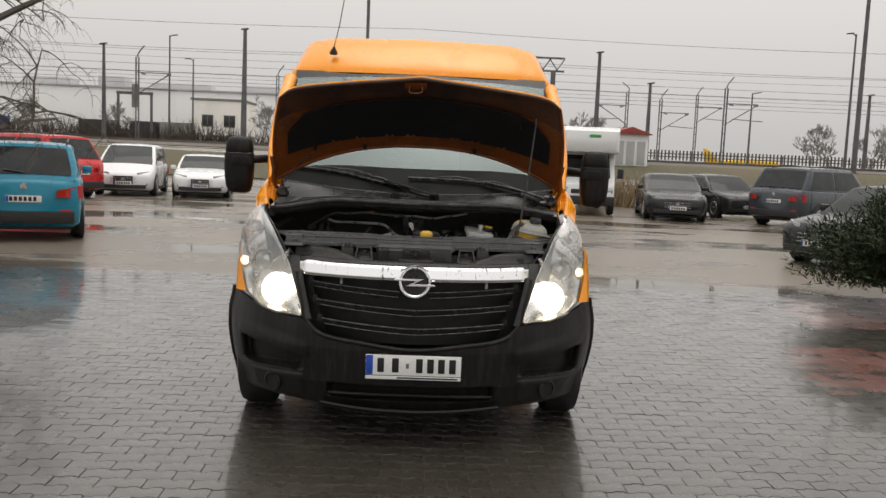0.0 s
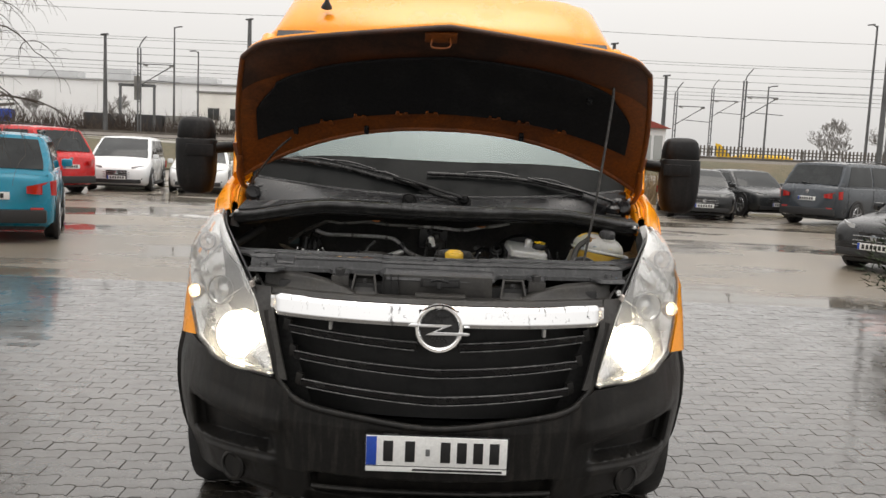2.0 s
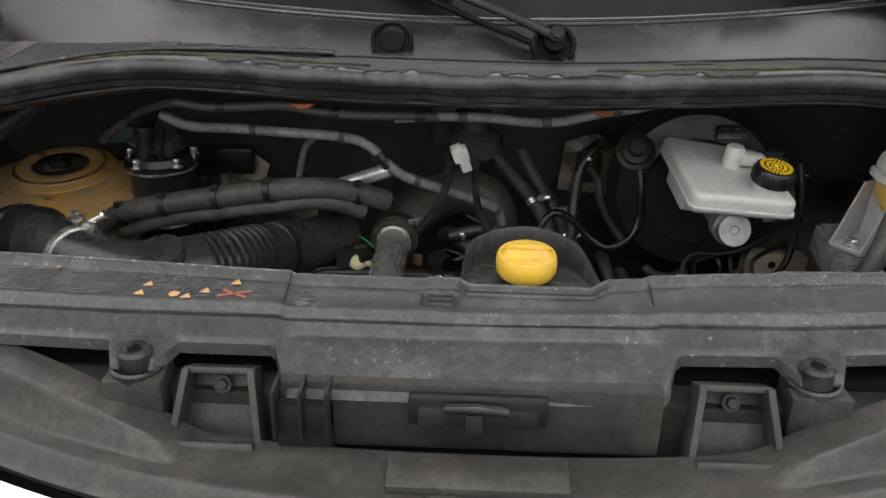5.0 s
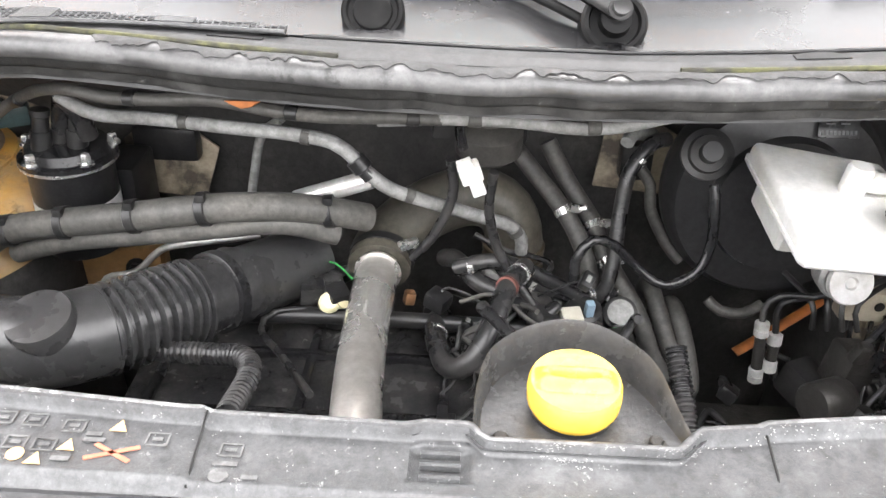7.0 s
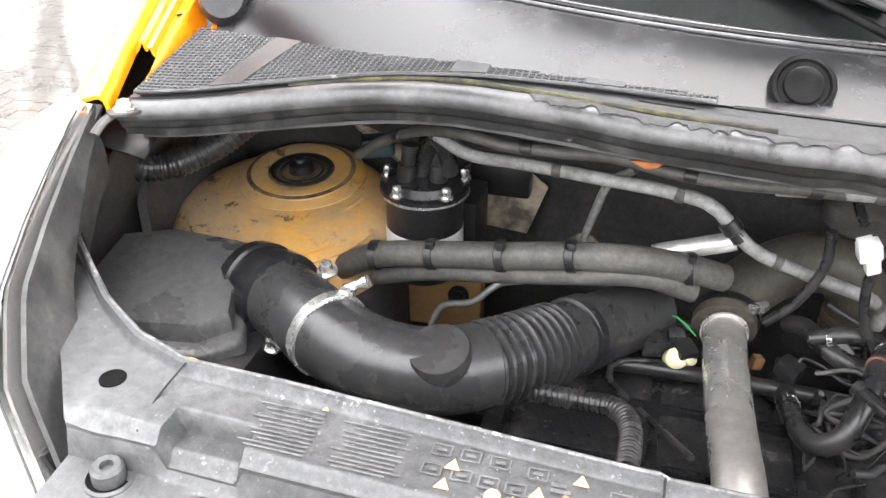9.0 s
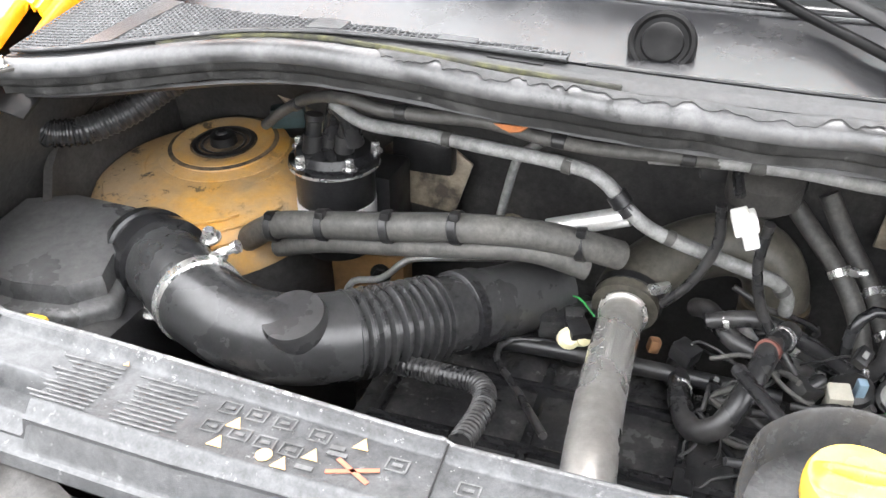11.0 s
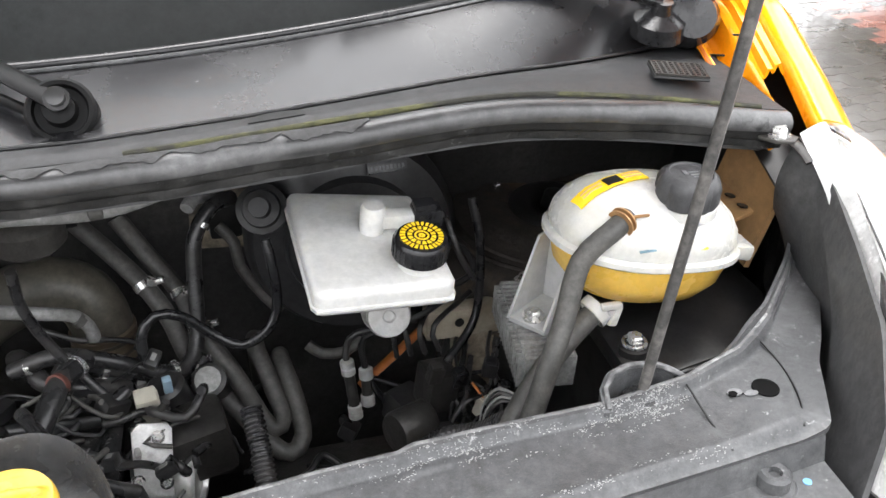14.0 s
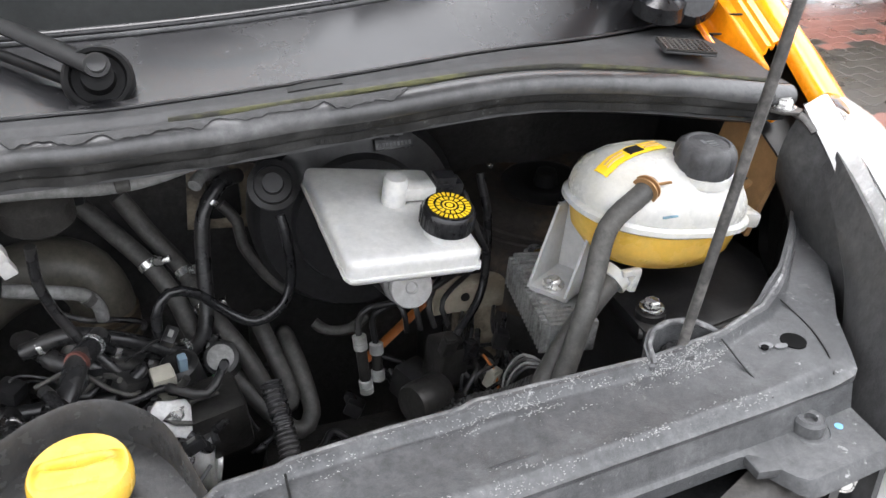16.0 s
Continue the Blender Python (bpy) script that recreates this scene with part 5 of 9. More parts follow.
def on_slam(x, y, lift=.0012):
    y0 = between(x, FRONT_X, FRONT_Y)
    return slam_at(x, min(1, max(0, (y - y0) / (slam_rear(x) - y0)))) + V(0, 0, lift)


for x, y in ((-.722, 4.914), (.706, 4.961)):
    part("panel_hole", lathe([(.0125, -.001), (.0125, .0010), (.0115, .0012), (0, .0012)], on_slam(x, y, .0006), (0, 0, 1), 24), void_black, slam)
for x, y, a, b, mat in ((.6885, 4.9565, .0072, .0036, label_pale), (.682, 4.9600, .0030, .0024, grey_plastic), (.6745, 4.9610, .0075, .0050, label_pale), (.6715, 4.9590, .0042, .0036, void_black)):
    part("panel_slot", prism([(a * math.cos(k * .5), b * math.sin(k * .5)) for k in range(13)], 0, .0012 if mat != void_black else .0016, 0, Matrix.Translation(on_slam(x, y, .0006))), mat, slam)
for line in (((.738, 5.043), (.742, 5.005), (.738, 4.972), (.726, 4.935), (.715, 4.912)), ((.633, 4.975), (.635, 4.933), (.638, 4.899)), ((-.66, 4.940), (-.668, 4.90), (-.665, 4.862)), ((-.224, 4.916), (-.224, 4.852)), ((.207, 4.935), (.207, 4.857))):
    part("panel_seam", tube([on_slam(x, y, .0004) for x, y in line], .0011, 5, .012), print_and_gap_black, slam)
LOOP = [(.550, 4.957), (.553, 4.976), (.564, 4.989), (.584, 4.996), (.612, 4.997), (.640, 4.988)]
part("rod_bracket", sheet(lambda u, v: (lambda p: V(p.x, p.y, 1.140 + (.040 * math.sin(math.pi * min(1, .12 + .80 * u)) ** .5) * v))(along([(x, y, 0) for x, y in LOOP], u)), 30, 6, .005), grey_plastic, slam)
part("rod_boss", lathe([(.017, -.010), (.017, .006), (.0145, .009), (.0105, .009), (.0095, .004)], (.590, 4.980, 1.146), (0, -.25, .97), 24), grey_plastic, slam)
part("rod_socket", lathe([(.0098, .0), (.0098, .006), (0, .006)], (.590, 4.980, 1.146), (0, -.25, .97), 20), void_black, slam)
part("bracket_floor", prism([(x, y) for x, y in LOOP] + [(.640, 4.972), (.560, 4.950)], 1.140, 1.146, .001), grey_plastic, slam)
part("bracket_lip", tube([(lambda p, h: V(p.x, p.y, 1.140 + h))(along([(x, y, 0) for x, y in LOOP], u), .040 * math.sin(math.pi * min(1, .12 + .80 * u)) ** .5) for u in np.linspace(.02, .98, 20)], .0032, 6, .01), chalk_lip, slam)
for x, w in ((-.043, .020),):
    for dy in (-.012, .0, .012):
        part("pocket_rib", box((x, 4.883 + dy + .015 * (x > 0), 1.1535), (w * 1.5, .004, .006), .001), grey_plastic, slam)
part("rear_flange", sheet(lambda u, v: slam_at(.66 + .262 * u, 1.0) + V(.002 * v, .004 * v, -.004 + .018 * v * smooth(0, .3, u)), 30, 4, .004), grey_plastic, slam)
salt = surface("dried_salt", (0.324, 0.324, 0.3195), .8, grain=(0.225, 0.225, 0.2205), grain_scale=300, grain_amount=.6)
salt_rng = random.Random(17)
flecks = []


def salt_fleck(x, v, w):
    y0, y1 = between(x, FRONT_X, FRONT_Y), slam_rear(x)
    p = on_slam(x, y0 + (y1 - y0) * v, .0002)
    ring = [(w * salt_rng.uniform(.5, 1.9) * math.cos(a), w * salt_rng.uniform(.3, 1.0) * math.sin(a)) for a in np.linspace(0, 5.4, 6)]
    flecks.append(moved(prism(ring, 0, .0005), Matrix.Translation(p) @ pose(0, 0, 0, 0, 0, salt_rng.uniform(-30, 30))))


for k in range(260):
    salt_fleck(salt_rng.uniform(-.6, .70), salt_rng.uniform(.05, .95), salt_rng.uniform(.0002, .0005))
for k in range(95):
    cx = salt_rng.choice((salt_rng.gauss(.585, .022), salt_rng.uniform(.34, .63), salt_rng.uniform(.40, .62), salt_rng.uniform(.0, .40)))
    cv = salt_rng.choice((salt_rng.gauss(.88, .06), salt_rng.gauss(.80, .08), salt_rng.gauss(.90, .04), salt_rng.gauss(.12, .05)))
    lean = salt_rng.uniform(-.6, .6)
    for j in range(salt_rng.randint(8, 26)):
        d = salt_rng.gauss(0, .009)
        salt_fleck(cx + d, min(.985, max(.03, cv + lean * d * 4 + salt_rng.gauss(0, .016))), salt_rng.uniform(.0002, .00065) * (1.8 if salt_rng.random() < .1 else 1))
tagged(part("salt_crust", merge(*flecks), salt, slam, "dried white salt flecks"), kind="stuff")
# printed signs on the cover
faded_print = surface("faded_print", (.13, .13, .13), .6, grain=(.09, .09, .09), grain_scale=200, grain_amount=.7, stain=(.06, .06, .06), stain_amount=.7, stain_scale=30)


def sign(x, y, w, h, mat, shape="bar", rot=0):
    x, y = x - .020, y - .018
    if shape == "tri":
        me = prism([(-w / 2, -h / 2), (w / 2, -h / 2), (0, h / 2)], 0, .0006)
    elif shape == "disc":
        me = prism([(w / 2 * math.cos(a * math.pi / 9), h / 2 * math.sin(a * math.pi / 9)) for a in range(18)], 0, .0006)
    elif shape == "frame":
        t = .0014
        me = merge(*[box(c, s) for c, s in (((0, h / 2, 0), (w, t, .0008)), ((0, -h / 2, 0), (w, t, .0008)), ((w / 2, 0, 0), (t, h, .0008)), ((-w / 2, 0, 0), (t, h, .0008)), ((0, 0, 0), (w * .5, h * .28, .0008)))])
    else:
        me = box((0, 0, 0), (w, h, .0008))
    zz = on_slam(x, y, .0014).z
    return part("printed_sign", moved(me, Matrix.Translation((x, y, zz)) @ pose(0, 0, 0, 0, 0, rot)), mat, slam)


for k in range(11):
    sign(-.525 + .004 * (k % 3), 4.938 - .0052 * k, .062 - .008 * ((k * 7) % 3), .0016, faded_print, rot=-1)
    sign(-.445 + .004 * (k % 2), 4.934 - .0052 * k, .062 - .008 * ((k * 5) % 3), .0016, faded_print, rot=-1)
for x, y, k in ((-.385, 4.925, "frame"), (-.360, 4.924, "frame"), (-.335, 4.923, "frame"), (-.388, 4.903, "frame"), (-.363, 4.902, "frame"), (-.340, 4.900, "frame"), (-.318, 4.899, "frame"), (-.236, 4.910, "frame"), (-.180, 4.907, "frame"), (-.303, 4.919, "frame")):
    sign(x, y, .016, .012, faded_print, k)
for x, y in ((-.372, 4.912), (-.375, 4.889), (-.300, 4.900), (-.268, 4.921), (-.318, 4.884), (-.496, 4.944)):
    sign(x, y, .013 if x > -.45 else .006, .012 if x > -.45 else .005, warn_orange, "tri")
sign(-.334, 4.887, .013, .013, warn_orange, "disc")
sign(-.265, 4.894, .040, .0035, warn_red, rot=20)
sign(-.265, 4.894, .034, .0035, warn_red, rot=-28)
for x, y, w in ((-.181, 4.893, .018), (-.181, 4.880, .012), (-.160, 4.880, .012), (-.285, 4.912, .012), (-.283, 4.906, .016), (-.300, 4.885, .014)):
    sign(x, y, w, .004, faded_print)
sign(-.183, 4.880, .014, .014, faded_print, "disc")

apron = part("grille_apron", sheet(lambda u, v: (lambda x: V(x, front_y(x, 1.02) + .002 + .115 * v * (1 - .10 * abs(x)), 1.018 + .022 * smooth(0, .25, v) + .018 * smooth(.25, .9, v) * smooth(.26, .60, abs(x)) + .028 * smooth(.50, .62, v) * smooth(.28, .52, abs(x)) + .012 * smooth(.42, .52, v) * smooth(.30, .36, abs(x)) - .004 * smooth(.2, .5, v) * (1 - smooth(.30, .42, abs(x)))))(-.68 + 1.36 * u), 140, 40, .008), apron_plastic, van, "dusty dark plastic apron above the grille")
part("grille_ledge", box((0.005, 4.706, 1.043), (.19, .05, .014), .004, (5, 0, 0)), apron_plastic, apron)
for s in (-1, 1):
    part("apron_side", sheet(lambda u, v, s=s: V(s * (.645 + .10 * u + .06 * v), front_y(.66, 1.0) + .03 + .16 * u + .05 * v, .99 + .09 * v + .05 * u), 8, 6, .008), apron_plastic, apron)
    BR = Matrix.Translation((s * .287, 4.772, 1.036)) @ pose(0, 0, 0, 62, 0, 0)
    br = part("apron_bracket", prism([(-.050, -.012), (.050, -.012), (.038, .070), (-.038, .070)], -.030, -.022, .002, BR), apron_plastic, apron)
    for k in (-1, 1):
        part("bracket_cheek", prism([(k * .054, -.014), (k * .045, -.014), (k * .032, .072), (k * .041, .072)][::k], -.030, .014, .003, BR), apron_plastic, br)
    part("bracket_top", prism([(-.041, .066), (.041, .066), (.041, .074), (-.041, .074)], -.030, .008, .003, BR), apron_plastic, br)
    part("bracket_floor", prism([(-.048, -.016), (.048, -.016), (.046, -.006), (-.046, -.006)], -.030, .030, .003, BR), apron_plastic, br)
    part("bracket_screw", bolt((s * .287, 4.806, 1.078), (0, -.9, .4), .007, .007), black_plastic, br)
    part("lamp_side_bracket", sheet(lambda u, v, s=s: V(s * (.70 + .06 * v), 4.85 + .16 * u, .97 + .14 * v - .03 * u), 5, 5, .006), black_plastic, apron)
    part("bracket_screw", bolt((s * .715, 4.865, 1.06), (-s * .5, -.8, .3), .008, .008), steel, apron)
lock = part("lock_carrier", box((-.005, 4.795, 1.068), (.42, .05, .085), .006), apron_plastic, van)
part("lock_slot", box((.004, 4.766, 1.086), (.15, .02, .034), .003), print_and_gap_black, lock)
part("lock_plate", box((.004, 4.757, 1.082), (.13, .012, .022), .003), black_plastic, lock)
part("lock_catch", tube([(-.03, 4.752, 1.094), (.0, 4.745, 1.10), (.035, 4.752, 1.092)], .006, 8, .01), satin_black, lock)
part("lock_lever", box((.0, 4.750, 1.078), (.02, .014, .03), .003), satin_black, lock)
part("carrier_box", box((-.185, 4.768, 1.055), (.060, .03, .07), .003), print_and_gap_black, lock)
for x in (-.214, -.185, -.157):
    part("carrier_rib", box((x, 4.758, 1.085), (.004, .04, .06), .001), black_plastic, lock)
part("cooling_pack", box((0, 4.83, .82), (1.24, .05, .50), .01), surface("radiator_fins", (0.02, 0.02, 0.02), 0.6, 0.3, grain=(.05, .05, .05), grain_scale=500, stretch=(1, 1, 8)), van)
# Near-black colour puts the deep shade of the gap onto this beam.
part("front_crossmember", box((0, 4.90, 1.04), (1.30, .05, .05), .008), liner_and_gap_dark, van)


# ---------------------------------------------------------------- engine bay
part("firewall", sheet(lambda u, v: V(-.98 + 1.96 * u, 5.68 + .025 * math.sin(9 * u) * math.sin(5 * v) - .10 * v ** 6, .45 + .84 * v), 40, 20, .02), firewall_mat, van)
part("bay_floor", box((0, 5.33, .50), (1.3, .66, .03), .005), black_plastic, van)
for s in (-1, 1):
    part("inner_wing", sheet(lambda u, v, s=s: V(s * (.90 + .09 * smooth(0, .35, u)), 5.21 + .49 * u, .50 + (.55 + .16 * u) * v), 12, 10, .012, flip=s < 0), wing_shell if s < 0 else black_plastic, van)
    part("inner_wing_front", sheet(lambda u, v, s=s: V(s * (.66 + .24 * u), 4.90 + .20 * u, .55 + .50 * v), 6, 6, .01), black_plastic, van)
part("firewall_patch", prism([(-.05, -.06), (.06, -.07), (.09, .02), (.05, .05), (-.02, .06), (-.06, .03)], 0, .006, .001, Matrix.Translation((-.515, 5.645, 1.02)) @ pose(0, 0, 0, 90, 0, 0)), cream_metal, van)
part("firewall_connector", box((-.50, 5.625, 1.055), (.10, .03, .055), .008), black_plastic, van)
part("firewall_grommet", lathe([(.028, 0), (.028, .008), (.018, .012), (0, .012)], (-.36, 5.655, .93), (0, -1, 0), 20), cream_metal, van)
part("firewall_patch", prism([(-.06, -.05), (.05, -.06), (.06, .04), (.01, .07), (-.05, .05)], 0, .006, .001, Matrix.Translation((.222, 5.645, 1.055)) @ pose(0, 0, 0, 90, 0, 0)), cream_metal, van)
part("firewall_connector", box((.22, 5.625, 1.06), (.05, .03, .06), .008), black_plastic, van)

# strut towers
def tower(name, label, mat, cx, cy, top, k, back=0):
    t = thing(name, (cx, cy, .5), label, "strut tower")
    lean = (0, -.10, 1)
    part("tower_body", lathe([(.270 * k, top - .60), (.269 * k, top - .595), (.266 * k, top - .585), (.255 * k, top - .555), (.238 * k, top - .535), (.215 * k, top - .526), (.10 * k, top - .522)], (cx, cy, .5), lean, 48), mat, t)
    # Lower tower is a dark copy: its shade is put into the colour.
    part("tower_skirt", lathe([(.27 * k, 0), (.268 * k, top - .62), (.262 * k, top - .598), (.20 * k, top - .598)], (cx, cy, .5), lean, 40), firewall_mat, t)
    if back:
        k *= .74
    part("tower_top", lathe([(.205 * k, -.012), (.200 * k, -.003), (.165 * k, .002), (.155 * k, .009), (.135 * k, .010), (.105 * k, .007), (.092 * k, .003), (.090 * k, -.03)], (cx, cy - .01 + back, top + .1 * back - .016), lean, 44), mat, t)
    part("strut_bearing", lathe([(.090 * k, .004), (.082 * k, .006), (.066 * k, .010), (.045 * k, .004), (.026 * k, .004), (.020 * k, .026), (.012 * k, .030), (0, .030)], (cx, cy - .01 + back, top + .1 * back - .018), lean, 30), black_plastic, t)
    part("pressed_step", tube([(cx + .225 * k * math.cos(a), cy - .004 + .225 * k * math.sin(a), top - .026 + .0225 * k * math.sin(a)) for a in np.linspace(3.3, 6.1, 12)], .006, 8, .02), mat, t)
    for j in range(0 if back else 3):
        a = 2.1 * j + .4
        part("strut_nut", bolt((cx + .120 * k * math.cos(a), cy - .01 + .120 * k * math.sin(a), top - .004), lean, .007, .009), steel, t)
    return t


left_tower = tower("strut_tower", "rust-stained orange strut tower with black bearing", orange_dusty, -.815, 5.54, 1.068, .70, .022)


def tower_band(a0, a1, r0, r1, lift):
    """A stretch of the tower's rounded front edge, between two radii."""
    def at(u, v):
        a = a0 + (a1 - a0) * u
        fade = math.sin(math.pi * u) ** .5
        r = .7 * (r0 + (r1 - r0) * (.5 + (v - .5) * fade * (1 + .10 * math.sin(9 * a))))
        z = between(r / .7, [.10, .215, .238, .255, .266, .269], [-.022, -.026, -.035, -.055, -.085, -.095])
        return V(-.815 + r * math.cos(a), 5.486 + r * math.sin(a), 1.065 + z + .10 * r * math.sin(a) + lift)
    return at


dirt = surface("oily_dirt", (.028, .023, .018), .8, grain=(.10, .075, .05), grain_scale=90, grain_amount=.8, stain=(.18, .13, .08), stain_amount=.9, stain_scale=22, stain_lo=.46, stain_hi=.58, bump=.3, bump_scale=150)
part("strut_hole", lathe([(.050, -.004), (.050, .0088), (.044, .0092), (.040, .006), (.022, .005), (.020, .020), (.010, .024), (0, .024)], (-.815, 5.552, 1.0545), (0, -.10, 1), 36), print_and_gap_black, left_tower)
part("dirt_ring", lathe([(.088, .0062), (.084, .0078), (.066, .0085), (.055, .0065), (.0475, .0)], (-.815, 5.552, 1.0545), (0, -.10, 1), 40), dirt, left_tower)
for r0, a0, a1 in ((.215, 3.7, 5.6), (.236, 4.3, 6.0), (.252, 4.5, 6.1)):
    ripple = tower_band(a0, a1, r0, r0 + .002, .0035)
    part("pressed_ripple", tube([ripple(u, .5) for u in np.linspace(0, 1, 24)], .0022, 6, .02), orange_dusty, left_tower)
part("tower_rear_rib", tube([(-.99, 5.665, 1.165), (-.88, 5.668, 1.150), (-.76, 5.662, 1.115), (-.66, 5.64, 1.06)], .022, 8, .03, flat=.6), cream_metal, left_tower)
tower("strut_tower", "dusty dark strut tower beside the coolant tank", surface("dusty_tower_paint", (.035, .031, .027), .75, grain=(.06, .05, .04), grain_scale=60, stain=(.13, .095, .06), stain_amount=.75, stain_scale=9, stain_lo=.50, stain_hi=.62, bump=.25, bump_scale=90), .735, 5.60, 1.045, .8)

# engine block and cover
engine = thing("diesel_engine", (-.1, 5.15, .515), "dusty black diesel engine with plastic cover and wiring", "engine")
part("block", box((-.175, 5.18, .70), (.48, .36, .40), .03), black_plastic, engine)
oily_alloy = surface("oily_dark_alloy", (.05, .048, .045), .5, .6, grain=(.09, .085, .08), grain_scale=120, stain=(.02, .02, .02), stain_amount=.6, stain_scale=14, bump=.3, bump_scale=200)
part("gearbox", box((.38, 5.25, .66), (.34, .30, .28), .05), oily_alloy, engine)
cover_black = surface("dusty_cover_plastic", (.022, .022, .023), .20, grain=(.035, .035, .035), grain_scale=300, stain=(.085, .083, .08), stain_amount=.6, stain_scale=14, stain_lo=.46, stain_hi=.66, bump=.15, bump_scale=300, chips=(.2, .2, .19), chip_scale=60, chip_lo=.6)
cover = part("engine_cover", sheet(lambda u, v: V(-.43 + .50 * u, 5.02 + .33 * v, .925 - .05 * smooth(.15, 0, v) + .006 * math.sin(40 * u) * (v > .75)), 40, 16, .02), cover_black, engine, "dusty satin black plastic engine cover")
for y in (5.08, 5.17, 5.28):
    part("cover_rib", box((-.18, y, .929), (.46, .012, .012), .003), satin_black, cover)
for x in (-.40, -.22, -.05):
    part("cover_rib", box((x, 5.18, .928), (.012, .30, .010), .003), satin_black, cover)
part("cover_badge", box((-.05, 5.135, .935), (.03, .018, .006), .002), black_plastic, cover)
part("cover_badge", box((-.045, 5.165, .935), (.022, .022, .008), .002), black_plastic, cover)
part("injector_rail", tube([(-.40, 5.315, .955), (-.2, 5.32, .962), (.05, 5.325, .955)], .011, 10, .03), black_plastic, engine)
for i, x in enumerate((-.33, -.20, -.07, .03)):
    inj = part("injector", lathe([(.014, 0), (.014, .03), (.010, .035), (.010, .055), (0, .056)], (x, 5.345, .93), (0, .1, 1), 14), (black_plastic, black_plastic, black_plastic, black_plastic)[i], engine)
    part("injector_plug", box((x + .006, 5.335, .985), (.028, .03, .022), .005, (10, 0, 30 * i)), (black_plastic, black_plastic, black_plastic, black_plastic)[i], inj)
part("sensor_plug", merge(lathe([(.012, 0), (.014, .006), (.014, .024), (.009, .029), (0, .029)], (-.208, 5.338, .966), (.2, -.6, .6), 16), lathe([(.008, 0), (.009, .004), (.009, .018), (0, .020)], (-.194, 5.334, .972), (.5, -.5, .6), 14)), cream_plastic, engine, "cream plastic sensor plug")
part("injector_connector", merge(box((-.222, 5.368, .972), (.060, .036, .030), .006, (8, 4, 18)), box((-.236, 5.352, .990), (.022, .018, .012), .003, (8, 4, 18)), box((-.206, 5.362, .990), (.022, .018, .012), .003, (8, 4, 18))), cover_black, engine)
part("cable_ring", tube([(-.250, 5.375, .985), (-.235, 5.392, .996), (-.205, 5.390, .998), (-.180, 5.372, .986)], .0014, 6, .01), green_plastic, engine)
part("sensor_plug", box((-.102, 5.348, .978), (.014, .014, .018), .003, (0, 12, 20)), copper_brown, engine, "brown plastic sensor plug")

# oil filler with its collar
filler = thing("oil_filler", (.062, 4.97, 1.02), "yellow oil filler cap in a black plastic collar", "oil filler")


collar_plastic = surface("wet_black_plastic", (0.0455, 0.0455, 0.0462), .30, grain=(0.035, 0.035, 0.035), grain_scale=300, stain=(0.042, 0.042, 0.042), stain_amount=.5, stain_scale=20, bump=.15, bump_scale=120)


COLLAR = [(-.020, 4.915), (-.019, 4.950), (-.008, 4.985), (.018, 5.014), (.050, 5.030), (.078, 5.028), (.104, 5.010), (.126, 4.980), (.140, 4.948), (.150, 4.920), (.145, 4.908), (.110, 4.902), (.060, 4.900), (.010, 4.902), (-.014, 4.906)]
COLLAR_LINE = spline([(x, y, 0) for x, y in COLLAR + COLLAR[:1]], .006)


def collar_ring(z, grow, rise):
    out = []
    for p in COLLAR_LINE[:-1]:
        back = smooth(4.915, 4.99, p.y)
        q = V(.063, 4.945, 0).lerp(p, grow)
        out.append(V(q.x, q.y, z + rise * back))
    return out


part("collar", loft([collar_ring(1.06, .97, 0), collar_ring(1.148, .985, .014), collar_ring(1.158, 1.0, .026), collar_ring(1.161, .990, .026), collar_ring(1.159, .968, .024), collar_ring(1.153, .950, .010), collar_ring(1.151, .92, 0), collar_ring(1.1505, .6, 0), collar_ring(1.150, .2, 0)]), collar_plastic, filler)
part("filler_neck", lathe([(.033, 0), (.033, .010), (.030, .010)], (.060, 4.956, 1.148), (0, -.05, 1), 36), black_plastic, filler)
CAP = pose(.060, 4.956, 1.156, 4, 0, 0)
cap = part("filler_cap", moved(lathe([(.030, 0), (.0345, .002), (.0375, .008), (.0380, .018), (.0372, .025), (.0352, .0285), (.030, .0285)], (0, 0, 0), (0, 0, 1), 56), CAP), yellow_cap, filler, "yellow plastic screw cap")


def cap_top(u, v):
    """The domed top with one broad raised bar across it and a hollow on the far side of the bar."""
    a, r = -2 * math.pi * u, .0355 * max(v, .01)
    x, y = r * math.cos(a), r * math.sin(a)
    bar = .0085 * math.exp(-((y + .001) / .0100) ** 4) * (1 - smooth(.022, .034, abs(x)))
    hollow = .0085 * math.exp(-((y + .0030 - 7 * x * x) / .0030) ** 2) * (1 - smooth(.018, .030, abs(x)))
    dish = .0025 * math.exp(-((abs(y) - .019) / .008) ** 2)
    return CAP @ V(x, y, .0283 + .0025 * (1 - v * v) + bar - hollow - dish * (1 - v ** 4))


part("cap_top", sheet(cap_top, 72, 36, .002), yellow_cap, cap)
for x, y in ((.002, 4.916), (.122, 4.920)):
    part("collar_bolt", bolt((x, y, 1.1515), (0, 0, 1), .0060, .006), oily_alloy, filler)

# air filter box and intake duct
dusty_black = surface("dusty_black_panel", (0.058, 0.058, 0.0588), .36, grain=(0.075, 0.075, 0.075), grain_scale=260, stain=(0.1092, 0.1079, 0.105), stain_amount=.65, stain_scale=11, stain_lo=.32, stain_hi=.78, bump=.2, bump_scale=500, chips=(0.1428, 0.1428, 0.1386), chip_scale=60, chip_lo=.60)
airbox = thing("air_filter_box", (-.85, 5.20, .52), "dusty black plastic air filter box", "air filter box")
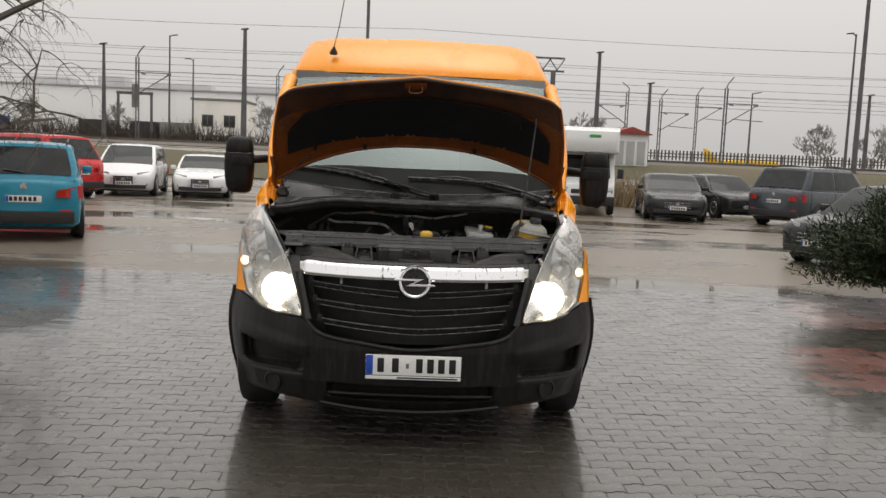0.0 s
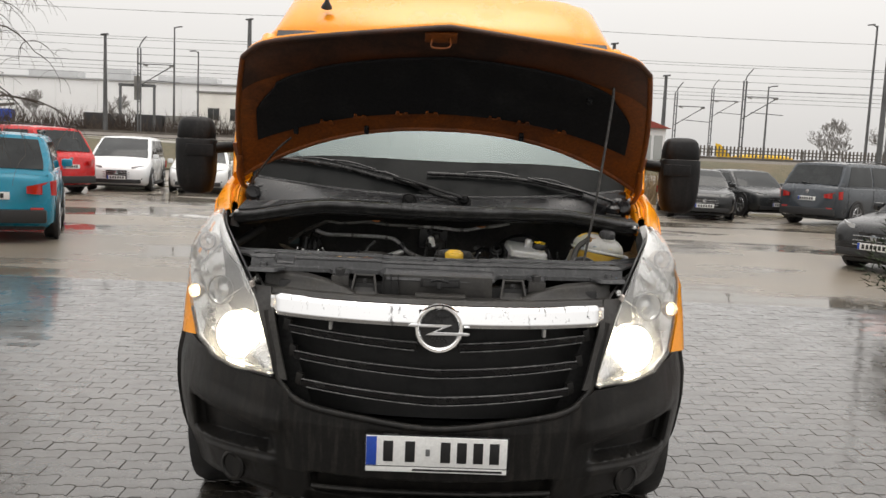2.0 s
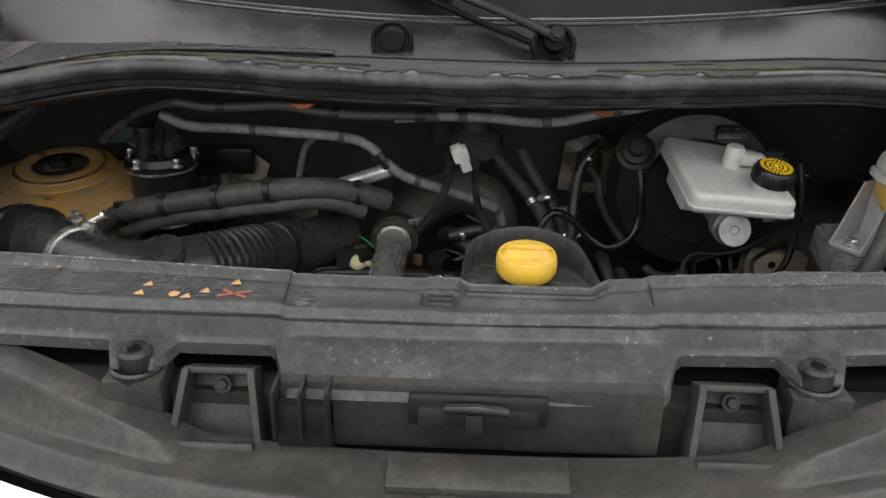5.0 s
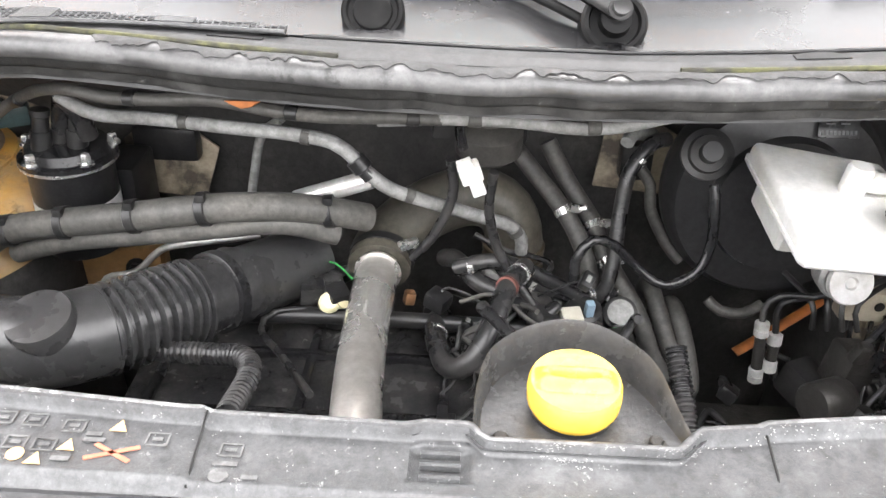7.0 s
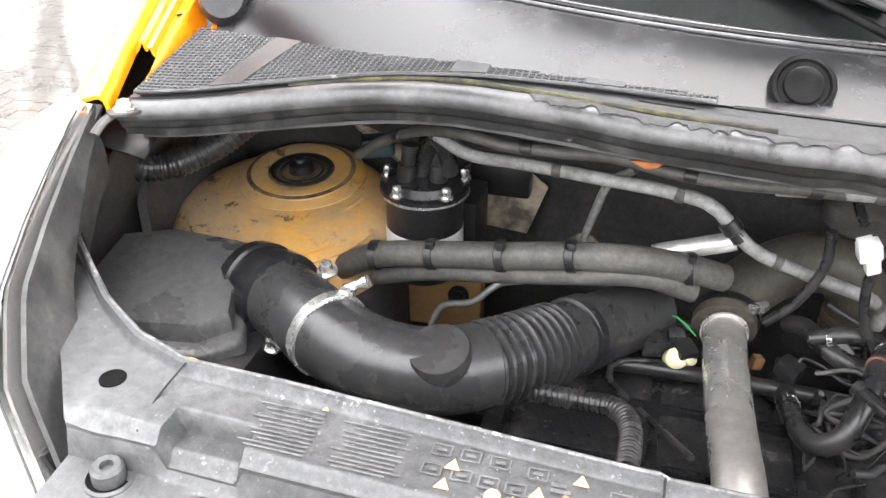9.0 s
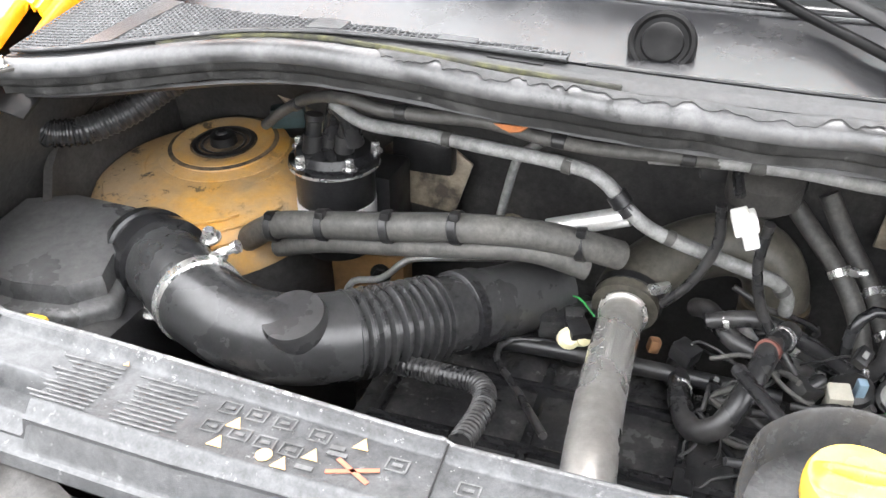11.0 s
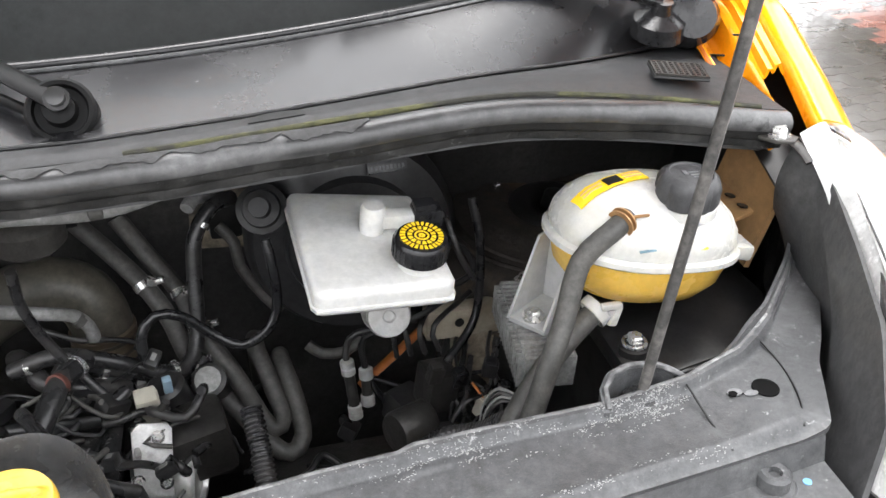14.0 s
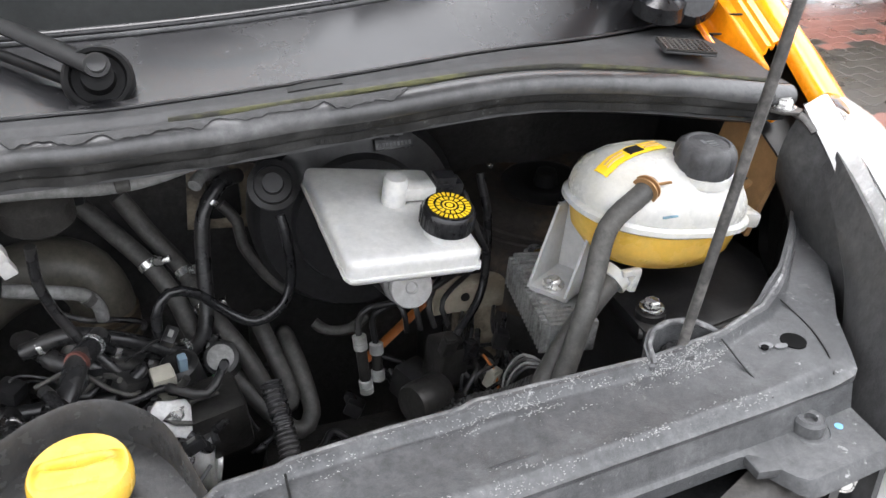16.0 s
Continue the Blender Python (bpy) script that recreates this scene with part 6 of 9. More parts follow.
part("box_body", box((-.80, 5.19, .78), (.20, .26, .48), .03), black_plastic, airbox)
part("box_lid", prism([(-.94, 5.125), (-.90, 5.085), (-.825, 5.080), (-.755, 5.095), (-.715, 5.14), (-.735, 5.185), (-.70, 5.235), (-.668, 5.275), (-.70, 5.305), (-.78, 5.33), (-.90, 5.335), (-.96, 5.31)], .985, 1.040, .012, None, 3), dusty_black, airbox)
part("box_lid_top", loft([[V(-.86 + kx * (x + .86), 5.23 + ky * (y - 5.23), z + .05 * (y - 5.23) - .06 * max(0, -.90 - x)) for x, y in ((-.955, 5.145), (-.90, 5.110), (-.83, 5.105), (-.765, 5.115), (-.735, 5.150), (-.752, 5.195), (-.715, 5.245), (-.70, 5.285), (-.74, 5.295), (-.80, 5.305), (-.90, 5.310), (-.97, 5.285))] for kx, ky, z in ((1.0, 1.0, 1.036), (.985, .985, 1.058), (.95, .95, 1.068), (.5, .5, 1.074))]), dusty_black, airbox)
for k in range(3):
    part("lid_clip", box((-.825 + .03 * k, 5.074, 1.006), (.006, .012, .03), .002), black_plastic, airbox)
part("outlet_collar", lathe([(.058, 0), (.060, .02), (.056, .022), (.056, .05), (.060, .052), (.060, .07)], (-.760, 5.262, 1.036), (.72, -.46, .12), 32), satin_black, airbox)
for x, y, z in ((-.650, 5.252, 1.080), (-.696, 5.175, 1.008)):
    part("lid_bolt", bolt((x, y, z), (0, -.3, 1), .009, .014), steel, airbox)
part("box_foot", box((-.66, 5.05, .955), (.14, .11, .06), .015), black_plastic, airbox)
part("dipstick_tab", box((-.725, 5.03, 1.085), (.026, .014, .010), .004), yellow_cap, airbox)

intake = thing("intake_duct", (-.5, 5.15, .93), "satin black rubber intake duct with corrugated section", "air duct")
DUCT = [(-.715, 5.232, 1.043), (-.670, 5.200, 1.050), (-.612, 5.162, 1.048), (-.538, 5.135, 1.045), (-.473, 5.138, 1.045), (-.423, 5.172, 1.040)]
duct = part("duct_elbow", tube(DUCT, .051, 26, .012), duct_rubber, intake)
part("duct_bellows", tube([(-.430, 5.167, 1.040), (-.395, 5.205, 1.033), (-.357, 5.255, 1.022)], .046, 26, .005, .007, .0125), duct_rubber, intake)
part("duct_end", tube([(-.362, 5.248, 1.024), (-.33, 5.298, 1.012), (-.29, 5.355, .998), (-.25, 5.42, .985)], .048, 26, .012, rfun=lambda s: .051 if .30 < s < .38 or s > .96 else .047), duct_rubber, intake)
part("duct_disc", lathe([(.036, -.02), (.036, .003), (.034, .007), (0, .0075)], (-.466, 5.122, 1.086), (-.06, -.30, .95), 32), duct_rubber, duct)
for c, d, r, name, mat in (((-.616, 5.166, 1.048), (.80, -.58, .02), .0535, "hose_clamp", steel), ((-.335, 5.288, 1.014), (.50, .82, -.2), .0505, "hose_band", satin_black)):
    d = Vector(d).normalized()
    band = part(name, lathe([(r, -.008), (r + .0015, -.007), (r + .0015, .007), (r, .008)], c, d, 36), mat, intake)
part("clamp_screw", merge(lathe([(.006, 0), (.006, .022), (.008, .024), (.008, .030), (0, .030)], (-.602, 5.195, 1.098), (.6, .1, .3), 12), box((-.598, 5.190, 1.098), (.018, .014, .010), .002)), steel, intake)

# fuel filter
filt = thing("fuel_filter", (-.59, 5.48, .95), "black cylindrical fuel filter with bolted lid", "fuel filter")
part("canister", lathe([(.055, 0), (.058, .01), (.058, .13), (.050, .135)], (-.588, 5.485, .955), (0, 0, 1), 32), black_plastic, filt)
part("canister_label", lathe([(.0588, 0), (.0588, .050)], (-.588, 5.485, .985), (0, 0, 1), 32), label_white, filt)
lid = part("lid", lathe([(.060, 0), (.066, .002), (.066, .012), (.058, .014), (.054, .026), (.03, .030), (0, .031)], (-.588, 5.485, 1.088), (0, 0, 1), 32), satin_black, filt)
part("lid_band", lathe([(.0668, 0), (.0668, .004)], (-.588, 5.485, 1.090), (0, 0, 1), 32), steel, lid)
for k in range(5):
    a = 1.257 * k + .5
    part("lid_bolt", bolt((-.588 + .060 * math.cos(a), 5.485 + .060 * math.sin(a), 1.104), (0, 0, 1), .007, .014), steel, lid)
for x, y in ((-.610, 5.46), (-.565, 5.47), (-.60, 5.51)):
    part("lid_nozzle", lathe([(.014, 0), (.014, .03), (.011, .03), (.011, .05), (.013, .052), (.013, .06)], (x, y, 1.110), (.1, .1, 1), 16), black_plastic, lid)
part("filter_plug", box((-.665, 5.50, 1.145), (.05, .03, .03), .006, (0, 0, 25)), surface("teal_black_plastic", (.02, .04, .04), .45, stain=(.05, .07, .07), stain_amount=.5), filt)
part("filter_bracket", box((-.54, 5.56, 1.0), (.05, .09, .12), .01), black_plastic, filt)
part("bracket_plate", box((-.575, 5.565, .855), (.13, .05, .10), .006, (0, 0, 4)), brown_metal, filt)
part("bracket_bolt", bolt((-.545, 5.535, .875), (0, -1, .2), .012, .012), black_plastic, filt)

# hoses and lines: a few turning points each
LINES = {
    'bundle_up': [(-0.697, 5.390, 0.988), (-0.623, 5.360, 1.044), (-0.536, 5.340, 1.072), (-0.439, 5.325, 1.095), (-0.350, 5.325, 1.110), (-0.264, 5.335, 1.112), (-0.204, 5.360, 1.095), (-0.160, 5.390, 1.071)],
    'bundle_lo': [(-0.625, 5.370, 1.005), (-0.538, 5.345, 1.043), (-0.440, 5.330, 1.066), (-0.349, 5.330, 1.080), (-0.261, 5.335, 1.089), (-0.196, 5.360, 1.062)],
    'line_up': [(-0.555, 5.430, 1.204), (-0.503, 5.410, 1.191), (-0.425, 5.400, 1.192), (-0.326, 5.385, 1.192), (-0.253, 5.375, 1.192), (-0.198, 5.370, 1.185), (-0.171, 5.366, 1.166), (-0.155, 5.364, 1.149), (-0.125, 5.366, 1.126), (-0.074, 5.375, 1.105), (-0.008, 5.395, 1.076), (0.027, 5.410, 1.057), (0.042, 5.415, 1.034), (0.043, 5.420, 1.012)],
    'conduit': [(-0.686, 5.470, 1.140), (-0.632, 5.440, 1.183), (-0.570, 5.400, 1.221), (-0.493, 5.330, 1.255), (-0.441, 5.320, 1.251), (-0.371, 5.305, 1.258), (-0.310, 5.295, 1.264), (-0.250, 5.288, 1.258), (-0.192, 5.285, 1.255), (-0.117, 5.290, 1.255), (-0.065, 5.300, 1.251)],
    'conduit2': [(-0.135, 5.300, 1.247), (-0.058, 5.300, 1.252), (0.016, 5.305, 1.250), (0.084, 5.310, 1.243), (0.132, 5.315, 1.245), (0.190, 5.320, 1.258), (0.248, 5.330, 1.265), (0.316, 5.340, 1.279)],
    'thin': [(-0.289, 5.500, 1.157), (-0.324, 5.520, 1.121), (-0.341, 5.530, 1.062), (-0.357, 5.540, 0.991)],
    'thin2': [(-0.326, 5.470, 0.987), (-0.426, 5.450, 0.980), (-0.463, 5.440, 0.973), (-0.498, 5.430, 0.942), (-0.544, 5.430, 0.927), (-0.562, 5.430, 0.887)],
    'alu': [(-0.251, 5.385, 1.095), (-0.154, 5.385, 1.130)],
    'elbow': [(-0.130, 5.400, 1.005), (-0.113, 5.430, 1.026), (-0.063, 5.460, 1.047), (-0.014, 5.480, 1.046), (0.021, 5.490, 1.015), (0.033, 5.490, 0.971)],
    'heat1': [(0.023, 5.560, 1.112), (0.061, 5.540, 1.073), (0.105, 5.500, 1.034), (0.133, 5.470, 0.993), (0.155, 5.440, 0.937), (0.205, 5.400, 0.878), (0.246, 5.362, 0.835), (0.272, 5.350, .822), (0.292, 5.368, .832), (0.288, 5.410, .870), (0.278, 5.445, .900), (0.274, 5.475, .900), (0.273, 5.500, .865), (0.273, 5.51, .78)],
    'heat2': [(0.078, 5.560, 1.113), (0.111, 5.540, 1.060), (0.151, 5.500, 1.013), (0.169, 5.460, 0.979), (0.210, 5.410, 0.928), (0.238, 5.383, 0.868), (0.254, 5.372, .850), (0.268, 5.388, .856), (0.256, 5.430, .890), (0.243, 5.465, .922), (0.241, 5.495, .922), (0.240, 5.520, .885), (0.240, 5.53, .80)],
    'vac': [(0.276, 5.400, 1.136), (0.280, 5.390, 1.108), (0.281, 5.380, 1.058), (0.267, 5.370, 1.023), (0.230, 5.370, 1.002), (0.193, 5.380, 1.020), (0.160, 5.380, 1.053), (0.128, 5.370, 1.065), (0.110, 5.360, 1.041), (0.110, 5.360, 1.006)],
    'hoseblk': [(-0.046, 5.360, 1.019), (0.009, 5.360, 1.033), (0.069, 5.370, 1.006), (0.125, 5.380, 0.970), (0.155, 5.400, 0.962), (0.171, 5.430, 0.990), (0.176, 5.460, 1.052), (0.185, 5.480, 1.110), (0.212, 5.500, 1.143), (0.238, 5.530, 1.137)],
    'greyloop': [(0.179, 5.500, 1.143), (0.191, 5.520, 1.148), (0.223, 5.550, 1.134)],
    'tankhose': [(0.648, 5.158, 1.240), (0.632, 5.147, 1.236), (0.593, 5.140, 1.206), (0.571, 5.120, 1.152), (0.553, 5.100, 1.126), (0.531, 5.085, 1.075), (0.505, 5.068, 1.015), (.49, 5.06, .95)],
    'tankhose2': [(0.632, 5.170, 1.121), (0.596, 5.150, 1.108), (0.557, 5.122, 1.094), (0.522, 5.106, 1.057), (0.499, 5.088, 1.032), (.475, 5.075, .97)],
    'abs1': [(0.423, 5.360, 1.001), (0.377, 5.360, 1.000), (0.362, 5.360, 0.980), (0.361, 5.350, 0.955), (0.366, 5.340, 0.878)],
    'abs2': [(0.504, 5.340, 1.054), (0.462, 5.360, 1.013), (0.401, 5.370, 0.989), (0.384, 5.370, 0.973), (0.386, 5.360, 0.932), (0.385, 5.350, 0.889)],
    'brakepipe': [(0.452, 5.290, 1.099), (0.496, 5.310, 1.087), (0.533, 5.340, 1.086), (0.530, 5.380, 1.096), (0.511, 5.400, 1.095)],
    'strap': [(0.409, 5.500, 0.818), (0.492, 5.520, 0.867), (0.561, 5.540, 0.918)],
    'cablewhite': [(0.212, 5.560, 1.081), (0.232, 5.550, 1.055), (0.235, 5.540, 1.022), (0.265, 5.530, 0.969), (0.287, 5.520, 0.947)],
    'rightcables': [(0.552, 5.420, 1.149), (0.559, 5.400, 1.081), (0.546, 5.380, 0.984), (0.495, 5.340, 0.945)],
    'frontcable': [(0.403, 5.160, 0.958), (0.448, 5.150, 0.987), (0.483, 5.130, 1.005), (0.506, 5.100, 1.043)],
    'sensorwire': [(-0.054, 5.360, 1.174), (-0.051, 5.360, 1.124), (-0.072, 5.360, 1.069), (-0.100, 5.370, 1.026)],
    'wire2': [(-0.003, 5.330, 1.175), (-0.005, 5.340, 1.115), (0.014, 5.350, 1.046), (0.059, 5.330, 0.986)],
    'wire3': [(-0.210, 5.330, 0.966), (-0.271, 5.310, 0.972), (-0.283, 5.280, 0.965), (-0.244, 5.220, 0.974), (-0.186, 5.100, 1.023)],
    'crankhose': [(-0.369, 5.180, 1.005), (-0.313, 5.170, 1.013), (-0.268, 5.150, 1.027), (-0.251, 5.110, 1.036), (-0.251, 5.030, 1.055)],
    'hose_low1': [(0.045, 5.345, 1.035), (0.024, 5.300, 1.038), (0.006, 5.250, 1.020), (-0.018, 5.215, .985), (-0.045, 5.225, .965), (-0.062, 5.270, .965), (-0.066, 5.33, .955), (-0.06, 5.38, .93)],
    'hose_low2': [(0.035, 5.380, 1.002), (0.096, 5.380, 0.978), (0.150, 5.400, 0.948), (0.172, 5.420, 0.955)],
    'hose_low3': [(-0.06, 5.43, .99), (-0.043, 5.400, 1.007), (-0.012, 5.355, 1.002), (.035, 5.345, .99), (.075, 5.37, .965), (.09, 5.41, .93)],
    'loop4': [(0.316, 5.450, 0.929), (0.334, 5.440, 0.917), (0.367, 5.440, 0.914), (0.394, 5.450, 0.924)],
    'fuelhoseL': [(-0.592, 5.480, 1.116), (-0.576, 5.470, 1.168), (-0.560, 5.450, 1.200)],
    'fuelhoseL2': [(-0.546, 5.470, 1.131), (-0.551, 5.460, 1.171), (-0.561, 5.450, 1.196)],
    'corrug': [(-0.985, 5.345, 1.145), (-0.970, 5.360, 1.132), (-0.934, 5.390, 1.130), (-0.890, 5.430, 1.147), (-0.852, 5.470, 1.174), (-0.81, 5.51, 1.20)],
}


def hose(name, key, r, mat, label, category="hose", n=12, **kw):
    p = LINES[key]
    ob = link(name, tube(p, r, n, .012, **kw), None, mat)
    return tagged(ob, label, category)


wrapped = thing("wrapped_hose_pair", LINES["bundle_up"][0], "pair of grey wrapped hoses tied with clips", "hose")
part("hose", tube(LINES["bundle_up"], .0185, 14, .012), hose_grey, wrapped)
part("hose", tube(LINES["bundle_lo"], .0145, 14, .012), hose_grey, wrapped)
for k in (1, 2, 3, 4, 6):
    p = V(*LINES["bundle_up"][k])
    part("hose_clip", lathe([(.0205, -.006), (.0215, -.005), (.0215, .005), (.0205, .006)], p, (1, -.06, .18), 18), black_plastic, wrapped)
    part("clip_buckle", box(p + V(0, -.010, .021), (.012, .012, .010), .002), black_plastic, wrapped)
def bands(owner, key, r, mat, ks, w=.006):
    """Clips or tape wound round a line at some of its points."""
    for k in ks:
        a, b = V(*LINES[key][k]), V(*LINES[key][k + 1])
        part("tape_band", lathe([(r, -w), (r + .0013, -w * .8), (r + .0013, w * .8), (r, w)], a.lerp(b, .4), b - a, 14), mat, owner)


bands(hose("breather_line", "line_up", .0088, tube_grey, "pale grey sleeved breather line above the engine", "pipe"), "line_up", .0088, hose_grey, (2, 4, 8, 11))
part("line_joint", lathe([(.013, 0), (.013, .016), (.010, .018), (.010, .03)], LINES["line_up"][6], (.5, -.05, -.6), 14), black_plastic, filt)
bands(hose("wiring_conduit", "conduit", .0075, hose_grey, "grey wiring conduit along the rubber seal", "cable"), "conduit", .0075, black_plastic, (1, 4, 7, 9), .008)
bands(hose("wiring_conduit", "conduit2", .0075, tube_grey, "pale wiring conduit along the rubber seal", "cable"), "conduit2", .0075, hose_grey, (1, 3, 5), .008)
hose("steel_line", "thin", .0065, tube_grey, "thin pale metal line on the firewall", "pipe")
hose("steel_line", "thin2", .0052, alu, "thin bare metal line beside the intake", "pipe")
hose("alloy_pipe", "alu", .0125, alu, "short bare aluminium pipe", "pipe")
boost = thing("boost_pipe", (-.13, 5.30, .96), "bare steel boost pipe with olive rubber elbow", "pipe")
part("pipe", tube([(-.146, 5.392, .998), (-.146, 5.30, 1.003), (-.143, 5.18, 1.010), (-.136, 5.08, 1.012), (-.128, 5.00, .985), (-.128, 4.96, .93)], .0275, 24, .012), pipe_steel, boost, "heat-stained bare steel pipe")
part("pipe_bead", lathe([(.0275, -.004), (.0315, -.002), (.0315, .002), (.0275, .004)], (-.146, 5.372, .999), (0, 1, 0), 28), pipe_steel, boost)
elbow = part("elbow", tube([(-.146, 5.385, .998), (-.140, 5.43, 1.010), (-.095, 5.475, 1.035), (-.035, 5.50, 1.050), (.012, 5.51, 1.035), (.036, 5.505, .995), (.038, 5.50, .93)], .042, 22, .015), turbo_hose, boost, "olive grey rubber elbow")
part("elbow_clamp", lathe([(.043, -.007), (.0445, -.006), (.0445, .006), (.043, .007)], (-.144, 5.405, 1.001), (.05, .95, .2), 28), black_plastic, boost)
for dz in (-.03, -.012, .006):
    part("elbow_band", lathe([(.043, -.006), (.0455, -.004), (.0455, .004), (.043, .006)], (.038, 5.502, .965 + dz), (0, 0, 1), 28), bronze, boost)
part("clamp_tab", box((-.108, 5.395, 1.03), (.03, .01, .014), .003, (0, 0, 35)), steel, boost)

canister = thing("vacuum_canister", (-.01, 5.47, 1.10), "dark grey vacuum valve with white sensor plug", "valve")
part("valve_body", lathe([(.030, 0), (.044, .012), (.044, .04), (.038, .046), (.020, .052), (.018, .075), (0, .076)], (-.008, 5.455, 1.135), (0, -.1, 1), 28), apron_plastic, canister)
part("valve_bracket", box((-.02, 5.50, 1.19), (.13, .03, .10), .008), black_plastic, canister)
part("sensor_plug", moved(merge(box((0, 0, .006), (.025, .018, .022), .003), box((.002, -.002, -.014), (.016, .013, .024), .0025), box((-.003, 0, .019), (.017, .014, .008), .002)), Matrix.Translation((-.029, 5.283, 1.192)) @ pose(0, 0, 0, 12, -20, 10)), white_plastic, canister, "white plastic sensor plug")
part("plug_wire", tube([(-.04, 5.292, 1.222), (-.045, 5.33, 1.235), (-.03, 5.40, 1.235), (.02, 5.45, 1.225)], .006, 8, .012), hose_black, canister)
for key, r in (("sensorwire", .0065), ("wire2", .0065), ("wire3", .0045)):
    hose("engine_wire", key, r, hose_black, "black sleeved engine wire", "cable", 8)
hose("breather_hose", "crankhose", .0115, hose_black, "black ribbed breather hose on the engine cover", "hose", 12, ribs=.0014, pitch=.007)
bands(hose("coolant_hose", "hose_low1", .0135, hose_black, "short black coolant hose with red clip", "hose"), "hose_low1", .0135, steel, (0, 5), .004)
bands(hose("coolant_hose", "hose_low2", .0125, hose_black, "black coolant hose behind the engine", "hose"), "hose_low2", .0125, steel, (0, 2), .004)
bands(hose("coolant_hose", "hose_low3", .0125, hose_black, "short black coolant hose", "hose"), "hose_low3", .0125, steel, (1, 3), .004)
part("hose_ring", lathe([(.0140, -.004), (.0148, 0), (.0140, .004)], (.021, 5.294, 1.038), (.4, .8, -.3), 18), surface("dull_red_plastic", (.12, .045, .035), .5), engine)
h1 = hose("heater_hose", "heat1", .0130, hose_grey, "grey rubber heater hose with steel clamps", "hose", 14)
h2 = hose("heater_hose", "heat2", .0130, hose_grey, "grey rubber heater hose with steel clamps", "hose", 14)
for owner, key, k in ((h1, "heat1", 2), (h1, "heat1", 4), (h2, "heat2", 2), (h2, "heat2", 3)):
    a, b = V(*LINES[key][k]), V(*LINES[key][k + 1])
    part("hose_clamp", merge(lathe([(.0135, -.006), (.0150, -.005), (.0150, .005), (.0135, .006)], a, b - a, 18), box(a + V(.012, -.014, .012), (.016, .010, .010), .002), lathe([(.005, 0), (.005, .012), (0, .012)], a + V(.018, -.014, .012), (1, -.2, .3), 8)), steel, owner)
hose("vacuum_hose", "vac", .0068, satin_black, "thin glossy black brake vacuum hose", "hose", 10)
bands(hose("fuel_hose", "hoseblk", .0105, hose_black, "black hose behind the engine", "hose"), "hoseblk", .0105, steel, (0, 3, 7), .004)
hose("fuel_hose", "greyloop", .0095, tube_grey, "short grey hose at the firewall", "hose")
hose("grey_cable", "cablewhite", .0085, hose_grey, "grey sleeved cable at the firewall", "cable")
hose("wiring_loom", "rightcables", .006, hose_black, "black wiring loom beside the brake reservoir", "cable", 8)
hose("wiring_loom", "frontcable", .012, hose_black, "black wiring loom near the gearbox", "cable", 10, ribs=.001, pitch=.006)
hose("fuel_hose", "fuelhoseL", .013, hose_black, "black hose on the fuel filter", "hose")
hose("fuel_hose", "fuelhoseL2", .013, hose_black, "black hose on the fuel filter", "hose")
hose("corrugated_hose", "corrug", .019, duct_rubber, "black corrugated hose beside the strut tower", "hose", 16, ribs=.002, pitch=.009)
hose("grey_cable", "loop4", .008, hose_grey, "grey cable loop below the brake booster", "cable", 8)

# brake booster, master cylinder, reservoir
boosterob = thing("brake_booster", (.40, 5.56, .95), "satin black brake booster drum", "brake booster")
part("drum", lathe([(.150, 0), (.155, .02), (.155, .05), (.148, .06), (.142, .075), (.10, .085), (.095, .10), (.05, .105), (0, .105)], (.400, 5.575, 1.058), (0, -1, .08), 48), booster_black, boosterob)
part("valve_seat", lathe([(.034, 0), (.034, .012), (.026, .014), (.024, .024), (.014, .026), (.013, .05), (0, .05)], (.278, 5.468, 1.145), (-.1, -.85, .5), 24), black_plastic, boosterob)
drum_label = part("drum_label", box((.452, 5.498, 1.178), (.056, .003, .026), .001, (-26, 0, 4)), satin_black, boosterob)
part("label_bars", moved(merge(*[box((-.022 + .0055 * k, -.002, -.006), (.0035, .001, .006)) for k in range(9)], *[box((-.012 + .02 * k, -.002, .006), (.012, .001, .002)) for k in range(2)]), pose(.452, 5.498, 1.178, -26, 0, 4)), label_pale, drum_label)
master = thing("brake_master_cylinder", (.40, 5.40, 1.02), "cast brake master cylinder under the white reservoir", "brake cylinder")
part("cylinder", lathe([(.030, 0), (.030, .02), (.024, .022), (.024, .16), (.030, .165), (.030, .19), (.026, .195), (0, .195)], (.402, 5.462, 1.085), (.02, -1, .02), 28), cast_alu, master)
part("cylinder_cap", lathe([(.026, 0), (.027, .004), (.025, .008), (.008, .008), (.006, .005), (0, .005)], (.406, 5.262, 1.090), (.02, -.9, .3), 28), alu, master)
for d in ((.45, 5.30, 1.098), (.45, 5.37, 1.095)):
    part("pipe_nut", lathe([(.009, 0), (.009, .02), (.006, .022), (.006, .03)], d, (1, -.3, .1), 6, 20), steel, master)
part("brake_pipe", tube(LINES["brakepipe"], .0045, 8, .01), black_plastic, master)
part("brake_pipe", tube(LINES["abs1"], .0045, 8, .01), black_plastic, master)
part("brake_pipe", tube(LINES["abs2"], .0045, 8, .01), black_plastic, master)
for key in ("abs1", "abs2"):
    a, b = [V(*p) for p in LINES[key][-2:]]
    sl = part("pipe_sleeve", tube([a.lerp(b, -.1), a.lerp(b, 1.0)], .0076, 12, .01), oily_alloy, master)
    for f in (-.06, .08, .84, .98):
        part("sleeve_ring", lathe([(.0078, -.0055), (.0098, -.004), (.0098, .004), (.0078, .0055)], a.lerp(b, f), b - a, 14), alu, master)

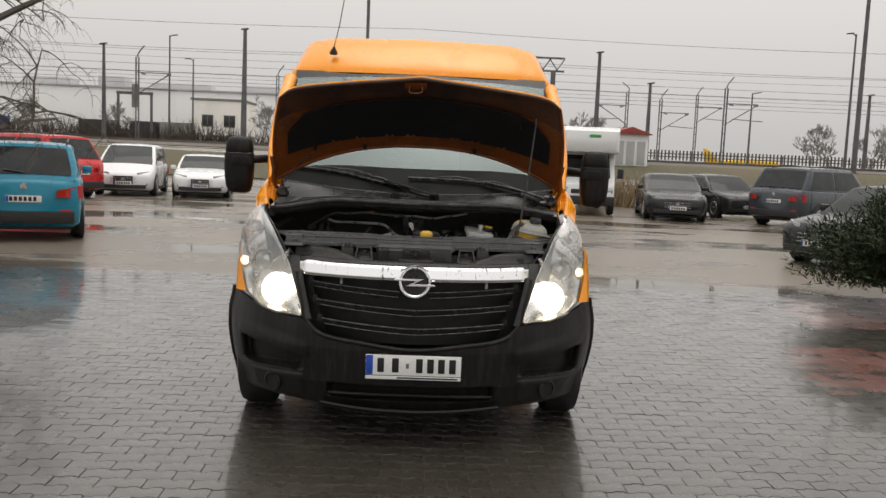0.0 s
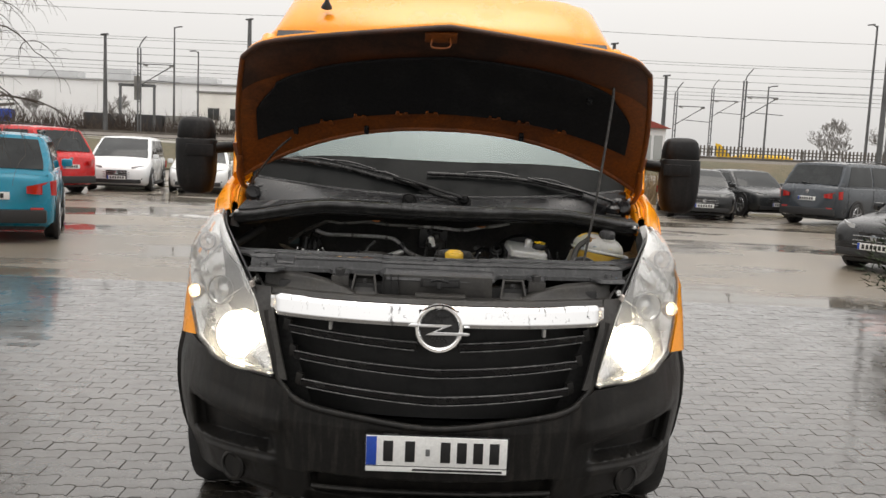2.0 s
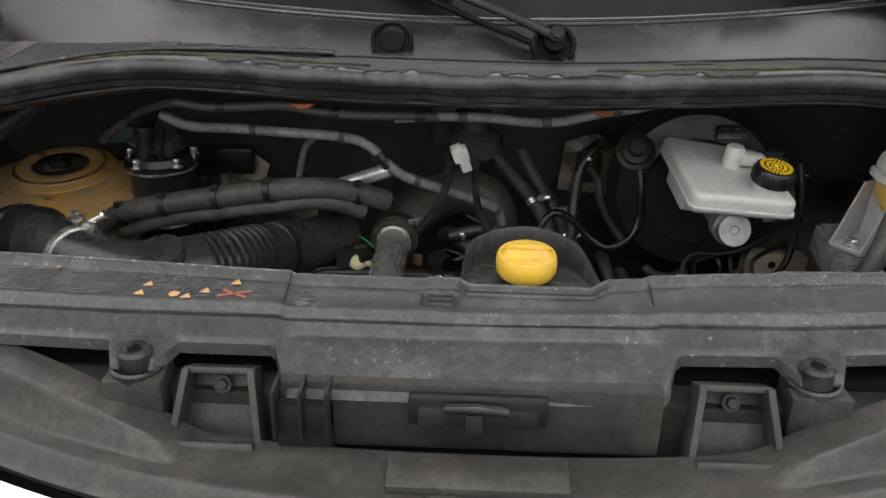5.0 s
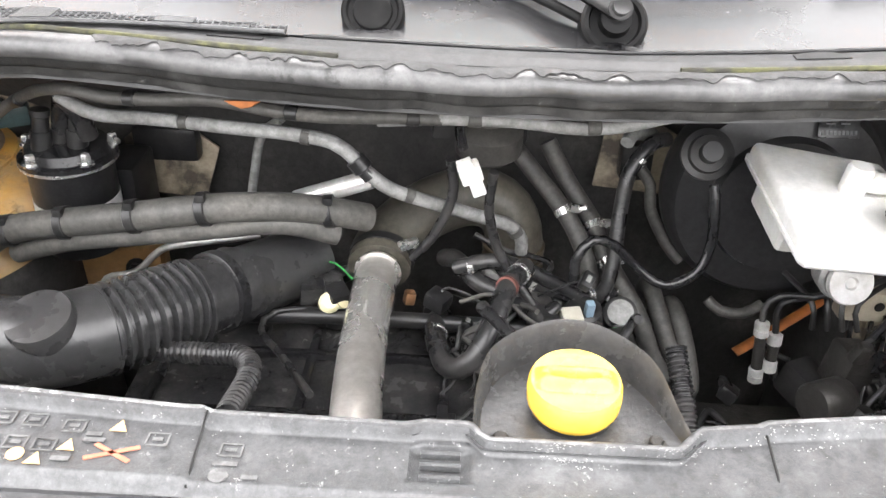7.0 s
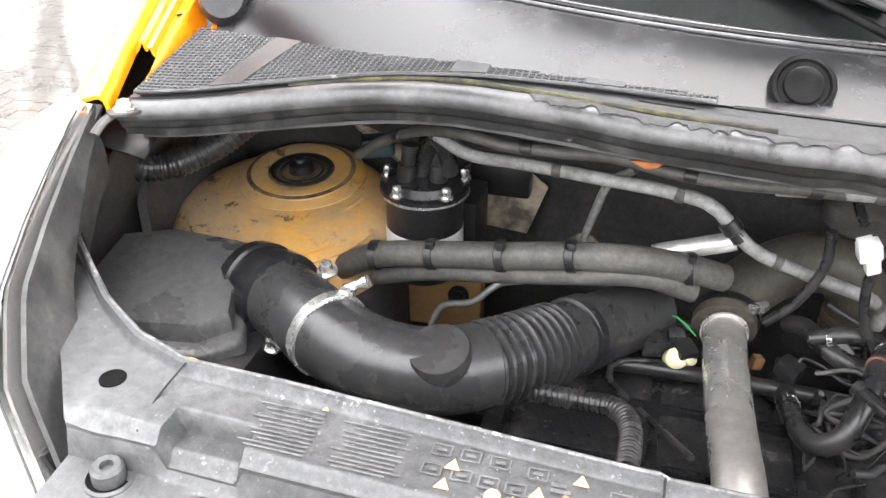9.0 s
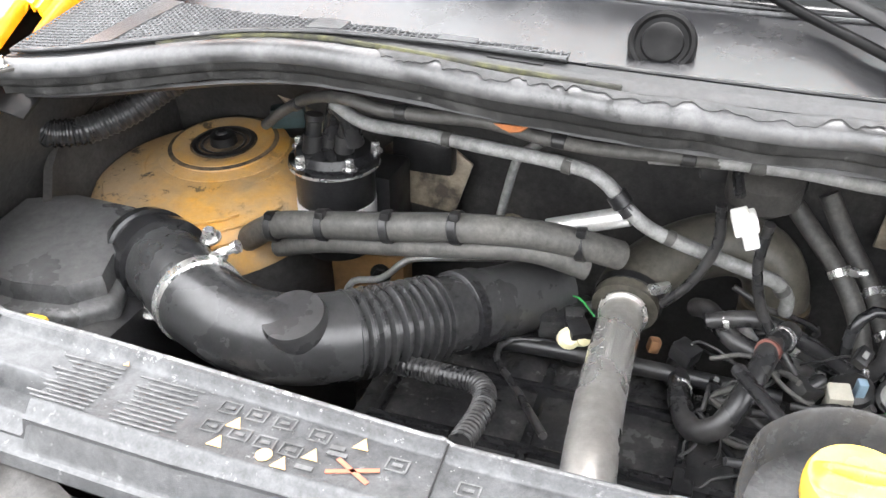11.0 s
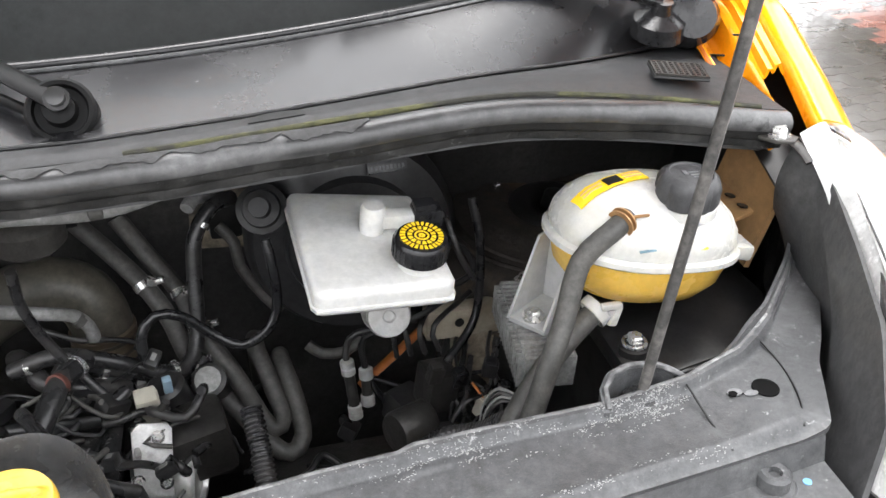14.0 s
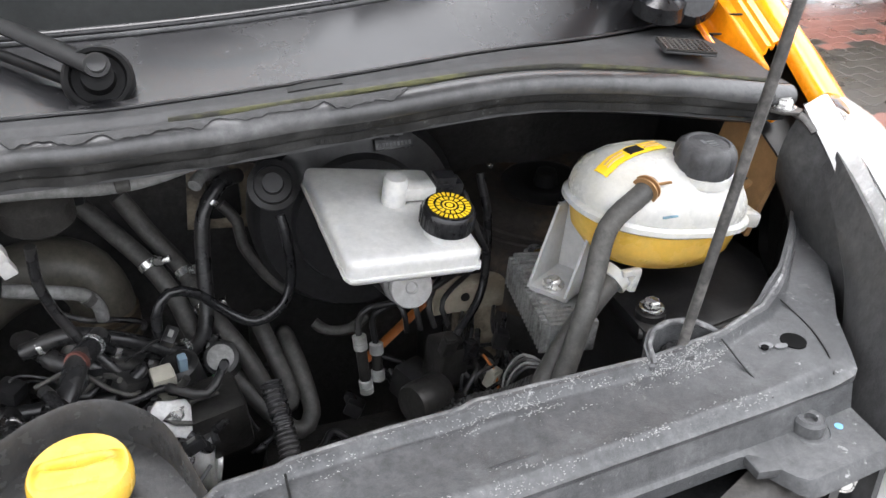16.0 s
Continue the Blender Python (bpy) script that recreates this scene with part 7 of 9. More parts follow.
res = thing("brake_fluid_reservoir", (.395, 5.30, 1.105), "white plastic brake fluid reservoir with black yellow-printed cap", "reservoir")
RES = Matrix.Translation((.395, 5.296, 1.181)) @ pose(0, 0, 0, 6.5, 5.0, 3.5)
outline = [(-.077, -.10), (.072, -.10), (.077, -.09), (.077, .0), (.072, .085), (-.077, .110), (-.082, .10), (-.082, -.09)]
part("body", prism(outline, -.034, .0, .010, RES, 4), white_plastic, res)
part("seam", prism([(x * 1.03, y * 1.025) for x, y in outline], -.026, -.021, .0015, RES), white_plastic, res)
part("lower_body", prism([(x * .80, .035 + y * .5) for x, y in outline], -.075, -.020, .006, RES, 2), white_plastic, res)
part("filler_neck", lathe([(.024, 0), (.024, .014)], RES @ V(.042, -.062, .0), RES.to_3x3() @ V(0, 0, 1), 28), white_plastic, res)
bcap = part("cap", lathe([(.0285, 0), (.031, .002), (.031, .022), (.028, .026), (.012, .027), (0, .027)], RES @ V(.042, -.062, .012), RES.to_3x3() @ V(0, -.05, 1), 40), satin_black, res, "black screw cap with yellow print")
for k in range(26):
    a = 2 * math.pi * k / 26
    part("cap_ridge", moved(box((.031 * math.cos(a), .031 * math.sin(a), .012), (.0022, .0026, .018), .0006, (0, 0, math.degrees(a))), RES @ Matrix.Translation((.042, -.062, .012))), satin_black, bcap)
part("cap_print", moved(merge(*[prism([(r1 * math.cos(a), r1 * math.sin(a)), (r2 * math.cos(a), r2 * math.sin(a)), (r2 * math.cos(a + w), r2 * math.sin(a + w)), (r1 * math.cos(a + w), r1 * math.sin(a + w))], 0, .0006)
                                for r1, r2, n, w in ((.0185, .0245, 26, .15), (.011, .016, 14, .30), (.0065, .0085, 12, .5), (.001, .004, 8, .75)) for a in [2 * math.pi * i / n for i in range(n)]]), RES @ Matrix.Translation((.042, -.0625, .0390)) @ pose(0, 0, 0, 3, 0, 0)), label_yellow, bcap)
part("level_sensor", merge(moved(lathe([(.015, 0), (.015, .030), (.012, .034), (0, .034)], (0, 0, 0), (0, 0, 1), 20), RES @ Matrix.Translation((.005, .012, 0))), moved(box((.034, .012, .014), (.05, .022, .018), .004), RES)), white_plastic, res)
part("sensor_plug", moved(merge(box((.070, .012, .016), (.036, .026, .022), .004), box((.066, .012, .03), (.026, .02, .008), .002)), RES), satin_black, res)
part("sensor_wire", tube([RES @ V(.088, .012, .016), RES @ V(.10, .02, .0), RES @ V(.115, .0, -.04), (.53, 5.33, 1.08)], .004, 8, .01), hose_black, res)

# coolant tank
bracket_plastic = surface("translucent_grey_plastic", (.42, .42, .41), .4, grain=(.36, .36, .35), grain_scale=60, stain=(.3, .3, .28), stain_amount=.4, stain_scale=20, sub=.2)
tank = thing("coolant_tank", (.70, 5.19, 1.10), "milky plastic coolant tank half full of orange coolant", "coolant tank")


def tank_ring(z, rx, ry, cx=.690, cy=5.206):
    rx, ry = rx * 1.04, ry * .92
    return [V(cx + rx * math.copysign(abs(math.cos(a)) ** .85, math.cos(a)) + .10 * (z - 1.16), cy + ry * math.copysign(abs(math.sin(a)) ** .85, math.sin(a)), z - .06 * (rx / .12) * math.cos(a) * .35) for a in [2 * math.pi * i / 48 for i in range(48)]]


part("upper_shell", loft([tank_ring(1.186, .102, .080), tank_ring(1.200, .105, .083), tank_ring(1.214, .102, .081), tank_ring(1.229, .093, .073), tank_ring(1.243, .076, .058), tank_ring(1.253, .052, .040), tank_ring(1.258, .022, .018)]), tank_plastic, tank)
part("seam", loft([tank_ring(1.181, .105, .084), tank_ring(1.184, .110, .088), tank_ring(1.190, .110, .088), tank_ring(1.193, .106, .084)]), tank_plastic, tank)
part("lower_shell", loft([tank_ring(1.122, .050, .040), tank_ring(1.131, .076, .060), tank_ring(1.152, .094, .074), tank_ring(1.184, .102, .080)]), coolant_plastic, tank)
cap_grey = surface("matt_cap_plastic", (.036, .036, .038), .5, grain=(.055, .055, .056), grain_scale=200, stain=(.08, .08, .08), stain_amount=.5, stain_scale=20, bump=.15, bump_scale=300)
CAP = Matrix.Translation((.722, 5.172, 1.243)) @ pose(0, 0, 0, 4, 3, 0)


def cap_ring(r, z, lobe):
    return [CAP @ V(r * (1 + lobe * abs(math.cos(4 * a)) ** .6) * math.cos(a), r * (1 + lobe * abs(math.cos(4 * a)) ** .6) * math.sin(a), z) for a in [2 * math.pi * i / 64 for i in range(64)]]


tcap = part("cap", loft([cap_ring(.0295, 0, .0), cap_ring(.0315, .002, .05), cap_ring(.0325, .008, .09), cap_ring(.0318, .024, .10), cap_ring(.0300, .031, .07), cap_ring(.0262, .0350, .0), cap_ring(.0235, .0352, 0), cap_ring(.0222, .0335, 0), cap_ring(.010, .0338, 0), cap_ring(.001, .0338, 0)]), cap_grey, tank, "matt dark grey ribbed pressure cap")
part("cap_print", moved(merge(box((.003, .002, .0345), (.011, .0022, .0008), 0), box((.003, -.003, .0345), (.010, .0022, .0008), 0), box((.003, -.008, .0345), (.009, .0016, .0008), 0), box((-.006, .002, .0345), (.004, .009, .0008), 0)), CAP), label_pale, tcap)
part("cap_collar", lathe([(.036, 0), (.035, .010), (.031, .012)], (.722, 5.174, 1.234), (.05, -.06, 1), 32), tank_plastic, tank)


def dome(x, y):
    """The tank's upper surface."""
    radii, heights = [.022, .052, .076, .093, .102, .105], [1.258, 1.253, 1.243, 1.229, 1.214, 1.200]
    dx, dy = (x - .697) / 1.04, y - 5.206
    rho = ((abs(dx)) ** 2.35 + (abs(dy) / .727) ** 2.35) ** (1 / 2.35)
    return V(x, y, between(rho, radii, heights) - .175 * dx)


def on_dome(x0, y0, turn, w, h, lift):
    c, s_ = math.cos(radians(turn)), math.sin(radians(turn))
    return sheet(lambda u, v: dome(x0 + c * w * (u - .5) - s_ * h * (v - .5), y0 + s_ * w * (u - .5) + c * h * (v - .5)) + V(0, 0, lift), 14, 5, .001)


part("label", on_dome(.646, 5.199, 15, .090, .020, .0030), label_yellow, tank, "yellow warning label")
part("label_print", on_dome(.648, 5.1995, 15, .020, .013, .0042), print_and_gap_black, tank)
for x in (.632, .684):
    part("label_print", on_dome(x - .010, 5.1905 + .26 * (x - .632), 15, .024, .002, .0042), warn_orange, tank)
    part("label_print", on_dome(x - .010, 5.1965 + .26 * (x - .632), 15, .026, .002, .0042), warn_orange, tank)
faded_blue = surface("faded_blue_ink", (.10, .19, .24), .6, grain=(.2, .28, .3), grain_scale=200)
for c, mat in (((.726, 5.134, 1.204), label_yellow), ((.664, 5.132, 1.212), faded_blue)):
    part("level_mark", box(c, (.019, .003, .0016), .0006, (42, 0, 0)), mat, tank)
part("side_lug", box((.805, 5.19, 1.165), (.03, .04, .02), .006, (0, 12, 0)), tank_plastic, tank)
part("top_nozzle", lathe([(.011, -.01), (.010, .012), (.008, .018)], (.656, 5.168, 1.226), (-.4, -.6, .5), 16), tank_plastic, tank)
th = part("hose", tube(LINES["tankhose"], .0118, 16, .012), hose_grey, tank, "grey rubber coolant hose")
copper = surface("copper_wire", (.42, .24, .11), .4, .6, grain=(.3, .17, .08), grain_scale=90)
for k in (0, 1):
    part("hose_clip", lathe([(.0146, -.0012), (.0158, -.0008), (.0158, .0008), (.0146, .0012)], (.638 + .005 * k, 5.150 + .003 * k, 1.239 + .0015 * k), (-.8, -.5, -.2), 20), copper, tank)
part("clip_ear", box((.660, 5.148, 1.246), (.018, .003, .003), .001), copper, tank)
part("hose", tube(LINES["tankhose2"], .0128, 14, .012), hose_grey, tank, "grey rubber coolant hose")
part("hose_clip", merge(lathe([(.018, -.007), (.0195, -.006), (.0195, .006), (.018, .007)], (.628, 5.17, 1.118), (-.8, -.2, -.5), 18), box((.645, 5.158, 1.118), (.012, .012, .026), .003, (0, 20, 20)), box((.640, 5.155, 1.132), (.024, .008, .008), .002)), tank_plastic, tank)
FOOT = [V(.541, 5.216, 1.092), V(.570, 5.176, 1.092), V(.622, 5.204, 1.096), V(.593, 5.246, 1.096)]
TOP = [V(.583, 5.236, 1.186), V(.608, 5.194, 1.182)]
for base, back, top in ((FOOT[0], FOOT[3], TOP[0]), (FOOT[1], FOOT[2], TOP[1])):
    part("bracket_cheek", sheet(lambda u, v, base=base, back=back, top=top: base.lerp(back, u).lerp(top.lerp(top + (back - base) * .35, u), v), 3, 8, .0035), bracket_plastic, tank)
part("bracket_back", sheet(lambda u, v: FOOT[3].lerp(FOOT[2], u).lerp(TOP[0].lerp(TOP[1], u) + V(.016, .008, 0), v), 4, 6, .004), bracket_plastic, tank)
part("bracket_foot", sheet(lambda u, v: FOOT[0].lerp(FOOT[1], u).lerp(FOOT[3].lerp(FOOT[2], u), v) + V(0, 0, .003), 4, 4, .006), bracket_plastic, tank)
part("bracket_bolt", bolt((.568, 5.206, 1.098), (0, -.1, 1), .009, .009), steel, tank)

heat_sink = surface("oxidised_heat_sink", (.30, .30, .29), .55, .4, grain=(.22, .22, .21), grain_scale=180, grain_amount=.5, stain=(.12, .115, .105), stain_amount=.6, stain_scale=22, bump=.3, bump_scale=400)
ecu = thing("control_unit", (.575, 5.20, 1.03), "ribbed grey aluminium control unit below the coolant tank", "control unit")
ECU = pose(.574, 5.222, 1.064, 4, 3, -5)
part("housing", moved(box((0.002, 0, 0), (.060, .150, .044), .003), ECU), heat_sink, ecu)
for k in range(18):
    part("fin", moved(box((-.0310, -.0690 + .00810 * k, -.002), (.008, .0030, .042), .0008), ECU), heat_sink, ecu)
    part("fin", moved(box((-.010, -.0690 + .00810 * k, .0228), (.034, .0030, .0036), .0008), ECU), heat_sink, ecu)
part("plug", box((.532, 5.128, 1.030), (.016, .022, .034), .003, (0, 20, 10)), blue_plastic, ecu, "pale blue plug")
for k in range(4):
    part("plug_wire", tube([(.531, 5.131 + .004 * k, 1.034), (.512, 5.140 + .005 * k, 1.036 + .002 * k), (.498, 5.150 + .006 * k, 1.012), (.494, 5.158 + .004 * k, .97)], .0022, 6, .008), tube_grey if k % 2 else hose_black, ecu)

batt = thing("battery_box", (.76, 5.20, .52), "black plastic battery box with bolted lid", "battery box")
part("case", box((.765, 5.225, .80), (.24, .28, .50), .015), black_plastic, batt)
part("lid", prism([(.645, 5.12), (.70, 5.10), (.84, 5.13), (.88, 5.22), (.875, 5.36), (.67, 5.36), (.645, 5.30)], 1.045, 1.072, .008, None, 2), black_plastic, batt)
part("lid_rim", tube([(.645, 5.13, 1.062), (.70, 5.105, 1.062), (.80, 5.12, 1.064), (.85, 5.15, 1.066)], .007, 8, .02), black_plastic, batt)
for c in ((.668, 5.145, 1.080), (.745, 5.08, 1.03), (.60, 5.33, 1.06)):
    part("lid_post", lathe([(.020, -.05), (.018, 0), (.012, .002), (.011, .006), (0, .006)], c, (0, 0, 1), 18), black_plastic, batt)
    part("lid_bolt", bolt((c[0], c[1], c[2] + .005), (0, 0, 1), .010, .010), steel, batt)

# throttle, gearbox end, brake unit, wiring
plug_ivory = surface("ivory_plug_plastic", (.42, .40, .34), .42, grain=(.5, .48, .4), grain_scale=60, stain=(.34, .31, .25), stain_amount=.5, stain_scale=30)
thr = thing("throttle_body", (.15, 5.20, .72), "cast aluminium throttle body with wiring", "throttle body")
part("barrel", lathe([(.044, -.006), (.044, .004), (.040, .006), (.040, .058), (.036, .062), (.030, .062), (.028, .056), (0, .056)], (.088, 5.345, .828), (.93, -.20, .0), 32), alu, thr)
part("housing", box((.150, 5.370, .860), (.080, .070, .085), .012, (8, -6, 10)), oily_alloy, thr)
part("motor", lathe([(.024, 0), (.026, .006), (.026, .05), (.020, .056), (0, .056)], (.125, 5.42, .875), (-.2, -.2, 1), 22), black_plastic, thr)
part("plug", merge(box((.099, 5.380, .915), (.024, .022, .050), .003, (14, 0, 12)), box((.097, 5.373, .938), (.027, .025, .014), .003, (14, 0, 12))), plug_ivory, thr)
part("plug", box((.122, 5.395, .935), (.011, .012, .026), .002, (10, 0, 12)), surface("grey_blue_plastic", (.20, .28, .34), .45), thr)
part("plug", box((.160, 5.40, .875), (.020, .018, .055), .003, (12, 8, 20)), green_plastic, thr, "green plug")
part("wire", tube([(.10, 5.20, .95), (.06, 5.19, .985), (.03, 5.22, 1.0), (-.02, 5.30, 1.0)], .008, 8, .012), hose_black, thr)
part("corrugated_sleeve", tube([(.222, 5.33, .93), (.228, 5.28, .895), (.232, 5.22, .85), (.232, 5.18, .80)], .012, 12, .006, .002, .006), hose_black, thr)
part("bracket_plate", prism([(-.024, -.05), (.020, -.052), (.022, .030), (.016, .038), (-.018, .040), (-.026, .03)], 0, .010, .003, Matrix.Translation((.101, 5.325, .888)) @ pose(0, 0, 0, 55, 8, 6)), cast_alu, thr)
part("bracket_rib", box((.079, 5.335, .883), (.008, .05, .05), .003, (8, 6, 10)), cast_alu, thr)
for dx, dz in ((-.02, -.02), (.012, -.025), (.008, .02)):
    part("bracket_bolt", bolt((.101 + dx, 5.313 + dz * .7, .892 + dz), (.1, -.8, .5), .0055, .007), steel, thr)
part("wire", tube([(.19, 5.10, .93), (.14, 5.08, .965), (.09, 5.11, .975), (.06, 5.17, .955)], .008, 8, .012), hose_black, thr)
thr.location += V(.010, -.055, .043)
sensor = thing("round_sensor", (.165, 5.46, .84), "round pale sensor with black collar", "sensor")
part("body", lathe([(.020, -.06), (.020, 0), (.023, .004), (.023, .012), (.018, .014)], (.166, 5.455, .885), (-.1, -.7, .75), 24), black_plastic, sensor)
part("face", lathe([(.0175, 0), (.0175, .004), (.006, .006), (0, .006)], (.1645, 5.445, .8955), (-.1, -.7, .75), 24), tube_grey, sensor)
sensor.location += V(.0145, -.075, .059)
pump = thing("brake_control_unit", (.44, 5.28, .70), "grey brake control unit among wiring", "brake unit")
part("motor", lathe([(.026, 0), (.028, .004), (.028, .050), (.025, .055), (.010, .056), (0, .056)], (.452, 5.275, .908), (-.85, -.45, .12), 32), oily_alloy, pump)
part("block", box((.478, 5.33, .915), (.045, .05, .060), .006, (0, 10, 14)), oily_alloy, pump)
part("plug", box((.525, 5.35, .870), (.045, .045, .06), .008, (0, 6, 20)), black_plastic, pump)
part("plug", box((.44, 5.36, .86), (.05, .05, .05), .008, (10, 6, 30)), black_plastic, pump)
for k in range(4):
    part("pipe", tube([(.43 + .02 * k, 5.36, .95), (.425 + .02 * k, 5.37, .985), (.40 + .05 * k, 5.42, 1.0)], .004, 6, .01), black_plastic, pump)
harness = thing("wiring_harness", (.51, 5.33, .86), "tangled black wiring with small plugs beside the brake unit", "wiring")
cord = random.Random(44)
for k in range(11):
    a = V(cord.uniform(.49, .56), cord.uniform(5.30, 5.38), cord.uniform(.89, .94))
    b = V(cord.uniform(.46, .57), cord.uniform(5.26, 5.34), cord.uniform(.85, .89))
    c = V(cord.uniform(.44, .55), cord.uniform(5.25, 5.33), cord.uniform(.82, .86))
    bow = V(cord.uniform(-.03, .03), cord.uniform(-.03, .01), cord.uniform(.0, .03))
    part("wire", tube([a + V(.02, .05, .02), a, a.lerp(b, .5) + bow, b, c], cord.choice((.0022, .003, .0042)), 6, .012), cord.choice((hose_black, hose_black, hose_black, hose_grey, satin_black)), harness)
for x, y, z, mat, turn in ((.505, 5.315, .935, satin_black, 20), (.545, 5.300, .955, black_plastic, -15), (.532, 5.290, .900, plug_ivory, 35), (.470, 5.300, .960, oily_alloy, 10), (.560, 5.285, .925, satin_black, 5)):
    part("plug", merge(box((x, y, z), (.020, .016, .028), .003, (14, 10, turn)), box((x, y - .004, z + .014), (.015, .012, .008), .002, (14, 10, turn))), mat, harness)
part("wire", tube([(.520, 5.30, .935), (.532, 5.285, .915), (.538, 5.28, .885)], .0022, 6, .01), rust, harness)
strap = thing("rusty_strap", (.41, 5.50, .81), "rust-orange metal strap behind the brake unit", "strap")
part("strap_bar", tube([(.39, 5.49, .805), (.49, 5.52, .867), (.565, 5.545, .922)], .010, 8, .02, flat=.4), rust, strap)
rail_cream = surface("dirty_cream_paint", (.46, .41, .32), .55, grain=(.36, .31, .23), grain_scale=70, stain=(.20, .16, .11), stain_amount=.7, stain_scale=14)
rail = thing("chassis_rail", (.56, 5.43, .50), "cream primed chassis rail in the engine bay", "chassis rail")
part("rail_web", box((.535, 5.412, .962), (.112, .03, .046), .005, (0, 3, 3)), rail_cream, rail)
part("rail_foot", box((.56, 5.43, .72), (.07, .04, .44), .008), cream_metal, rail)
part("rail_hole", lathe([(.007, 0), (.007, .001), (0, .001)], (.528, 5.3965, .966), (0, -1, .05), 12), print_and_gap_black, rail)
mount = thing("wing_bracket", (.85, 5.26, 1.0), "tan painted inner wing bracket beside the coolant tank", "bracket")
part("bracket_plate", sheet(lambda u, v: V(.862 + .035 * v, 5.235 + .12 * u, 1.10 + .11 * v + .02 * u), 6, 6, .008), brown_metal, mount)
part("bracket_shelf", box((.862, 5.31, 1.165), (.07, .10, .006), .002, (4, -12, 8)), brown_metal, mount)
for y in (5.27, 5.30, 5.33):
    part("bracket_hole", lathe([(.007, 0), (.007, .001), (0, .001)], (.862, y, 1.1695), (.2, 0, 1), 12), print_and_gap_black, mount)

# loose wiring low in the bay
rng = random.Random(7)
for k in range(30):
    x0, y0 = rng.uniform(.20, .60), rng.uniform(5.12, 5.45)
    z0 = rng.uniform(.77, .85)
    pts = [V(x0, y0, z0)]
    for j in range(4):
        pts.append(pts[-1] + V(rng.uniform(-.02, .05), rng.uniform(-.03, .03), rng.uniform(-.025, .015)))
    wire = link("loom_wire", tube(pts, rng.choice((.0025, .003, .004, .005)), 7, .006), None, rng.choice((hose_black, hose_black, hose_black, black_plastic, black_plastic)))
    tagged(wire, "thin dark wire low in the engine bay", "cable", "loose wiring")
for k in range(14):
    x0, y0 = rng.uniform(-.05, .14), rng.uniform(5.20, 5.45)
    pts = [V(x0, y0, rng.uniform(.94, .99))]
    for j in range(4):
        pts.append(pts[-1] + V(rng.uniform(-.045, .045), rng.uniform(-.03, .04), rng.uniform(-.02, .02)))
    wire = link("loom_wire", tube(pts, rng.choice((.003, .004, .006)), 7, .012), None, rng.choice((hose_black, hose_black, hose_grey)))
    tagged(wire, "thin dark wire behind the engine cover", "cable", "loose wiring")
sleeve = surface("dull_loom_tape", (.035, .035, .036), .5, grain=(.07, .07, .07), grain_scale=300, stain=(.12, .118, .115), stain_amount=.6, stain_scale=40)
for k in range(44):
    x0, y0 = rng.uniform(-.06, .22), rng.uniform(5.12, 5.42)
    z0 = .955 - .10 * max(0, x0 - .05) / .17 + rng.uniform(-.03, .03)
    d = V(rng.uniform(-1, 1), rng.uniform(-1, 1), rng.uniform(-.3, .3)).normalized()
    pts = [V(x0, y0, z0)]
    for j in range(4):
        d = (d + V(rng.uniform(-.7, .7), rng.uniform(-.7, .7), rng.uniform(-.35, .35))).normalized()
        pts.append(pts[-1] + d * rng.uniform(.014, .030))
    wire = link("loom_wire", tube(pts, rng.choice((.0014, .0018, .0024, .0036, .005)), 7, .006), None, rng.choice((hose_black, sleeve, sleeve, black_plastic)))
    tagged(wire, "thin taped wire beside the throttle body", "cable", "loose wiring")
    if k % 4 == 0:
        c = pts[-1]
        plug = thing("wiring_plug", c, "small dark plug with a pale tag", "plug", "wiring plugs")
        rot = (rng.uniform(-30, 30), rng.uniform(-30, 30), rng.uniform(0, 180))
        part("plug_body", box(c, (.024, .016, .014), .003, rot), rng.choice((black_plastic, satin_black, black_plastic)), plug)
        part("plug_tag", moved(box((0, 0, .0078), (.010, .006, .001), 0), Matrix.Translation(c) @ pose(0, 0, 0, *rot)), tube_grey, plug)
for k, (c, mat) in enumerate((((.03, 5.36, .975), black_plastic), ((.07, 5.31, .985), black_plastic), ((.005, 5.40, .985), cast_alu), ((.08, 5.38, .955), tube_grey), ((.40, 5.22, .875), black_plastic), ((.47, 5.25, .90), black_plastic), ((.36, 5.40, .80), black_plastic), ((-.14, 5.33, .97), black_plastic), ((-.20, 5.40, .975), black_plastic), ((-.27, 5.385, .955), black_plastic))):
    plug = thing("wiring_plug", c, "small dark wiring plug on the loom", "plug", "wiring plugs")
    part("plug_body", box(c, (.035, .026, .022), .005, (k * 17 % 40, k * 23 % 30, k * 41 % 90)), mat, plug)
    part("plug_boot", lathe([(.010, 0), (.009, .02), (.006, .026)], c, (math.sin(k), math.cos(k), .5), 12), hose_black, plug)
# orange clips on the conduit
for x, y, z in ((-.275, 5.277, 1.272), (.19, 5.315, 1.262)):
    clip = link("orange_clip", prism([(-.020, 0), (.020, .001), (.010, -.006), (.0, -.008), (-.009, -.005)], 0, .010, .002, Matrix.Translation((x, y, z)) @ pose(0, 0, 0, 70, 0, 0)), None, rust)
    tagged(clip, "small orange clip on the wiring conduit", "clip", "orange clips")


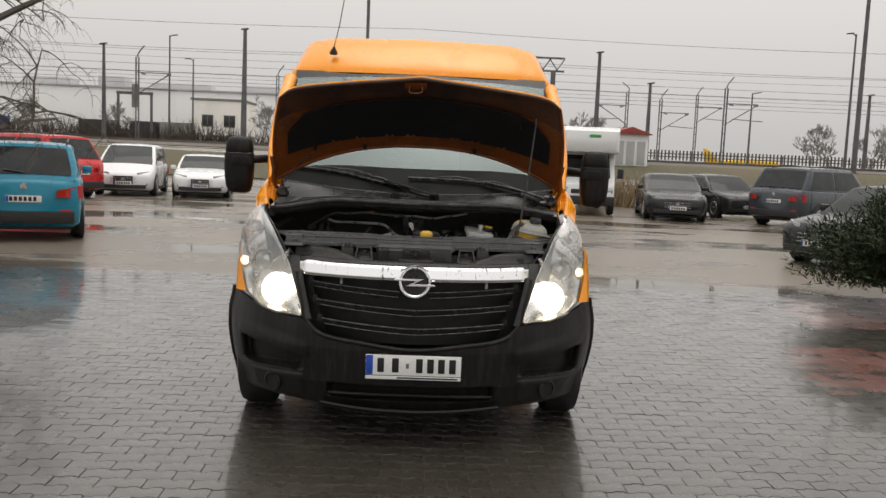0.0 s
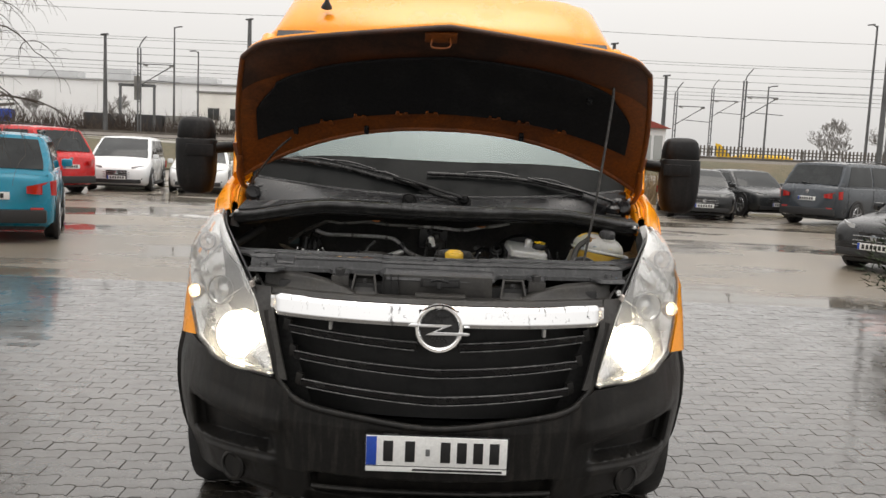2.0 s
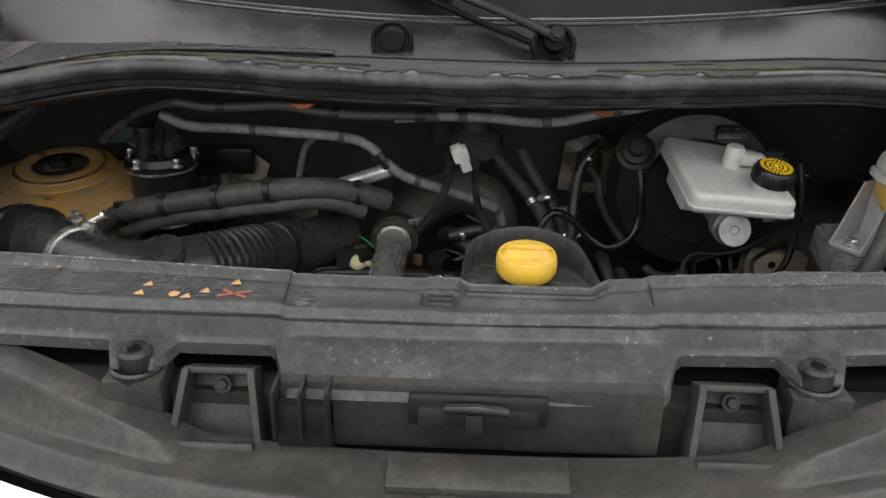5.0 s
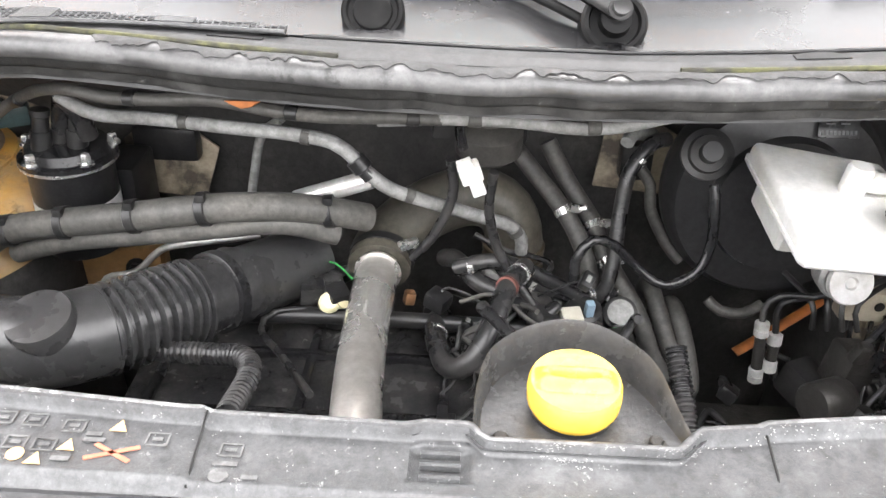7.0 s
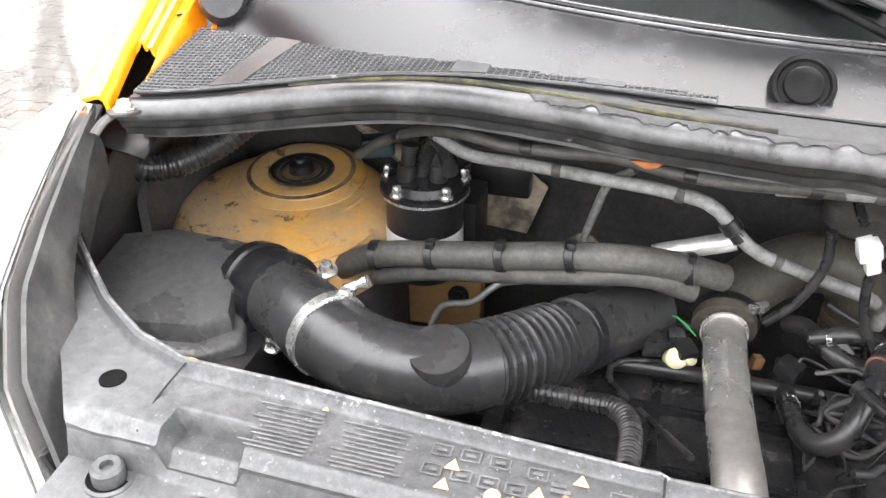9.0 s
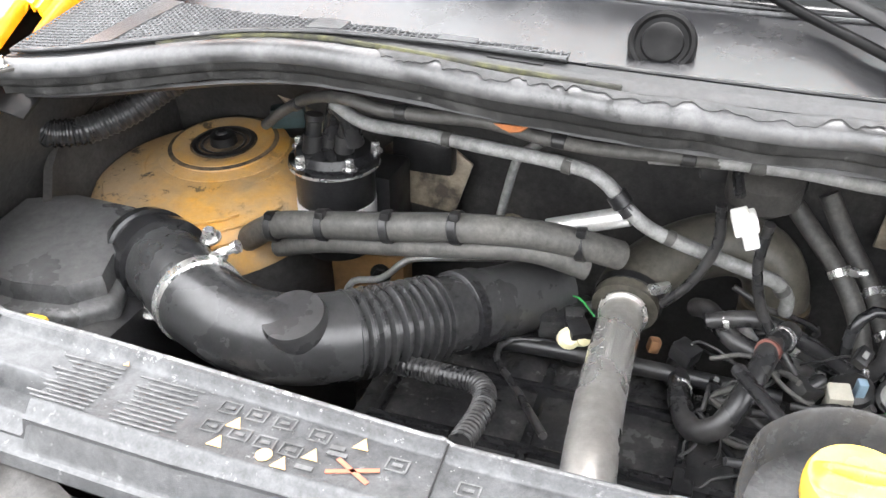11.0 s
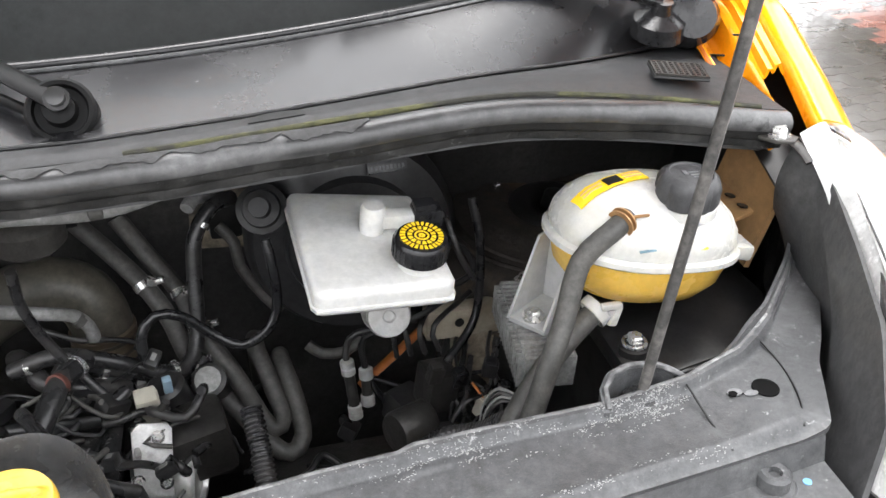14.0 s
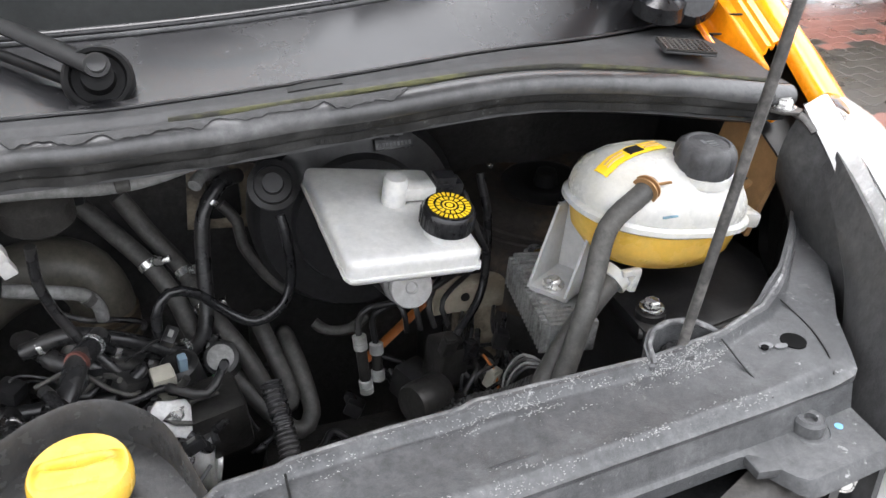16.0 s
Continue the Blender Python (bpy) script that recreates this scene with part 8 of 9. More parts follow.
# ---------------------------------------------------------------- ground
def ground_material(name, dry, wet, mud, puddle_scale, lo, hi, base_rough, relief):
    m = bpy.data.materials.new(name)
    m.use_nodes = True
    nt = m.node_tree
    bs = nt.nodes["Principled BSDF"]
    co = nt.nodes.new("ShaderNodeTexCoord").outputs["Object"]
    fine, h = noise_node(nt, co, 60, 6, .7, .3, .7)
    big, _ = noise_node(nt, co, puddle_scale, 5, .55, lo, hi, (1, 2.2, 1))
    brown, _ = noise_node(nt, co, .35, 5, .6, .42, .62)
    c = mix_node(nt, dry, tuple(x * .6 for x in dry), fine)
    c = mix_node(nt, c, mud, brown)
    c = mix_node(nt, c, wet, big)
    nt.links.new(c, bs.inputs["Base Color"])
    r = nt.nodes.new("ShaderNodeMapRange")
    r.inputs["To Min"].default_value, r.inputs["To Max"].default_value = base_rough, .03
    nt.links.new(big, r.inputs["Value"])
    nt.links.new(r.outputs["Result"], bs.inputs["Roughness"])
    bp = nt.nodes.new("ShaderNodeBump")
    bp.inputs["Distance"].default_value = .004
    inv = nt.nodes.new("ShaderNodeMapRange")
    inv.inputs["To Min"].default_value, inv.inputs["To Max"].default_value = relief, 0.0
    nt.links.new(big, inv.inputs["Value"])
    nt.links.new(inv.outputs["Result"], bp.inputs["Strength"])
    nt.links.new(h, bp.inputs["Height"])
    nt.links.new(bp.outputs["Normal"], bs.inputs["Normal"])
    return m


wet_ground = ground_material("wet_asphalt_and_mud", (.19, .165, .135), (.11, .098, .08), (.20, .168, .13), .22, .50, .60, .30, .5)


def ground_z(x, y):
    return -.012 + 1.7 * smooth(38, 50, y) + .9 * smooth(80, 200, y)


gx = [-400, -200, -120, -80, -50, -30, -20, -12, -6, 0, 6, 12, 20, 30, 50, 80, 120, 200, 400]
gy = [-60, -20, 0, 4, 8, 12, 16, 20, 25, 30, 35, 38, 40, 42, 44, 46, 48, 50, 55, 65, 80, 110, 150, 200, 400, 900, 1800]
verts = [(x * (1 if y < 300 else 4), y, ground_z(x, y)) for y in gy for x in gx]
faces = [(j * len(gx) + i, j * len(gx) + i + 1, (j + 1) * len(gx) + i + 1, (j + 1) * len(gx) + i) for j in range(len(gy) - 1) for i in range(len(gx) - 1)]
tagged(link("ground", raw(verts, faces), None, wet_ground), "wet brown asphalt yard with puddles", "ground", kind="structure")

grass_mat = surface("winter_grass", (.10, .085, .045), .9, grain=(.055, .055, .028), grain_scale=3, grain_amount=.9, stain=(.14, .11, .07), stain_amount=.8, stain_scale=.15, bump=.5, bump_scale=6)
bank = link("railway_bank", sheet(lambda u, v: V(-140 + 280 * u, 41 + 12 * v, ground_z(0, 41 + 12 * v) + .03 + .10 * math.sin(31 * u + 5 * v) * .5), 90, 12, .05), None, grass_mat)
tagged(bank, "low grassy railway bank", "embankment", kind="structure")

# ---------------------------------------------------------------- paving
def paver_material(name, a, b):
    m = bpy.data.materials.new(name)
    m.use_nodes = True
    nt = m.node_tree
    bs = nt.nodes["Principled BSDF"]
    co = nt.nodes.new("ShaderNodeTexCoord").outputs["Object"]
    geo = nt.nodes.new("ShaderNodeNewGeometry")
    oi = nt.nodes.new("ShaderNodeObjectInfo")
    fine, h = noise_node(nt, co, 160, 6, .7, .3, .7)
    big, _ = noise_node(nt, co, .7, 5, .6, .40, .62)
    wet, _ = noise_node(nt, co, 3.0, 4, .6, .35, .65)
    add = nt.nodes.new("ShaderNodeMath")
    add.operation = "ADD"
    nt.links.new(geo.outputs["Random Per Island"], add.inputs[0])
    nt.links.new(oi.outputs["Random"], add.inputs[1])
    fr = nt.nodes.new("ShaderNodeMath")
    fr.operation = "FRACT"
    nt.links.new(add.outputs[0], fr.inputs[0])
    c = mix_node(nt, a, b, fr.outputs[0])
    c = mix_node(nt, c, tuple(x * .74 for x in a), big)
    mul = nt.nodes.new("ShaderNodeMath")
    mul.operation = "MULTIPLY"
    mul.inputs[1].default_value = .22
    nt.links.new(fine, mul.inputs[0])
    c = mix_node(nt, c, tuple(x * .5 for x in b), mul.outputs[0])
    nt.links.new(c, bs.inputs["Base Color"])
    r = nt.nodes.new("ShaderNodeMapRange")
    r.inputs["To Min"].default_value, r.inputs["To Max"].default_value = .22, .40
    nt.links.new(wet, r.inputs["Value"])
    nt.links.new(r.outputs["Result"], bs.inputs["Roughness"])
    bs.inputs["Coat Weight"].default_value, bs.inputs["Coat Roughness"].default_value, bs.inputs["Coat IOR"].default_value = 1.0, .09, 1.36
    bp = nt.nodes.new("ShaderNodeBump")
    bp.inputs["Distance"].default_value, bp.inputs["Strength"].default_value = .0025, .35
    nt.links.new(h, bp.inputs["Height"])
    nt.links.new(bp.outputs["Normal"], bs.inputs["Normal"])
    return m


paver_grey = paver_material("wet_grey_paver", (.042, .036, .029), (.058, .050, .041))
paver_red = paver_material("wet_red_paver", (.18, .075, .056), (.24, .115, .09))
PL, PW = .225, .1125


def paver_outline():
    s, a = PL / 2, .016
    edge = []
    for k in range(2):
        edge += [(k * s, 0), (k * s + .040, 0), (k * s + .056, a), (k * s + .096, a)]
    edge = edge[:-1] + [(s + .096, a), (PL, 0)]
    g = .0015
    low = [(min(PL - g, max(g, x)), y + g) for x, y in edge]
    high = [(min(PL - g, max(g, x)), y + PW - g) for x, y in edge]
    return low + high[::-1]


OUT = paver_outline()


def paver_data(dx, dy, tilt, verts, faces):
    """One zigzag paver with a chamfered edge, laid at dx, dy."""
    n, k = len(OUT), len(verts)
    cx, cy = PL / 2, PW / 2
    for z, sc in ((-.02, 1.0), (-.0035, 1.0), (0.0, .985)):
        for x, y in OUT:
            xx, yy = cx + (x - cx) * sc, cy + (y - cy) * (sc if sc == 1 else .972)
            verts.append((dx + xx, dy + yy, z + tilt[0] + tilt[1] * (xx - cx) + tilt[2] * (yy - cy)))
    for j in range(2):
        for i in range(n):
            a, b = k + j * n + i, k + j * n + (i + 1) % n
            faces.append((a, b, b + n, a + n))
    faces.append(tuple(k + 2 * n + i for i in range(n)))


paving = thing("pavement", (0, 4.6, 0), "wet zigzag interlocking concrete pavers", "paving", kind="structure")
joint_mat = surface("wet_joint_sand", (.075, .067, .056), .5, grain=(.06, .055, .045), grain_scale=200, bump=.3, bump_scale=200)
part("joint_bed", sheet(lambda u, v: V(-9 + 19 * u, -2.0 + 13.1 * v, -.0050), 4, 4, .02), joint_mat, paving)
prng = random.Random(3)
near_cells, grey_v, grey_f, red_v, red_f = [], [], [], [], []
for row in range(int(13.2 / PW)):
    y = -2.0 + row * PW
    off = (row % 2) * PL / 2
    for col in range(int(18.5 / PL)):
        x = -8.8 + col * PL + off
        tilt = (prng.uniform(-.0012, .0012), prng.uniform(-.007, .007), prng.uniform(-.011, .011))
        red = x > 2.9 + .42 * (y - 6.2) + .12 * math.sin(y * 2.3) and (6.0 < y < 7.7 or 8.7 < y < 10.8) and prng.random() < .85
        if not red and abs(x) < 1.75 and 3.5 < y < 5.55 and len(near_cells) < 300:
            near_cells.append((x, y, tilt))
        elif red:
            paver_data(x, y, tilt, red_v, red_f)
        else:
            paver_data(x, y, tilt, grey_v, grey_f)


def paver_mesh(v, f):
    me = bpy.data.meshes.new("m")
    me.from_pydata(v, [], f)
    return me


tagged(part("paver_field", paver_mesh(grey_v, grey_f), paver_grey, paving), kind="stuff")
tagged(part("paver_field", paver_mesh(red_v, red_f), paver_red, paving, "wet red interlocking pavers"), kind="stuff")

# ---------------------------------------------------------------- parked cars
def car_paint(name, c, metal=.0):
    return surface(name, c, .30, metal * .3, coat=.35, spec=.35, mottle=.04, grain=tuple(x * .85 for x in c), grain_scale=200, stain=tuple(x * .7 + .004 for x in c), stain_amount=.4, stain_scale=2.5)


tail_red = surface("tail_lamp_red", (.42, .015, .012), .15, coat=.8, grain=(.3, .01, .01), grain_scale=60)
lamp_clear = surface("clear_lamp", (.62, .64, .65), .12, .5, grain=(.4, .42, .43), grain_scale=50)
trim_black = surface("car_trim_black", (.02, .02, .021), .5, grain=(.035, .035, .035), grain_scale=80)
alloy = surface("alloy_wheel", (.45, .46, .47), .3, .9, grain=(.3, .3, .31), grain_scale=80)


car_pane = surface("dark_car_pane", (.008, .010, .011), .06, ior=1.38, grain=(.02, .024, .025), grain_scale=3, stain=(.035, .04, .04), stain_amount=.5, stain_scale=2, rough_var=.03)


def parked_car(m, label, paint, L=4.4, W=1.82, H=1.6, hood=.95, belt=.95, front_glass=(.22, .40), rear_glass=(.93, .985), clear=.19, tail="hatch", plate_band=True, category="car", rails=False, nose=.62):
    """A parked car that faces -y before the pose m, with its nose at y = 0."""
    car = thing("parked_car", m.translation, label, category)
    car.matrix_basis = m

    def P(name, me, mat, owner=None, lab=""):
        ob = link(name, me, None, mat)
        ob.parent = owner or car
        return tagged(ob, lab) if lab else ob
    w = W / 2
    stations = sorted(set(list(np.linspace(0, 1, 29)) + [.008, .02, .97, .985, .993]))
    fg0, fg1 = front_glass
    rg0, rg1 = rear_glass

    def top(s):
        xs = [0, .015, .05, fg0, 1 - (.10 if tail == "sedan" else .02), .985, 1]
        zs = [nose, nose + .10, nose + .17, hood, belt + .02, belt - .06, belt - .14]
        return between(s, xs, zs)

    def half(s):
        return w * between(s, [0, .008, .02, .06, .15, .5, .88, .96, .985, 1], [.68, .80, .87, .945, .985, 1, .985, .945, .90, .80])

    def low(s):
        return clear + .10 * smooth(.06, 0, s) + .12 * smooth(.94, 1, s)
    rings = []
    for s in stations:
        h, zt, zb = half(s), top(s), low(s)
        zm = zb + (zt - zb) * .55
        pts = [(.0, zb), (.86, zb), (.97, zb + .08), (1.0, zm), (.985, zt - .08), (.94, zt - .02), (.80, zt), (.4, zt + .015), (0, zt + .02)]
        ring = [V(h * a, s * L, z) for a, z in pts] + [V(-h * a, s * L, z) for a, z in pts[-2:0:-1]]
        rings.append(ring)
    P("body", loft(rings, True, True, 50), paint)
    # cabin shell in the body colour, with dark panes set on it
    mid = (fg1 + rg0) / 2

    def crest(s):
        return belt - .05 + (H - belt + .05) * between(s, [fg0, fg0 + (fg1 - fg0) * .5, fg1, fg1 + .05, mid, rg0 - .04, rg0, rg1], [0, .52, .935, .98, 1.0, .965, .93, 0])

    def side_x(s, z):
        return half(s) * .955 * (1 - .17 * (max(0, z - belt) / (H - belt)) ** 1.25)
    gl = []
    for s in sorted(set([fg0, fg0 + .02, fg0 + (fg1 - fg0) * .5, fg1 - .01, fg1, fg1 + .02, fg1 + .05, mid, rg0 - .04, rg0 - .015, rg0, rg0 + .012, (rg0 + rg1) / 2, rg1])):
        z = crest(s)
        ring = [(side_x(s, belt - .07), belt - .07)]
        ring += [(side_x(s, belt - .07 + (z - belt + .07) * t), belt - .07 + (z - belt + .07) * t) for t in (.3, .6, .82)]
        e = side_x(s, z)
        ring += [(e * .985, z - .055 * (z - belt + .07)), (e * .93, z - .015), (e * .80, z), (e * .4, z + .012), (0, z + .016)]
        gl.append([V(x, s * L, zz) for x, zz in ring] + [V(-x, s * L, zz) for x, zz in ring[-2::-1]])
    P("cabin_shell", loft(gl, False, False, 32), paint)
    for name, sa, sb in (("windscreen", fg0 + .004, fg1 - .012), ("rear_window", rg1 - (rg1 - rg0) * .12, rg0 + (rg1 - rg0) * .10)):
        out = -.010 if name == "windscreen" else .010

        def pane(u, v, sa=sa, sb=sb, out=out):
            s = sa + (sb - sa) * v
            z = crest(s)
            return V((2 * u - 1) * side_x(s, z) * (.90 - .03 * v), s * L + out, z + .010 + .012 * (1 - (2 * u - 1) ** 2))
        P(name, sheet(pane, 12, 6, .004, flip=out > 0), car_pane)
    for sgn in (-1, 1):
        for e0, e1, f0, f1 in ((fg0 + .055, fg1 + .012, mid - .012, mid - .010), (mid + .008, mid + .008, rg1 - .075, rg0 - .035)):
            def pane(u, v, sgn=sgn, e0=e0, e1=e1, f0=f0, f1=f1):
                a, b = e0 + (e1 - e0) * v, f0 + (f1 - f0) * v
                s = a + (b - a) * u
                z = belt + .015 + v * (H - .135 - belt)
                return V(sgn * (side_x(s, z) + .006), s * L, z)
            P("side_window", sheet(pane, 8, 6, .004, flip=sgn < 0), car_pane)
        for s in (fg0 + .05, mid, rg0 + .02):
            P("door_gap", tube([(sgn * (half(s) * 1.001), s * L, clear + .15), (sgn * half(s) * 1.003, s * L, (clear + belt) * .55), (sgn * half(s) * .985, s * L, belt - .08)], .006, 4, .2), trim_black)
        P("door_mirror", box((sgn * (w + .07), L * (fg0 + .06), belt + .06), (.18, .12, .14), .04), paint)
        if rails:
            P("roof_rail", tube([(sgn * w * .70, L * (fg1 + .03), H + .02), (sgn * w * .72, L * .6, H + .06), (sgn * w * .70, L * (rg0 - .02), H + .01)], .018, 8, .1), trim_black)
        P("sill", box((sgn * w * .95, L * .5, clear + .05), (.08, L * .56, .10), .02), trim_black)
        for s in (.175, .80):
            wheel = P("wheel", lathe([(.20, -.10), (.30, -.11), (.325, -.09), (.332, -.05), (.332, .05), (.325, .09), (.30, .11), (.20, .10)], (sgn * (w - .10), s * L, .332), (1, 0, 0), 30), tyre_rubber)
            P("rim_edge", tube([(sgn * (w + .004), s * L + .212 * math.cos(a), .332 + .212 * math.sin(a)) for a in np.linspace(0, 2 * math.pi, 25)], .012, 6, .05), alloy, wheel)
            P("rim", merge(lathe([(.045, 0), (.040, .014), (0, .016)], (sgn * (w - .004), s * L, .332), (sgn, 0, 0), 16), *[box((sgn * (w + .004), s * L + .11 * math.cos(a), .332 + .11 * math.sin(a)), (.016, .18, .034), .005, (math.degrees(a), 0, 0)) for a in [2 * math.pi * i / 5 + .3 for i in range(5)]]), alloy, wheel)
            P("wheel_arch", lathe([(.40, -.03), (.40, .035), (.345, .035), (.345, -.03)], (sgn * (w - .035), s * L, .345), (1, 0, 0), 30), trim_black)
        # lamps front and rear
        P("head_lamp", sheet(lambda u, v, sgn=sgn: V(sgn * (half(.03) * (.50 + .46 * u)), L * (.016 + .055 * u ** 2) - .012, nose - .01 + .14 * v + .05 * u), 8, 4, .02, flip=sgn > 0), lamp_clear)
        P("tail_lamp", sheet(lambda u, v, sgn=sgn: V(sgn * (half(.985) * (.60 + .47 * u)), L * (1.006 - .045 * u ** 2), belt - .27 + (.10 + .13 * u) * (v - .5) + .03 * u), 8, 4, .03, flip=sgn < 0), tail_red)
        P("fog_lamp", box((sgn * half(.02) * .78, L * .012 - .01, clear + .22), (.20, .04, .07), .02), trim_black)
        P("reflector", box((sgn * half(.99) * .8, L + .004, clear + .30), (.18, .02, .04), .01), tail_red)
    P("grille", sheet(lambda u, v: V((-.52 + 1.04 * u) * half(.02) * (1 - .15 * v * 0), -.015 + .03 * (2 * u - 1) ** 2, nose - .24 + .26 * v), 12, 4, .03), trim_black)
    for k in range(3):
        P("grille_bar", box((0, -.02, nose - .18 + .07 * k), (half(.02) * .95, .015, .016), .004), alloy)
    P("badge", lathe([(.055, 0), (.055, .012), (.04, .014), (0, .014)], (0, -.02, nose - .06), (0, -1, 0), 18), alloy)
    P("badge", lathe([(.055, 0), (.055, .012), (.04, .014), (0, .014)], (0, L + .002, belt - .16), (0, 1, 0), 18), alloy)
    P("lower_intake", box((0, .03, clear + .14), (W * .74, .10, .12), .02), trim_black)
    P("rear_bumper_trim", box((0, L - .03, clear + .19), (W * .84, .12, .20), .03), trim_black)
    P("plate", box((0, -.035, nose - .20), (.52, .012, .11), .003), plate_white)
    P("plate", box((0, L + .016, belt - .36), (.52, .012, .11), .003), plate_white)
    for y, z in ((-.043, nose - .20), (L + .024, belt - .36)):
        for k in range(6):
            P("plate_mark", box((-.16 + .07 * k, y, z), (.045, .006, .07), .002), print_and_gap_black)
        P("plate_band", box((-.24 if y < 0 else .24, y, z), (.035, .006, .10), .001), plate_blue)
    P("rear_glass_wiper", tube([(0, L * rg1 - .02, belt + .06), (.30, L * rg1 - .05, belt + .10)], .012, 6, .1), trim_black)
    P("underside", box((0, L * .5, clear + .03), (W * .8, L * .9, .12), .03), trim_black)
    return car


def at(x, y, heading):
    """The pose of a car whose nose, or tail for heading 180, looks at -y."""
    return pose(x, y, ground_z(x, y) + .012, 0, 0, heading)


# rear end towards us: turned round, so that y = L comes near
def rear_at(x, y, L, turn=0):
    return pose(x, y, 0, 0, 0, turn) @ pose(0, L, 0, 0, 0, 180)


parked_car(rear_at(-6.30, 14.0, 4.18, 21), "turquoise compact SUV with white number plate", car_paint("turquoise_paint", (.006, .22, .34), .1), 4.18, 1.78, 1.60, 1.02, 1.05, (.24, .40), (.90, .985), .20, rails=True)
parked_car(rear_at(-9.75, 25.4, 4.9, 60), "red SUV parked at an angle", car_paint("red_paint", (.52, .012, .014)), 4.9, 1.9, 1.84, 1.08, 1.12, (.24, .38), (.88, .98), .21, rails=True)
parked_car(at(-9.3, 27.6, 10), "white compact people carrier facing the yard", car_paint("white_paint", (.74, .75, .76)), 4.66, 1.88, 1.66, 1.02, 1.00, (.15, .40), (.92, .985), .17)
parked_car(at(-7.05, 28.3, 10), "white sports coupe with a black grille", car_paint("pearl_white_paint", (.76, .77, .77)), 4.70, 1.84, 1.39, .92, .88, (.28, .46), (.72, .90), .15, "sedan", nose=.58)
parked_car(at(7.95, 25.8, -10), "black executive saloon with chrome grille", car_paint("black_paint", (.012, .013, .014), .2), 4.94, 1.88, 1.42, .93, .92, (.27, .44), (.74, .92), .15, "sedan", nose=.60)
parked_car(at(11.2, 28.4, 9), "dark grey saloon facing the yard", car_paint("graphite_paint", (.03, .032, .034), .3), 4.63, 1.78, 1.44, .92, .92, (.26, .42), (.76, .93), .15, "sedan", nose=.60)
parked_car(rear_at(10.7, 25.4, 4.80, -55), "grey-blue large SUV with roof rails", car_paint("slate_grey_paint", (.050, .058, .068), .4), 4.80, 1.94, 1.79, 1.10, 1.12, (.24, .38), (.88, .98), .21, rails=True)
parked_car(at(7.0, 14.7, -62), "dark saloon half hidden by the juniper", car_paint("anthracite_paint", (.012, .0125, .0135), .3), 4.63, 1.78, 1.44, .92, .92, (.26, .42), (.76, .93), .15, "sedan", nose=.60)

camper = thing("camper_van", (5.2, 27.5, 0), "white alcove camper van", "camper van")
cw = surface("camper_white", (.72, .73, .73), .35, coat=.4, grain=(.66, .67, .67), grain_scale=30, stain=(.55, .55, .54), stain_amount=.3, stain_scale=1.5)
camper.matrix_basis = pose(5.35, 27.0, 0, 0, 0, -6)


def cpart(name, me, mat, owner=None):
    ob = link(name, me, None, mat)
    ob.parent = owner or camper
    return ob


cpart("living_body", box((0, 4.2, 1.75), (2.2, 4.4, 2.1), .10, (0, 0, 0), 3), cw)
cpart("alcove", loft([[V(sx * wd, y, z) for sx, z in ((-1, zb), (1, zb), (1, zt), (-1, zt))] for y, wd, zb, zt in ((.35, .85, 2.15, 2.45), (.45, 1.02, 2.02, 2.68), (.9, 1.09, 1.98, 2.82), (2.2, 1.1, 1.98, 2.84))]), cw)
cpart("alcove_stripe", box((.25, .36, 2.52), (.36, .02, .10), .01), green_plastic)
cpart("cab", loft([[V(sx * wd, y, z) for sx, z in ((-1, .35), (1, .35), (1, zt), (-1, zt))] for y, wd, zt in ((.15, .80, .80), (.22, .92, .98), (.75, .98, 1.15), (1.5, 1.0, 2.0), (2.1, 1.0, 2.02))]), cw)
cpart("cab_glass", sheet(lambda u, v: V(-.84 + 1.68 * u, .78 + .62 * v, 1.20 + .72 * v), 6, 4, .02), car_glass)
cpart("cab_bumper", box((0, .16, .48), (1.86, .18, .28), .05), trim_black)
cpart("cab_grille", box((0, .135, .76), (.9, .05, .14), .03), trim_black)
for s in (-1, 1):
    cpart("cab_lamp", box((s * .70, .18, .80), (.34, .06, .18), .05), lamp_clear)
    cpart("cab_mirror", box((s * 1.18, .95, 1.35), (.20, .10, .32), .04), trim_black)
    for y in (1.0, 5.0):
        wh = cpart("wheel", lathe([(.20, -.10), (.31, -.10), (.335, -.06), (.335, .06), (.31, .10), (.20, .10)], (s * .90, y, .335), (1, 0, 0), 28), tyre_rubber)
        cpart("rim", lathe([(.03, -.08), (.20, -.06), (.21, -.09), (.21, .09), (.20, .06), (.03, .08)], (s * .90, y, .335), (1, 0, 0), 18), alloy, wh)

# ---------------------------------------------------------------- railway, fence, masts, poles
concrete = surface("grey_concrete", (.23, .225, .21), .8, grain=(.17, .165, .155), grain_scale=20, stain=(.12, .115, .105), stain_amount=.6, stain_scale=1.2, bump=.2, bump_scale=30)
mast_steel = surface("weathered_mast_steel", (.13, .135, .14), .6, .4, grain=(.19, .195, .2), grain_scale=12, stain=(.08, .07, .06), stain_amount=.5, stain_scale=2)
pole_steel = surface("galvanised_pole", (.12, .122, .125), .55, .3, grain=(.18, .182, .185), grain_scale=8, stain=(.07, .07, .07), stain_amount=.5, stain_scale=1)
fence_mat = surface("rusty_fence_bars", (.13, .115, .10), .8, grain=(.09, .075, .06), grain_scale=8, stain=(.06, .05, .045), stain_amount=.6, stain_scale=1)


